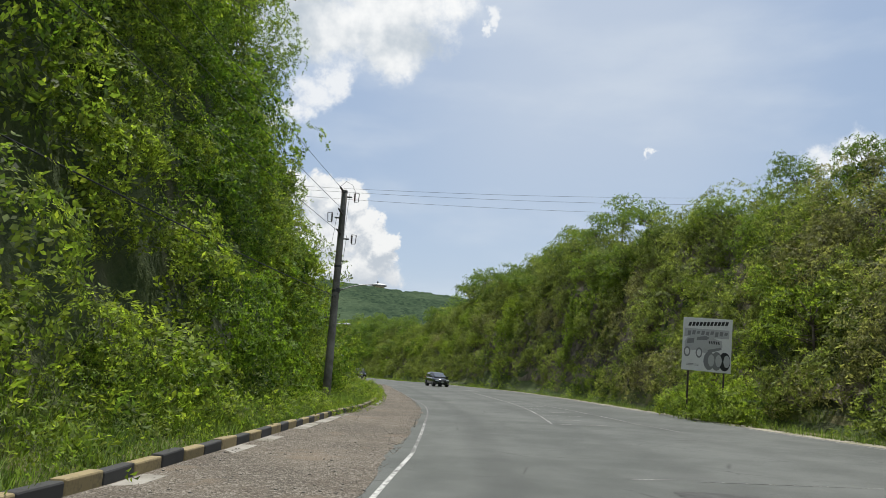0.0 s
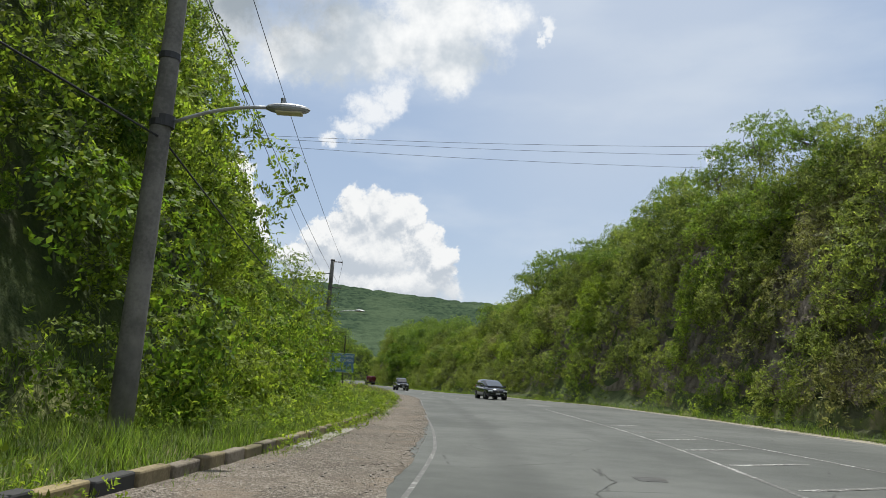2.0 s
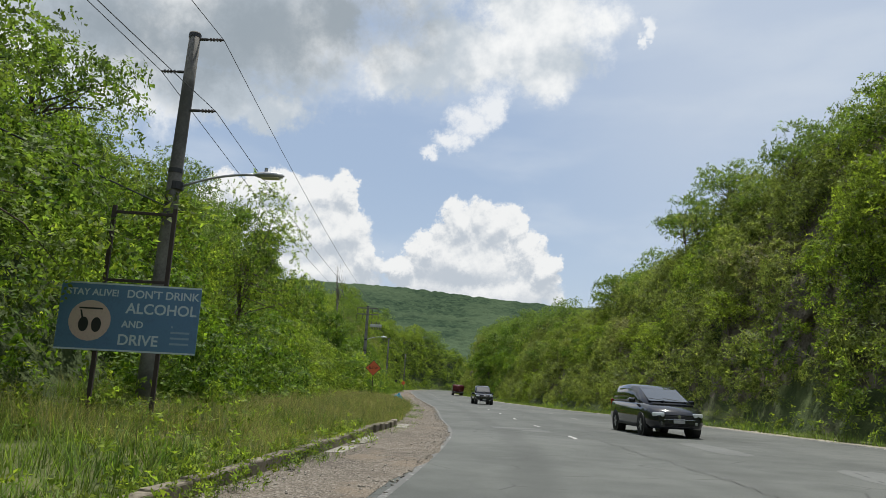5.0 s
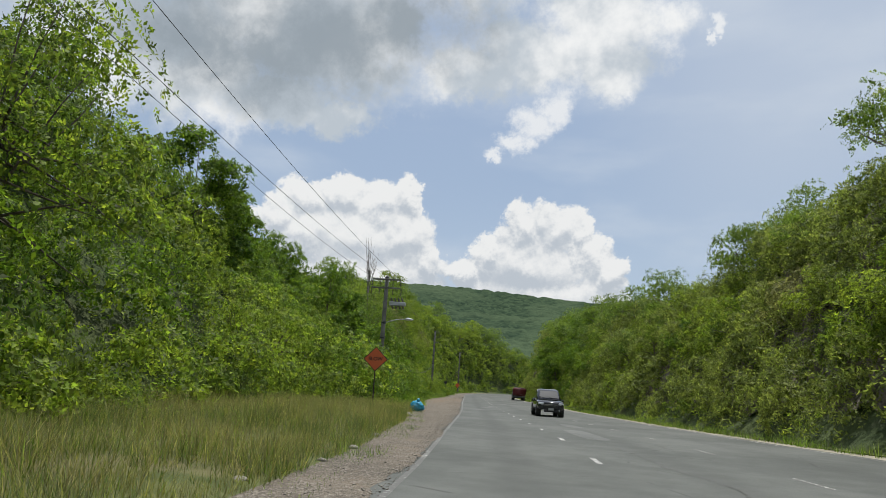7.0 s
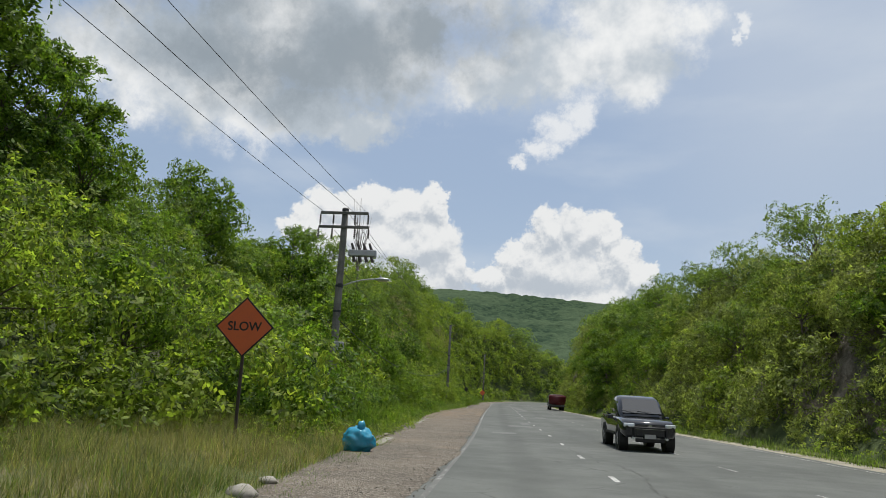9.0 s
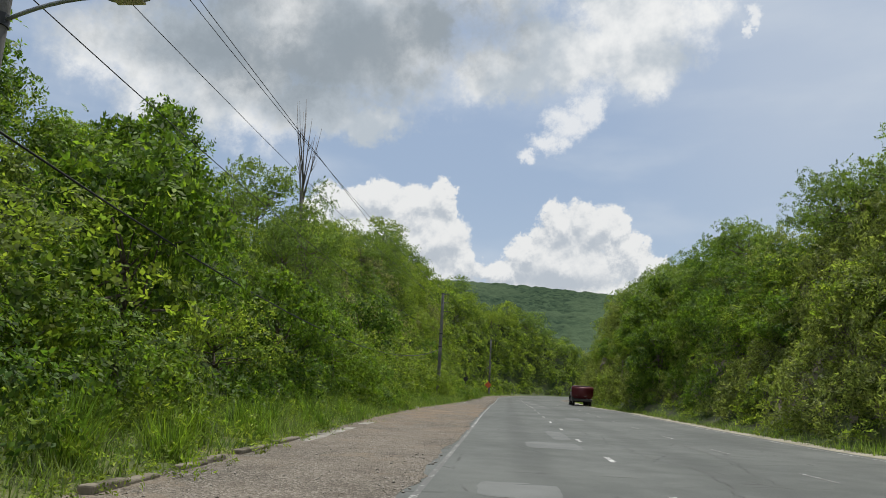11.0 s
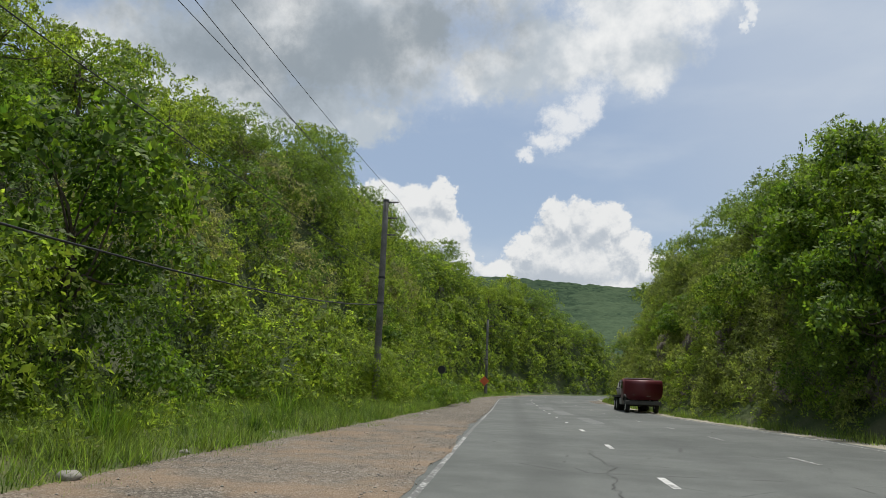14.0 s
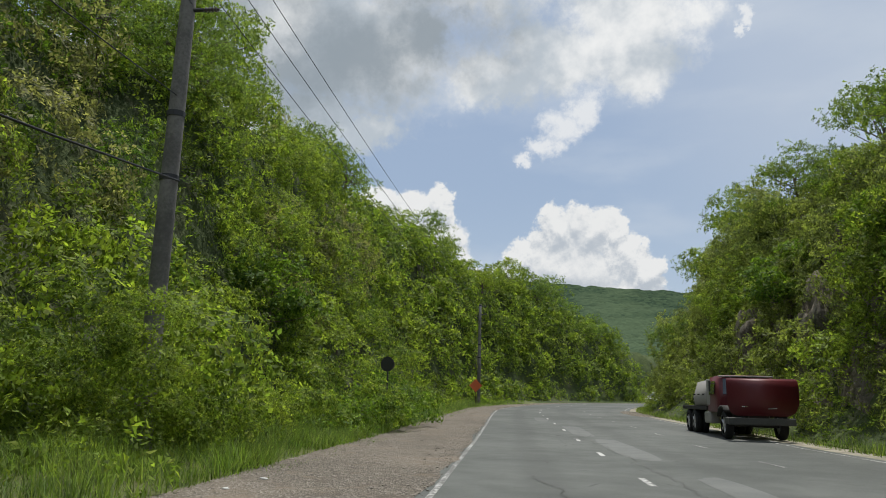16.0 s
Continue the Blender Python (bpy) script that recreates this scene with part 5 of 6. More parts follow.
RIGHT1, AHEAD1 = Vector((0.985, 0.17)), Vector((-0.17, 0.985))
P1, P2, P3, P4, P5, P6 = Vector((-4.32, 32.84)), Vector((-12.07, 71.25)), Vector((-29.55, 130.5)), Vector((-46.45, 187.4)), Vector((-60.5, 242.8)), Vector((-66.0, 300.0))
pole = utility_pole(*P1, 9.28, "weathered grey utility pole with fuses and a street lamp", (0.12, 0.0), 0.19)
for z, sgn in ((8.98, 1), (7.98, -1), (7.03, 1)):
    cutout(pole, z, RIGHT1 * sgn, AHEAD1)
    insulator(pole, (0, -0.12, z + 0.15), (-0.12, -0.62, z + 0.32), 0.05)
lamp_arm(pole, 4.92, RIGHT1, 1.82)
part("jumper", tube([(-0.1, -0.6, 9.3), (0.1, -0.3, 9.62), (0.35, 0, 9.55), (0.5, 0.05, 9.22)], 0.009, 5), WIRE, pole)

pole = utility_pole(*P2, 9.05, "weathered grey utility pole with a street lamp, wrapped in vines", (0.2, 0.0), 0.19)
side2 = Vector((0.97, 0.24))
for z, sgn in ((8.9, 1), (8.05, -1), (7.1, 1)):
    part("bracket", rod(Vector((*(side2 * 0.05 * sgn), z)), Vector((*(side2 * 0.32 * sgn), z)), 0.035), DARK_METAL, pole)
    insulator(pole, Vector((*(side2 * 0.32 * sgn), z)), Vector((*(side2 * 0.7 * sgn), z)), 0.05)
lamp_arm(pole, 5.5, side2, 2.1)

pole = utility_pole(*P3, 9.45, "weathered utility pole with double crossarms and switch gear", (0.1, 0.0), 0.2)
side3 = Vector((0.955, 0.297))
back3 = Vector((0.297, -0.955))
for z, half in ((9.2, 1.1), (8.55, 1.15)):
    bm = bmesh.new()
    add_box(bm, (half * 2, 0.1, 0.12), Matrix.Translation((*(back3 * 0.14), z)) @ Matrix.Rotation(math.atan2(side3.y, side3.x), 4, "Z"), 0.01)
    part("crossarm", bm, POLE, pole)
    for k in (-1.0, -0.45, 0.45, 1.0):
        q = Vector((*(side3 * k * half + back3 * 0.14), z - 0.06))
        insulator(pole, q, q - Vector((0, 0, 0.48)), 0.055)
m3 = Matrix.Rotation(math.atan2(side3.y, side3.x), 4, "Z")
tank = part("switch_tank", box((1.25, 0.3, 0.3), m3 @ Matrix.Translation((0.95, -0.15, 7.35)), 0.04), STEEL, pole, "grey switch tank")
for k in range(4):
    q = m3 @ Vector((0.55 + 0.27 * k, -0.2, 7.5))
    part("bushing", add_rod(rod(q, q + Vector((-0.12, 0, 0.3)), 0.07, 0.05), q - Vector((0, 0, 0.3)), q - Vector((-0.1, 0, 0.55)), 0.06, 0.08), PORCELAIN, tank)
lamp_arm(pole, 6.12, side3, 1.85)
box3 = part("control_box", box((0.42, 0.26, 0.62), m3 @ Matrix.Translation((0.2, -0.24, 3.05)), 0.02), STEEL, pole, "grey control cabinet")
part("box_latch", box((0.03, 0.02, 0.16), m3 @ Matrix.Translation((0.33, -0.38, 3.0)), 0.005), DARK_METAL, box3)

for P, top, lbl in ((P4, 10.1, "weathered utility pole rising from the shrubs"), (P5, 10.0, "slender weathered utility pole by the bend")):
    pole = utility_pole(*P, top, lbl, (0.1, 0.0), 0.19, 2.5)
    for z in (top - 0.14, top - 0.92, top - 1.75):
        part("bracket", rod(Vector((0, 0, z)), Vector((*(side3 * 0.3), z)), 0.04), DARK_METAL, pole)
        insulator(pole, Vector((*(side3 * 0.3), z)), Vector((*(side3 * 0.62), z)), 0.055)
pole = utility_pole(*P6, 9.5, "far weathered utility pole among trees", (0.0, 0.0), 0.17, 2.5)
vine = shrub_leaves(91, 0.75, 0.7, 46, 12, 0.15, 0.5)
ob = part("creeper", leaf_mesh("creeper", vine + np.array((-12.15, 71.15, 4.3)), LEAF))
tagged(ob, "leafy green creeper wound round the utility pole", "creeper")
ob = part("creeper", leaf_mesh("creeper", vine * 0.9 + np.array((-11.3, 68.2, 3.1)), LEAF))
tagged(ob, "leafy green creeper over the board's steel frame", "creeper")


def v3(p, off, z):
    q = Vector(p) + off
    return (q.x, q.y, z)


off1 = (RIGHT1 * 0.25, RIGHT1 * -0.25, RIGHT1 * 0.25)
off2 = (side2 * 0.7, side2 * -0.7, side2 * 0.7)
off3 = (side3 * 1.0, side3 * -1.0, side3 * 0.4)
off4 = (side3 * 0.62,) * 3
z1, z2, z3, z4, z5 = (9.2, 8.2, 7.2), (8.9, 8.05, 7.1), (9.28, 9.28, 9.28), (10.06, 9.28, 8.45), (9.86, 9.1, 8.25)
for k in range(3):
    wire((-6.5 - 0.3 * k, -18, 9.6 - 0.9 * k), v3(P1, off1[k] * -0.3, z1[k] + 0.1), 0.35)
    wire(v3(P1, off1[k], z1[k]), v3(P2, off2[k], z2[k]), 0.35)
    wire(v3(P2, off2[k], z2[k]), v3(P3, off3[k], z3[k]), 0.7)
    wire(v3(P3, side3 * (0.1, 1.1, -0.45)[k], (9.28, 8.4, 8.4)[k]), v3(P4, side3 * (0.62, 0.1, 0.1)[k], (10.06, 8.45, 9.28)[k]), (0.8, 0.3, 0.6)[k])
    wire(v3(P4, off4[k], z4[k]), v3(P5, off4[k], z5[k]), 0.7)
    wire(v3(P5, off4[k], z5[k]), v3(P6, off4[k], 9.2 - 0.8 * k), 0.7)
wire((-6.6, -18, 5.2), v3(P1, RIGHT1 * 0, 4.4), 0.5, "sagging black communication cable strung between poles", 0.017)
wire(v3(P1, RIGHT1 * 0, 4.4), v3(P2, side2 * 0, 4.7), 0.5, "sagging black communication cable strung between poles", 0.017)
wire(v3(P3, side3 * -0.2, 6.75), v3(P4, side3 * 0, 6.6), 0.9, "sagging black communication cable strung between poles", 0.011)
wire(v3(P3, side3 * 0, 4.4), v3(P4, side3 * 0.15, 5.0), 1.8, "thick black communication cable drooping along the bank", 0.02)
for k, z in enumerate((24.2, 23.6, 22.6)):
    a, b = plan(88 - 2 * k, -44), plan(85 + 2 * k, 44)
    wire((float(a[0]), float(a[1]), z - 3.0), (float(b[0]), float(b[1]), z + 2.4), 1.0, "high power line crossing over the road", 0.016)


# ---- signs ----
def words(text, size, m, mat, parent, name="lettering", depth=0.0015):
    cu = bpy.data.curves.new("text", "FONT")
    cu.body, cu.size, cu.align_x, cu.align_y, cu.extrude, cu.offset = text, size, "CENTER", "CENTER", depth, size * 0.018
    ob = bpy.data.objects.new("text", cu)
    scene.collection.objects.link(ob)
    me = bpy.data.meshes.new_from_object(ob.evaluated_get(bpy.context.evaluated_depsgraph_get()))
    bpy.data.objects.remove(ob)
    me.transform(m)
    me.materials.clear()
    me.materials.append(mat)
    return part(name, me, None, parent)


def flat(points, m, mat, parent, name, depth=0.002):
    bm = bmesh.new()
    f = bm.faces.new([bm.verts.new((x, y, 0)) for x, y in points])
    g = bmesh.ops.extrude_face_region(bm, geom=[f])
    bmesh.ops.translate(bm, verts=[v for v in g["geom"] if isinstance(v, bmesh.types.BMVert)], vec=(0, 0, depth))
    bmesh.ops.recalc_face_normals(bm, faces=bm.faces)
    bmesh.ops.transform(bm, matrix=m, verts=bm.verts)
    return part(name, bm, mat, parent)


def disc(cx, cy, rx, ry=None, n=24, a0=0.0, a1=2 * math.pi):
    ry = rx if ry is None else ry
    return [(cx + rx * math.cos(a0 + (a1 - a0) * k / n), cy + ry * math.sin(a0 + (a1 - a0) * k / n)) for k in range(n)]


def rect(x0, y0, x1, y1, slant=0.0):
    return [(x0, y0), (x1, y0), (x1 + slant, y1), (x0 + slant, y1)]


ORANGE = flat_paint("orange sign sheeting", (0.62, 0.13, 0.045), 0.5, 0.0, 0.25)
BLACK = flat_paint("black paint", (0.02, 0.02, 0.02), 0.6, 0.0, 0.1)
BLUE = flat_paint("faded blue board", (0.10, 0.20, 0.33), 0.6, 0.0, 0.35)
PALE = flat_paint("pale lettering", (0.50, 0.58, 0.62), 0.6, 0.0, 0.3)
FADED = flat_paint("faded small print", (0.24, 0.34, 0.44), 0.6, 0.0, 0.3)
CREAM = flat_paint("pinkish emblem", (0.55, 0.42, 0.36), 0.6, 0.0, 0.3)
WHITE = flat_paint("white board", (0.66, 0.66, 0.64), 0.6, 0.0, 0.25)
GREY_1 = flat_paint("light grey print", (0.42, 0.42, 0.41), 0.6, 0.0, 0.3)
GREY_2 = flat_paint("mid grey print", (0.20, 0.20, 0.20), 0.6, 0.0, 0.3)
RUST = flat_paint("rusty steel post", (0.06, 0.045, 0.04), 0.8, 0.2, 0.4)
FACE = pose(0, 0, 0, 90)

# the orange diamond
sx, sy = -23.02, 115.4
g = base_of(sx, sy)
sign = thing("warning_sign", pose(sx, sy, 0, 0, 0, 16), "orange diamond warning sign reading slow on a steel post", "road sign")
part("post", box((0.06, 0.05, 3.1 - g.z + 0.4), pose(0, 0.05, (3.1 + g.z - 0.4) / 2), 0.005), RUST, sign)
plate = part("plate", box((0.93, 0.012, 0.93), pose(0, 0, 2.515, 0, 45, 0), 0.004), BLACK, sign, "black-edged sign plate")
part("face", box((0.86, 0.004, 0.86), pose(0, -0.0085, 2.515, 0, 45, 0)), ORANGE, plate, "orange reflective face")
words("SLOW", 0.27, pose(0, -0.0115, 2.52) @ FACE, BLACK, plate)

# the blue road safety board
bx, by = -10.62, 68.35
g = base_of(bx, by)
board = thing("safety_board", pose(bx, by, 0, 0, 0, 20), "faded blue road safety board on a dark steel frame", "sign board")
bw, bh, zc = 2.42, 1.2, 1.95
panel = part("panel", box((bw, 0.03, bh), pose(0, 0, zc), 0.004), BLUE, board)
for x in (-0.52, 0.56):
    part("post", box((0.07, 0.07, 4.0 - g.z + 0.5), pose(x, 0.06, (4.0 + g.z - 0.5) / 2), 0.004), RUST, board)
for z in (3.88, 2.62):
    part("rail", box((1.1, 0.05, 0.05), pose(0.02, 0.06, z), 0.004), RUST, board)
BF = pose(0, -0.017, zc) @ FACE
for t_, size, x, y in (("STAY ALIVE!", 0.165, -0.66, 0.42), ("DON'T DRINK", 0.195, 0.55, 0.42), ("ALCOHOL", 0.26, 0.55, 0.16), ("AND", 0.17, 0.08, -0.12), ("DRIVE", 0.26, 0.2, -0.4)):
    words(t_, size, BF @ pose(x, y, 0), PALE, panel)
for y in (-0.12, -0.22, -0.32, -0.42):
    flat(rect(0.75, y - 0.02, 1.08 - 0.3 * (y > -0.2), y + 0.015), BF, FADED, panel, "small_print")
flat(disc(-0.66, -0.08, 0.36), BF, CREAM, panel, "emblem")
for x in (-0.76, -0.54):
    flat(disc(x, -0.15, 0.085, 0.13), BF @ pose(0, 0, 0.003), BLACK, panel, "emblem_mark")
flat(rect(-0.86, 0.12, -0.46, 0.15), BF @ pose(0, 0, 0.003), BLACK, panel, "emblem_mark")
flat(rect(-0.84, 0.10, -0.81, -0.12, 0.06), BF @ pose(0, 0, 0.003), BLACK, panel, "emblem_mark")
for a, b in ((rect(-bw / 2, bh / 2 - 0.03, bw / 2, bh / 2), 0), (rect(-bw / 2, -bh / 2, bw / 2, -bh / 2 + 0.03), 0)):
    flat(a, BF, PALE, panel, "border")

# the black and white advertising board
ax, ay = 13.53, 37.95
g = base_of(ax, ay)
ad = thing("billboard", pose(ax, ay, 0, 1.5, 3.2, -27.5), "black and white tyre advertisement on a white roadside board", "billboard")
aw, ah, zc = 2.36, 2.66, 3.4
panel = part("panel", box((aw, 0.03, ah), pose(0, 0, zc), 0.004), WHITE, ad)
for x in (-0.85, 0.85):
    part("post", box((0.08, 0.08, 4.4 - g.z + 0.5), pose(x, 0.07, (4.4 + g.z - 0.5) / 2), 0.004), RUST, ad)
AF = pose(0, -0.017, zc) @ FACE
for k in range(11):
    flat(rect(-0.93 + k * 0.175, 0.9 + 0.01 * k, -0.80 + k * 0.175, 1.1 + 0.01 * k, 0.06), AF, BLACK, panel, "logo_bar")
flat(rect(-1.1, 0.35, 1.05, 0.78), AF, GREY_1, panel, "picture_background")
for k in range(9):
    flat(rect(-0.95 + k * 0.22, 0.42 + 0.05 * (k % 3), -0.8 + k * 0.22, 0.66 + 0.03 * (k % 2), 0.03), AF @ pose(0, 0, 0.002), GREY_2, panel, "picture_foliage")
up1, up2, up3 = AF @ pose(0, 0, 0.004), AF @ pose(0, 0, 0.006), AF @ pose(0, 0, 0.008)
flat([(-1.05, -0.35), (-1.08, 0.1), (-0.95, 0.3), (-0.6, 0.42), (-0.1, 0.5), (0.2, 0.42), (0.45, 0.3), (0.72, 0.22), (0.75, -0.1), (0.55, -0.25), (-0.1, -0.42), (-0.5, -0.3)], up1, GREY_1, panel, "picture_car")
flat([(-0.5, 0.2), (-0.45, 0.36), (-0.05, 0.44), (0.12, 0.36), (0.0, 0.24)], up2, GREY_2, panel, "picture_window")
flat([(-0.97, 0.0), (-0.94, 0.24), (-0.6, 0.3), (-0.62, 0.06)], up2, GREY_2, panel, "picture_window")
for k in range(5):
    flat(rect(0.12 + k * 0.11, 0.05, 0.18 + k * 0.11, 0.2, -0.03), up2, BLACK, panel, "picture_grille")
flat([(0.05, -0.25), (0.7, -0.08), (0.72, -0.2), (0.1, -0.42)], up2, GREY_2, panel, "picture_bumper")
for x, y in ((-0.35, -0.42), (-0.93, -0.4)):
    flat(disc(x, y, 0.16, 0.26), up2, GREY_2, panel, "picture_wheel")
    flat(disc(x, y, 0.1, 0.17), up3, WHITE, panel, "picture_wheel_rim")
for k, x in enumerate((0.15, 0.5, 0.88)):
    flat(disc(x, -0.78, 0.27, 0.46), up2 @ pose(0, 0, 0.002 * k), GREY_2 if k < 2 else BLACK, panel, "picture_tyre")
    flat(disc(x + 0.1, -0.76, 0.15, 0.3), up3 @ pose(0, 0, 0.002 * k + 0.001), GREY_1, panel, "picture_tyre_side")
for y in (-1.0, -1.06):
    flat(rect(-0.95, y - 0.015, -0.35, y + 0.01), AF, GREY_2, panel, "small_print")

# far orange marker by the next bend
fx, fy = float(plan(246, -3.9)[0]), float(plan(246, -3.9)[1])
g = base_of(fx, fy)
sign = thing("warning_sign", pose(fx, fy, g.z, 0, 0, 17), "far orange roadwork sign beside the bend", "road sign")
part("post", box((0.06, 0.05, 2.0), pose(0, 0.05, 0.9), 0.005), RUST, sign)
part("plate", box((0.8, 0.012, 0.8), pose(0, 0, 1.75, 0, 45, 0), 0.004), ORANGE, sign)


# ---- vehicles ----
def loft(sections, closed=True):
    """A skin over rings of points."""
    bm = bmesh.new()
    rings = [[bm.verts.new(p) for p in ring] for ring in sections]
    n = len(rings[0])
    for a, b in zip(rings, rings[1:]):
        for k in range(n):
            bm.faces.new((a[k], a[(k + 1) % n], b[(k + 1) % n], b[k])).smooth = True
    bm.faces.new(rings[0])
    bm.faces.new(list(reversed(rings[-1])))
    bmesh.ops.recalc_face_normals(bm, faces=bm.faces)
    return bm


def mirror_ring(half):
    return half + [(-x, y, z) for x, y, z in reversed(half)]


def body_ring(y, hw, low, belt):
    return mirror_ring([(hw * 0.9, y, low), (hw, y, low + 0.14), (hw, y, (low + belt) / 2), (hw * 0.98, y, belt - 0.08), (hw * 0.88, y, belt)])


def cabin_ring(y, base, top, low, high):
    return mirror_ring([(base, y, low), ((base + top) / 2 + 0.02, y, (low + high) / 2), (top, y, high - 0.05), (top * 0.82, y, high)])


def panel4(points, mat, parent, name, label="", lift=0.006):
    """A four-cornered pane with some thickness."""
    bm = bmesh.new()
    vs = [bm.verts.new(p) for p in points]
    f = bm.faces.new(vs)
    f.normal_update()
    n = f.normal.copy()
    g = bmesh.ops.extrude_face_region(bm, geom=[f])
    bmesh.ops.translate(bm, verts=[v for v in g["geom"] if isinstance(v, bmesh.types.BMVert)], vec=n * lift)
    bmesh.ops.recalc_face_normals(bm, faces=bm.faces)
    return part(name, bm, mat, parent, label)


def wheel(parent, x, y, r, w, rim_mat):
    s_ = 1 if x > 0 else -1
    bm = bmesh.new()
    prof = ((0.0, 0.62), (0.0, 0.9), (0.12, 0.98), (0.3, 1.0), (0.7, 1.0), (0.88, 0.98), (1.0, 0.9), (1.0, 0.62))
    rings = []
    for u, q in prof:
        rings.append([bm.verts.new((x + s_ * w * (u - 0.5), y + r * q * math.cos(a), r + r * q * math.sin(a))) for a in (k * 2 * math.pi / 24 for k in range(24))])
    for a, b in zip(rings, rings[1:]):
        for k in range(24):
            bm.faces.new((a[k], a[(k + 1) % 24], b[(k + 1) % 24], b[k])).smooth = True
    bmesh.ops.recalc_face_normals(bm, faces=bm.faces)
    t = part("wheel", bm, RUBBER, parent, "black rubber tyre")
    rim = bmesh.new()
    add_rod(rim, (x - s_ * w * 0.3, y, r), (x + s_ * w * 0.32, y, r), r * 0.64, sides=20)
    add_rod(rim, (x + s_ * w * 0.3, y, r), (x + s_ * w * 0.42, y, r), r * 0.2, sides=12)
    for k in range(5):
        a = k * 2 * math.pi / 5
        add_rod(rim, (x + s_ * w * 0.36, y, r), (x + s_ * w * 0.36, y + r * 0.58 * math.cos(a), r + r * 0.58 * math.sin(a)), r * 0.09, sides=6)
    part("rim", rim, rim_mat, t, "metal wheel rim")


def glossy(name, colour, rough=0.12, metal=0.0, coat=0.6):
    m, nt, b = material(name, rough, metal, 0.5)
    n = noise_of(nt, 2.5, 4.0)
    nt.links.new(blend(nt, span(nt, n, 0.5, 0.75, 0.0, 0.3), colour, tuple(c * 0.7 + 0.03 for c in colour)), b.inputs["Base Color"])
    b.inputs["Coat Weight"].default_value = coat
    return m


RUBBER = flat_paint("tyre rubber", (0.02, 0.02, 0.021), 0.85, 0.0, 0.4, 0.2)
RIM = glossy("alloy rim", (0.35, 0.35, 0.36), 0.3, 0.8, 0.0)
BLACK_PAINT = glossy("black car paint", (0.012, 0.013, 0.018))
WHITE_PAINT = glossy("white car paint", (0.7, 0.7, 0.69))
GLASS = glossy("dark window glass", (0.015, 0.02, 0.022), 0.04, 0.0, 1.0)
CHROME = glossy("chrome", (0.6, 0.6, 0.6), 0.15, 1.0, 0.0)
LAMP = glossy("clear lamp cover", (0.7, 0.72, 0.72), 0.08, 0.2, 1.0)
RED_LAMP = glossy("red lamp cover", (0.4, 0.02, 0.02), 0.1, 0.0, 1.0)
PLASTIC = flat_paint("black plastic trim", (0.02, 0.02, 0.02), 0.6, 0.0, 0.3)


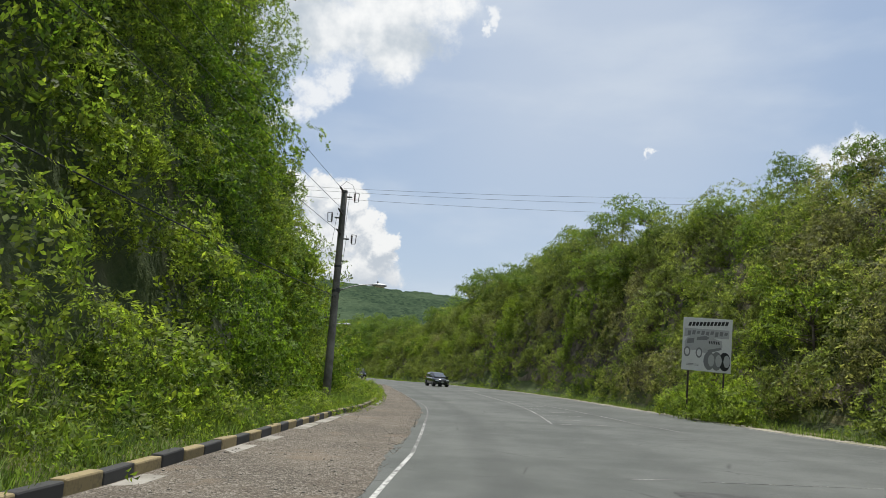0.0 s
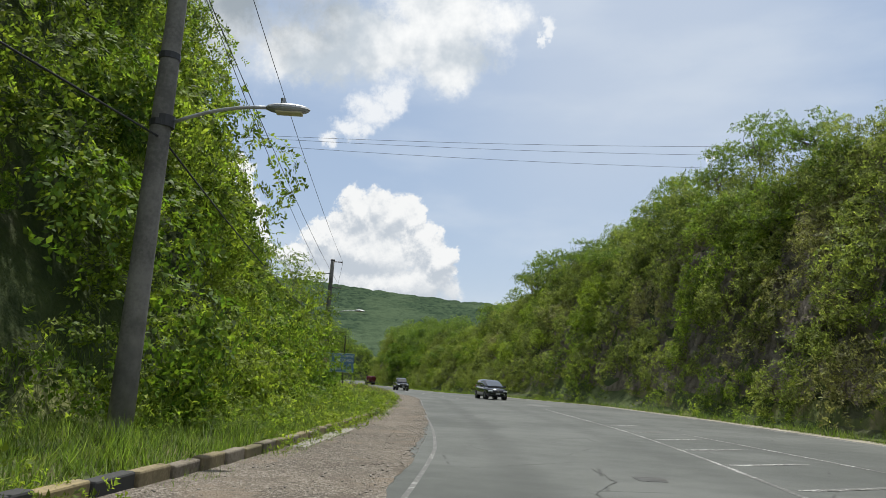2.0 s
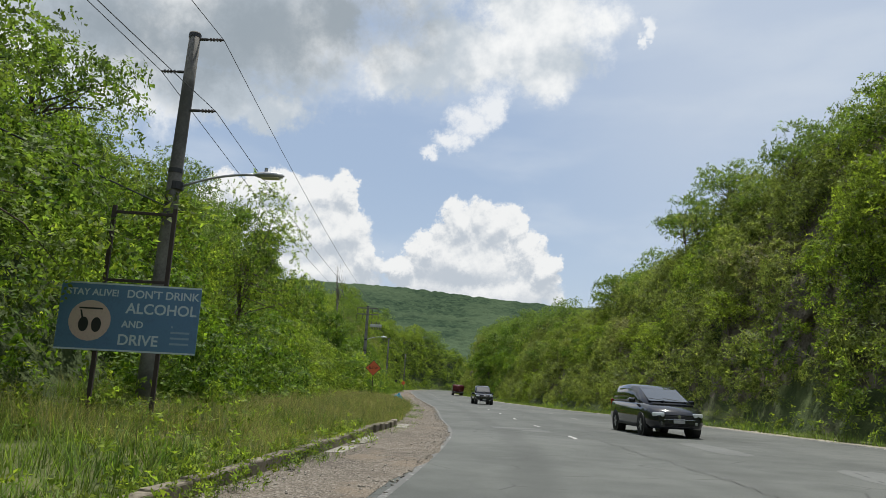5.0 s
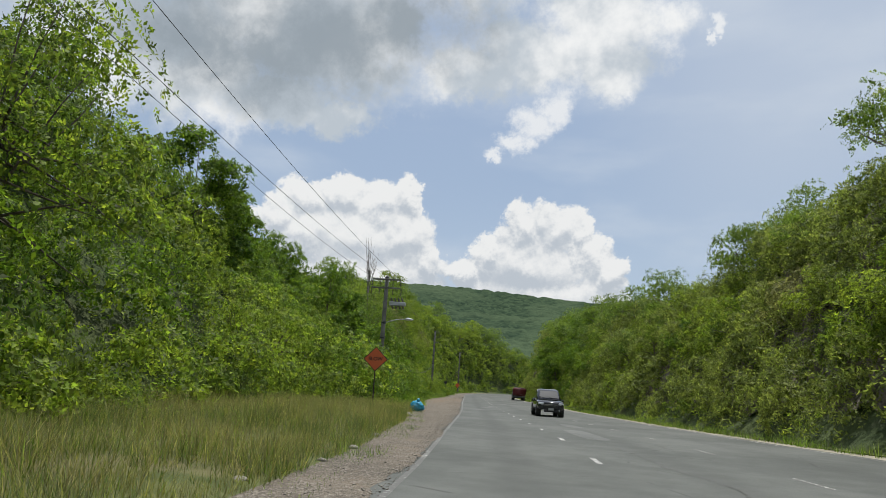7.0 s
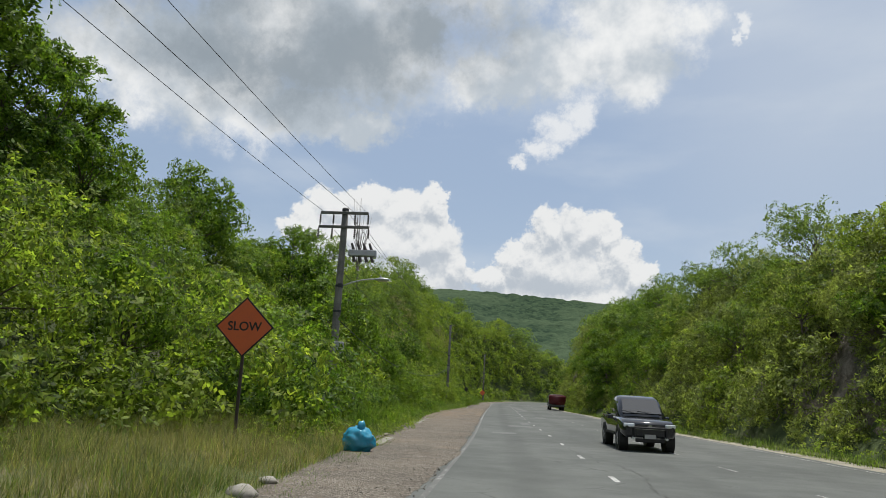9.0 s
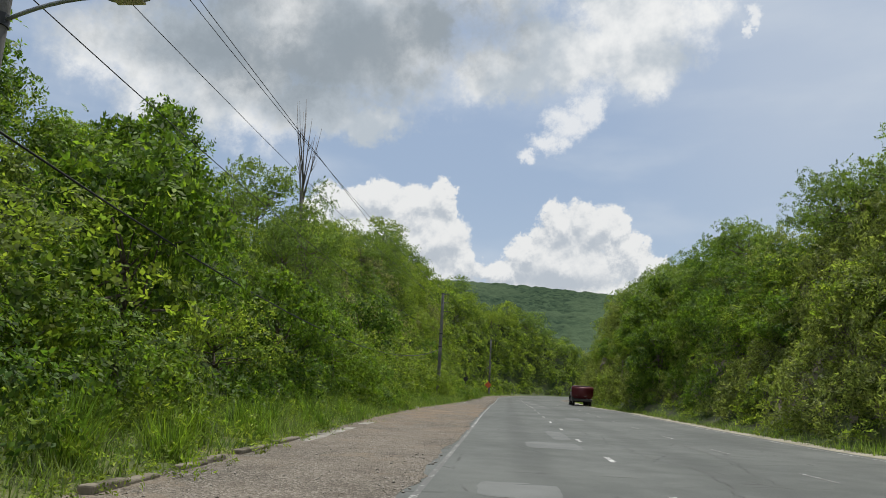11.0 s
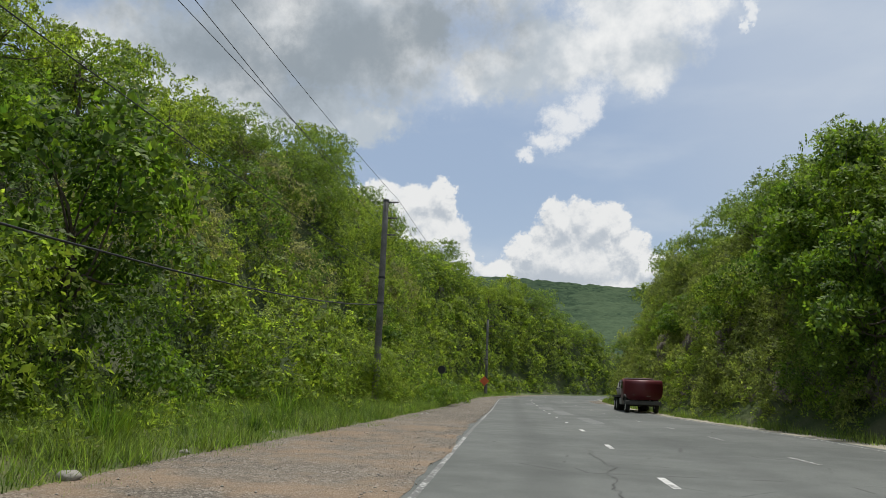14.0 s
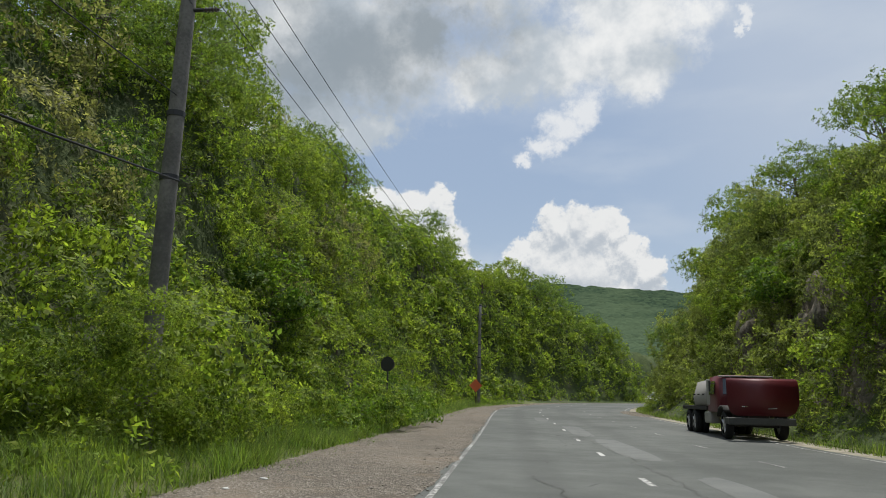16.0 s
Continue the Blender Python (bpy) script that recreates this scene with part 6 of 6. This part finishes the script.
def car(m, label, paint, category, kind):
    t = thing(category.replace(" ", "_"), m, label, category, "cars on the road")
    if kind == "van":
        rings = ((-2.32, 0.66, 0.42, 0.92), (-2.24, 0.8, 0.3, 0.99), (-1.9, 0.86, 0.25, 1.02), (-0.6, 0.87, 0.22, 1.01), (0.7, 0.87, 0.22, 0.99), (1.35, 0.86, 0.22, 0.95), (1.8, 0.84, 0.23, 0.88), (2.12, 0.77, 0.25, 0.77), (2.28, 0.62, 0.3, 0.66))
        cab = ((-2.26, 0.74, 0.6, 0.95, 1.12), (-2.08, 0.79, 0.66, 0.98, 1.42), (-1.5, 0.81, 0.69, 0.98, 1.54), (-0.4, 0.81, 0.69, 0.98, 1.56), (0.3, 0.8, 0.66, 0.97, 1.49), (0.85, 0.79, 0.64, 0.96, 1.24), (1.5, 0.75, 0.62, 0.92, 0.96))
        wins = ((-2.0, -1.25), (-1.18, -0.3), (-0.24, 0.42))
        front, wy, r, w = (0.36, 1.42), (-1.38, 1.38), 0.32, 0.2
    else:
        rings = ((-2.55, 0.78, 0.5, 1.0), (-2.45, 0.86, 0.45, 1.06), (-0.7, 0.88, 0.42, 1.06), (0.7, 0.88, 0.42, 1.06), (1.3, 0.88, 0.42, 1.05), (2.0, 0.86, 0.42, 1.0), (2.3, 0.82, 0.44, 0.93), (2.42, 0.74, 0.5, 0.85))
        cab = ((-0.95, 0.78, 0.66, 1.04, 1.66), (-0.8, 0.8, 0.68, 1.04, 1.74), (0.1, 0.8, 0.68, 1.04, 1.76), (0.55, 0.8, 0.66, 1.04, 1.66), (1.2, 0.78, 0.66, 1.03, 1.08))
        wins = ((-0.75, -0.15), (-0.08, 0.55))
        front, wy, r, w = (0.56, 1.14), (-1.5, 1.55), 0.37, 0.25
    body = part("body", loft([body_ring(*q) for q in rings]), paint, t)
    cabin = part("cabin", loft([cabin_ring(*q) for q in cab]), paint, t)
    ys = [c[0] for c in cab]

    def at_y(y, col):
        return float(np.interp(y, ys, [c[col] for c in cab]))

    for side in (-1, 1):
        for a, b in wins:
            pts = []
            for y, f in ((a, 0.14), (b, 0.14), (b, 0.86), (a, 0.86)):
                base, top, lo, hi = (at_y(y, c) for c in (1, 2, 3, 4))
                hi = hi - 0.06
                pts.append((side * (base + (top - base) * f + 0.018 * math.sin(math.pi * f) + 0.004), y, lo + (hi - lo) * f))
            panel4(pts if side > 0 else pts[::-1], GLASS, cabin, "side_window", "dark side window")
        for y in wy:
            x = side * (rings[3][1] - w / 2 + 0.015)
            part("wheel_arch", rod((side * 0.6, y, r), (side * (rings[3][1] + 0.003), y, r), r * 1.16, sides=24), PLASTIC, body)
            wheel(t, x, y, r, w, RIM)
        nose = rings[-2]
        part("headlight", box((0.36, 0.22, 0.13), Matrix.Translation((side * (nose[1] - 0.2), nose[0] + 0.03, nose[3] - 0.13)) @ Matrix.Rotation(-side * 0.45, 4, "Z") @ Matrix.Rotation(0.25, 4, "X"), 0.04), LAMP, body, "clear headlight")
        part("fog_lamp", rod((side * 0.52, nose[0] + 0.02, 0.42), (side * 0.52, nose[0] + 0.16, 0.42), 0.045), LAMP, body, "round fog lamp")
        part("tail_light", box((0.09, 0.1, 0.4), Matrix.Translation((side * 0.75, rings[1][0] + 0.02, 0.85)), 0.02), RED_LAMP, body, "red tail light")
        mir = part("mirror", box((0.2, 0.1, 0.14), Matrix.Translation((side * 0.95, cab[-1][0] - 0.75, 1.02)), 0.035), paint, cabin)
        part("sill_trim", box((0.03, 2.0, 0.08), Matrix.Translation((side * rings[3][1], 0, rings[3][2] + 0.08)), 0.01), PLASTIC, body)
    fy = front
    zt, zb = at_y(fy[0], 4) - 0.02, at_y(fy[1], 4) + 0.02
    ht, hb = at_y(fy[0], 2) * 0.86, at_y(fy[1], 2) * 0.98
    panel4([(-hb, fy[1], zb + 0.03), (hb, fy[1], zb + 0.03), (ht, fy[0] + 0.03, zt), (-ht, fy[0] + 0.03, zt)], GLASS, cabin, "windscreen", "sloping windscreen", 0.03)
    nose = rings[-1]
    part("grille", box((0.85, 0.05, 0.1), Matrix.Translation((0, nose[0] - 0.01, nose[3] - 0.08)), 0.015), PLASTIC, body)
    part("grille_bar", box((0.95, 0.03, 0.02), Matrix.Translation((0, nose[0] + 0.02, nose[3] - 0.14)), 0.006), CHROME, body, "chrome grille bar")
    part("badge", rod((0, nose[0], nose[3] - 0.05), (0, nose[0] + 0.03, nose[3] - 0.05), 0.055, sides=16), CHROME, body)
    part("number_plate", box((0.34, 0.02, 0.13), Matrix.Translation((0, nose[0] + 0.02, 0.48)), 0.004), GREY_1, body)
    part("bumper_intake", box((0.9, 0.06, 0.12), Matrix.Translation((0, nose[0] - 0.03, 0.36)), 0.02), PLASTIC, body)
    for k in (-0.35, 0.15):
        part("wiper", rod((k, fy[1] + 0.02, zb + 0.05), (k + 0.5, fy[1] - 0.08, zb + 0.11), 0.008, sides=6), PLASTIC, cabin)
    if kind != "van":
        part("bed_floor", box((1.4, 1.4, 0.04), Matrix.Translation((0, -1.72, 1.08)), 0.01), PLASTIC, body, "dark load bed")
        for side in (-1, 1):
            part("bed_rail", box((0.08, 1.45, 0.1), Matrix.Translation((side * 0.8, -1.72, 1.1)), 0.02), paint, body)
        part("bull_bar", add_rod(add_rod(rod((-0.5, 2.5, 0.75), (0.5, 2.5, 0.75), 0.03), (-0.5, 2.5, 0.45), (-0.5, 2.5, 0.75), 0.03), (0.5, 2.5, 0.45), (0.5, 2.5, 0.75), 0.03), PLASTIC, body)
    return t


def on_road(s, d, turn=180):
    x, y = plan(s, d)
    return pose(float(x), float(y), float(road_z(s)) + 0.004, 0, 0, math.degrees(heading(s)) + turn)


car(on_road(81.0, 5.7), "black people carrier with dark glass and fog lamps", BLACK_PAINT, "minivan", "van")
car(on_road(130.0, 4.7), "black pickup truck driving along the road", BLACK_PAINT, "pickup truck", "pickup")
car(on_road(284, 4.2), "small white car at the far bend", WHITE_PAINT, "car", "van")

# the parked lorry with its bonnet tipped forward
RED_PAINT = glossy("dull red lorry paint", (0.105, 0.009, 0.014), 0.55, 0.0, 0.1)
CREAM_PAINT = glossy("dirty white lorry paint", (0.27, 0.26, 0.24), 0.7, 0.0, 0.0)
CHASSIS = flat_paint("oily chassis steel", (0.03, 0.028, 0.026), 0.8, 0.2, 0.5)
BUMPER = flat_paint("dented bumper steel", (0.085, 0.085, 0.08), 0.75, 0.2, 0.8)
lorry = thing("truck", on_road(209.2, 8.4, 178.5) @ Matrix.Scale(0.94, 4), "parked lorry with a dark red bonnet tipped forward", "truck")
for side in (-1, 1):
    part("chassis_rail", box((0.09, 7.0, 0.22), pose(side * 0.42, -3.2, 0.82), 0.01), CHASSIS, lorry)
for y, xs in ((0.0, (-0.95, 0.95)), (-4.6, (-1.02, -0.74, 0.74, 1.02)), (-5.75, (-1.02, -0.74, 0.74, 1.02))):
    part("axle", rod((-0.9, y, 0.5), (0.9, y, 0.5), 0.07), CHASSIS, lorry)
    for x in xs:
        wheel(lorry, x, y, 0.5, 0.26, RIM if abs(x) > 0.9 else CHASSIS)
# bonnet: a rounded shell with flared wings, standing on its nose
bon = loft([mirror_ring([(hw, y + 0.1, z), (hw * 0.97, y, z), (hw * 0.6, y - 0.03, z)]) for y, z, hw in ((0.98, 0.86, 0.92), (1.06, 0.98, 1.12), (1.14, 1.25, 1.22), (1.17, 1.5, 1.24), (1.16, 1.85, 1.24), (1.12, 2.08, 1.23), (1.06, 2.17, 1.2))])
bmesh.ops.bevel(bon, geom=[e for e in bon.edges if e.calc_face_angle(0) > 0.6], offset=0.03, segments=2, affect="EDGES")
bonnet = part("bonnet", bon, RED_PAINT, lorry, "dark red tipped bonnet")
part("bonnet_strip", box((2.0, 0.03, 0.035), pose(0.05, 1.14, 2.04, 0, 1.5, 0), 0.008), CREAM_PAINT, bonnet, "pale trim strip")
part("bonnet_dent", box((0.3, 0.03, 0.03), pose(-0.3, 1.24, 1.12, 0, 4, 0), 0.01), CREAM_PAINT, bonnet, "scraped paint mark")
part("bonnet_handle", tube([(0.5, 1.15, 1.15), (0.55, 1.22, 1.18), (0.72, 1.22, 1.18), (0.77, 1.15, 1.15)], 0.012), CHROME, bonnet)
for side in (-1, 1):
    wing = loft([mirror_ring([(0.2, y, z), (0.2, y, z + 0.08)]) for y, z in ((-0.62, 0.78), (-0.45, 1.02), (-0.15, 1.12), (0.2, 1.1), (0.5, 0.95))])
    bmesh.ops.translate(wing, verts=wing.verts, vec=(side * 0.95, 0, 0))
    part("mudguard", wing, CHASSIS, lorry)
bumper = part("bumper", box((2.3, 0.16, 0.26), pose(0, 0.98, 0.66), 0.04), BUMPER, lorry, "dull grey steel bumper")
for side in (-1, 1):
    part("bumper_corner", box((0.16, 0.4, 0.24), pose(side * 1.08, 0.82, 0.67, 0, 0, side * 8), 0.04), BUMPER, bumper)
part("engine", box((0.7, 1.2, 0.8), pose(0, 0.05, 1.15), 0.06), CHASSIS, lorry, "bare oily engine block")
cabm = loft([cabin_ring(*q) for q in ((-2.1, 1.12, 1.0, 0.95, 2.24), (-2.0, 1.14, 1.02, 0.95, 2.32), (-1.0, 1.14, 1.02, 0.95, 2.34), (-0.75, 1.13, 0.98, 0.95, 2.26), (-0.5, 1.1, 0.98, 0.95, 1.55))])
cab = part("cab", cabm, RED_PAINT, lorry, "dark red cab")
part("roof_rim", box((2.0, 0.06, 0.05), pose(0, -0.74, 2.29), 0.015), CREAM_PAINT, cab, "pale roof edge")
part("rear_corner", box((0.06, 0.5, 1.0), pose(1.1, -1.95, 1.7), 0.02), CREAM_PAINT, cab, "pale rear cab corner")
part("rear_corner", box((0.06, 0.5, 1.0), pose(-1.1, -1.95, 1.7), 0.02), CREAM_PAINT, cab, "pale rear cab corner")
for side in (-1, 1):
    panel4([(side * 1.135, -1.75, 1.6), (side * 1.135, -0.95, 1.6), (side * 1.075, -1.0, 2.1), (side * 1.075, -1.75, 2.1)][::side], GLASS, cab, "side_window", "dark side window", 0.01)
    part("step_tank", box((0.4, 0.95, 0.45), pose(side * 0.95, -2.2, 0.72), 0.06), CREAM_PAINT, lorry, "pale fuel tank")
    part("mirror", box((0.05, 0.12, 0.4), pose(side * 1.38, -0.6, 1.9), 0.02), PLASTIC, cab)
    part("mirror_arm", rod((side * 1.1, -0.7, 2.0), (side * 1.37, -0.6, 2.0), 0.012), CHASSIS, cab)
panel4([(-0.92, -0.5, 1.62), (0.92, -0.5, 1.62), (0.85, -0.72, 2.2), (-0.85, -0.72, 2.2)], GLASS, cab, "windscreen", "dark windscreen", 0.01)
deck = part("deck", box((2.3, 4.6, 0.16), pose(0, -4.6, 1.08), 0.02), CHASSIS, lorry, "dark flat deck")
load = loft([mirror_ring([(0.55 * q, y, 1.16), (0.62 * q, y, 1.5), (0.42 * q, y, 1.16 + 0.98 * q)]) for y, q in ((-4.9, 0.75), (-4.7, 1.0), (-3.2, 1.05), (-2.6, 1.0), (-2.35, 0.8))])
bmesh.ops.translate(load, verts=load.verts, vec=(0.5, 0, 0))
part("load_tank", load, CREAM_PAINT, lorry, "pale tank on the deck")
for k in range(3):
    part("tank_band", box((1.36, 0.06, 0.05), pose(0.5, -2.8 - 0.8 * k, 1.62), 0.01), CHASSIS, lorry)


# ---- small things ----
def lump(seed, sx, sy, sz, rough, detail=3, scale=2.0):
    bm = bmesh.new()
    bmesh.ops.create_icosphere(bm, subdivisions=detail, radius=1.0)
    o = Vector((seed * 7.3, seed * 3.1, seed))
    for v in bm.verts:
        k = noise.fractal(v.co * scale + o, 1.0, 2.0, 4)
        v.co = Vector((v.co.x * sx, v.co.y * sy, v.co.z * sz)) * (1 + rough * k)
    for f in bm.faces:
        f.smooth = True
    return bm


BAG = glossy("blue plastic bag", (0.03, 0.27, 0.42), 0.25, 0.0, 0.3)
bag = lump(3, 0.42, 0.34, 0.34, 0.22, 4, 2.6)
g = base_of(-21.7, 118.5)
bmesh.ops.translate(bag, verts=bag.verts, vec=(-21.7, 118.5, float(road_z(121.4)) + 0.24))
ob = part("rubbish_bag", bag, BAG)
tagged(ob, "full blue plastic rubbish bag on the gravel edge", "rubbish bag")
knot = lump(5, 0.1, 0.1, 0.13, 0.3, 2)
bmesh.ops.translate(knot, verts=knot.verts, vec=(-21.62, 118.45, float(road_z(121.4)) + 0.6))
part("knot", knot, BAG, ob)

for i, (s, d, size) in enumerate(((88.2, -2.75, 0.11), (91.0, -2.45, 0.08), (93.4, -2.4, 0.1), (97, -2.5, 0.1), (112.6, -3.2, 0.2), (114.0, -3.3, 0.15), (52, -3.0, 0.12), (168.8, -4.9, 0.16), (172, -5.0, 0.1), (176.5, -5.1, 0.12), (70, -3.2, 0.2))):
    st = lump(20 + i, size, size * 0.8, size * 0.5, 0.35, 2, 1.5)
    p = spot(s, d)
    bmesh.ops.translate(st, verts=st.verts, vec=(p.x, p.y, float(road_z(s)) + size * 0.2))
    tagged(part("stone", st, CONCRETE), "pale broken stone lying at the gravel edge", "stone", "stones along the shoulder")
LITTER = flat_paint("white plastic litter", (0.5, 0.5, 0.48), 0.6, 0.0, 0.3)
for i, (s, d, size) in enumerate(((203.5, -4.4, 0.16), (193.2, -3.55, 0.07), (192.0, -3.65, 0.06), (178, -5.4, 0.08), (150, -5.2, 0.08), (210, -4.6, 0.1))):
    st = lump(50 + i, size, size * 0.6, size * 0.28, 0.5, 2, 2.5)
    p = spot(s, d)
    bmesh.ops.translate(st, verts=st.verts, vec=(p.x, p.y, float(road_z(s)) + size * 0.2))
    tagged(part("litter", st, LITTER), "scrap of white plastic litter on the verge", "litter", "litter on the verge")

# loose pebbles over the shoulder, thickest along the asphalt and the kerb
rp = np.random.default_rng(88)
n = 9000
ps = rp.uniform(4, 215, n)
pu = np.where(rp.random(n) < 0.55, np.abs(rp.normal(0, 0.14, n)), rp.random(n))
pu = np.where(rp.random(n) < 0.2, 1 - pu, pu)
pd = -1.08 + (at(KERB, ps) + 0.1 + 1.08) * np.clip(pu, -0.03, 1)
px, py = plan(ps, pd)
size = 0.009 + 0.02 * rp.random(n) ** 2.5
octa = np.array(((1, 0, 0), (0, 1, 0), (-1, 0, 0), (0, -1, 0), (0, 0, 0.75), (0, 0, -0.5)))
verts = octa[None] * size[:, None, None] * rp.uniform(0.6, 1.3, (n, 6, 1)) + np.stack([px, py, road_z(ps) + 0.008], 1)[:, None]
tri = np.array(((0, 1, 4), (1, 2, 4), (2, 3, 4), (3, 0, 4), (1, 0, 5), (2, 1, 5), (3, 2, 5), (0, 3, 5)))
PEBBLE = surface("pebbles", (0.1, 0.09, 0.078), (0.36, 0.33, 0.285), 9.0, 60.0, 0.9)
tagged(new("pebbles", quad_mesh("pebbles", verts.reshape(-1, 3), (tri[None] + 6 * np.arange(n)[:, None, None]).reshape(-1, 3), PEBBLE)), "loose grey-brown pebbles on the gravel shoulder", "pebbles", kind="stuff")

# rock faces that show through the plants of the cutting
for i, (s, d, sx, sy, sz) in enumerate(((56, 17.2, 0.9, 2.4, 1.4), (64, 17.4, 0.9, 2.4, 1.6), (71, 17.6, 0.9, 2.6, 1.4), (90, 15.6, 0.8, 2.3, 1.5), (205, 13.0, 0.9, 2.4, 2.2), (214, 13.2, 0.9, 2.4, 2.6), (222, 12.9, 0.9, 2.2, 2.2), (228, 13.6, 0.8, 2.2, 1.8))):
    st = lump(80 + i, sx, sy, sz, 0.55, 4, 1.2)
    p = spot(s, d, 0.2)
    bmesh.ops.transform(st, matrix=Matrix.Translation(p) @ Matrix.Rotation(heading(s), 4, "Z"), verts=st.verts)
    tagged(part("rock_outcrop", st, ROCK), "rough grey-brown rock showing through the shrubs", "rock", "rock outcrops in the cutting")

# dark drum head on a post among the roadside shrubs
g = base_of(-49.26, 201.79).z
drum = thing("round_sign", Matrix.Translation((-49.26, 201.79, g)), "dark round sign seen from behind on a thin post", "road sign")
part("post", rod((0, 0, -0.2), (0, 0, 2.65 - g), 0.03), DARK_METAL, drum)
disc = rod((0, -0.035, 2.43 - g), (0, -0.06, 2.43 - g), 0.27, sides=28)
part("disc", disc, DARK_METAL, drum, "weathered dark round plate")
part("clamp", box((0.16, 0.05, 0.05), pose(0, -0.012, 2.43 - g), 0.01), STEEL, drum)

# pale dirt lay-by past the lorry
blotch("dirt_patch", 238, 9.6, 14, 3.2, GRAVEL, "pale dirt lay-by beside the road", 0.006, 61)

# bare tree above the bank
rr = np.random.default_rng(77)
p = spot(173.2, -14.1)
bare = thing("dead_tree", Matrix.Translation(p), "leafless grey tree standing above the shrubs", "tree")
top = 20.6 - p.z
part("trunk", tube([(0, 0, -1), (0.1, 0, top * 0.35), (0.0, 0.1, top * 0.6)], [0.16, 0.12, 0.09], 7), DEADWOOD, bare)
for k in range(11):
    a = k * 2.4
    reach = 0.5 + 0.9 * rr.random()
    z0 = top * (0.35 + 0.25 * rr.random())
    z1 = top * (0.78 + 0.24 * rr.random())
    e = (reach * math.cos(a), reach * math.sin(a), z1)
    mid = (reach * 0.6 * math.cos(a), reach * 0.6 * math.sin(a), (z0 + z1) / 2)
    part("branch", tube([(0.05, 0.05, z0), mid, e], [0.05, 0.03, 0.01], 5), DEADWOOD, bare)
    for q in range(2):
        b2 = a + rr.normal(0, 0.8)
        part("twig", tube([mid, (mid[0] + 0.4 * math.cos(b2), mid[1] + 0.4 * math.sin(b2), mid[2] + 0.5 + 0.6 * rr.random())], [0.018, 0.006], 4), DEADWOOD, bare)
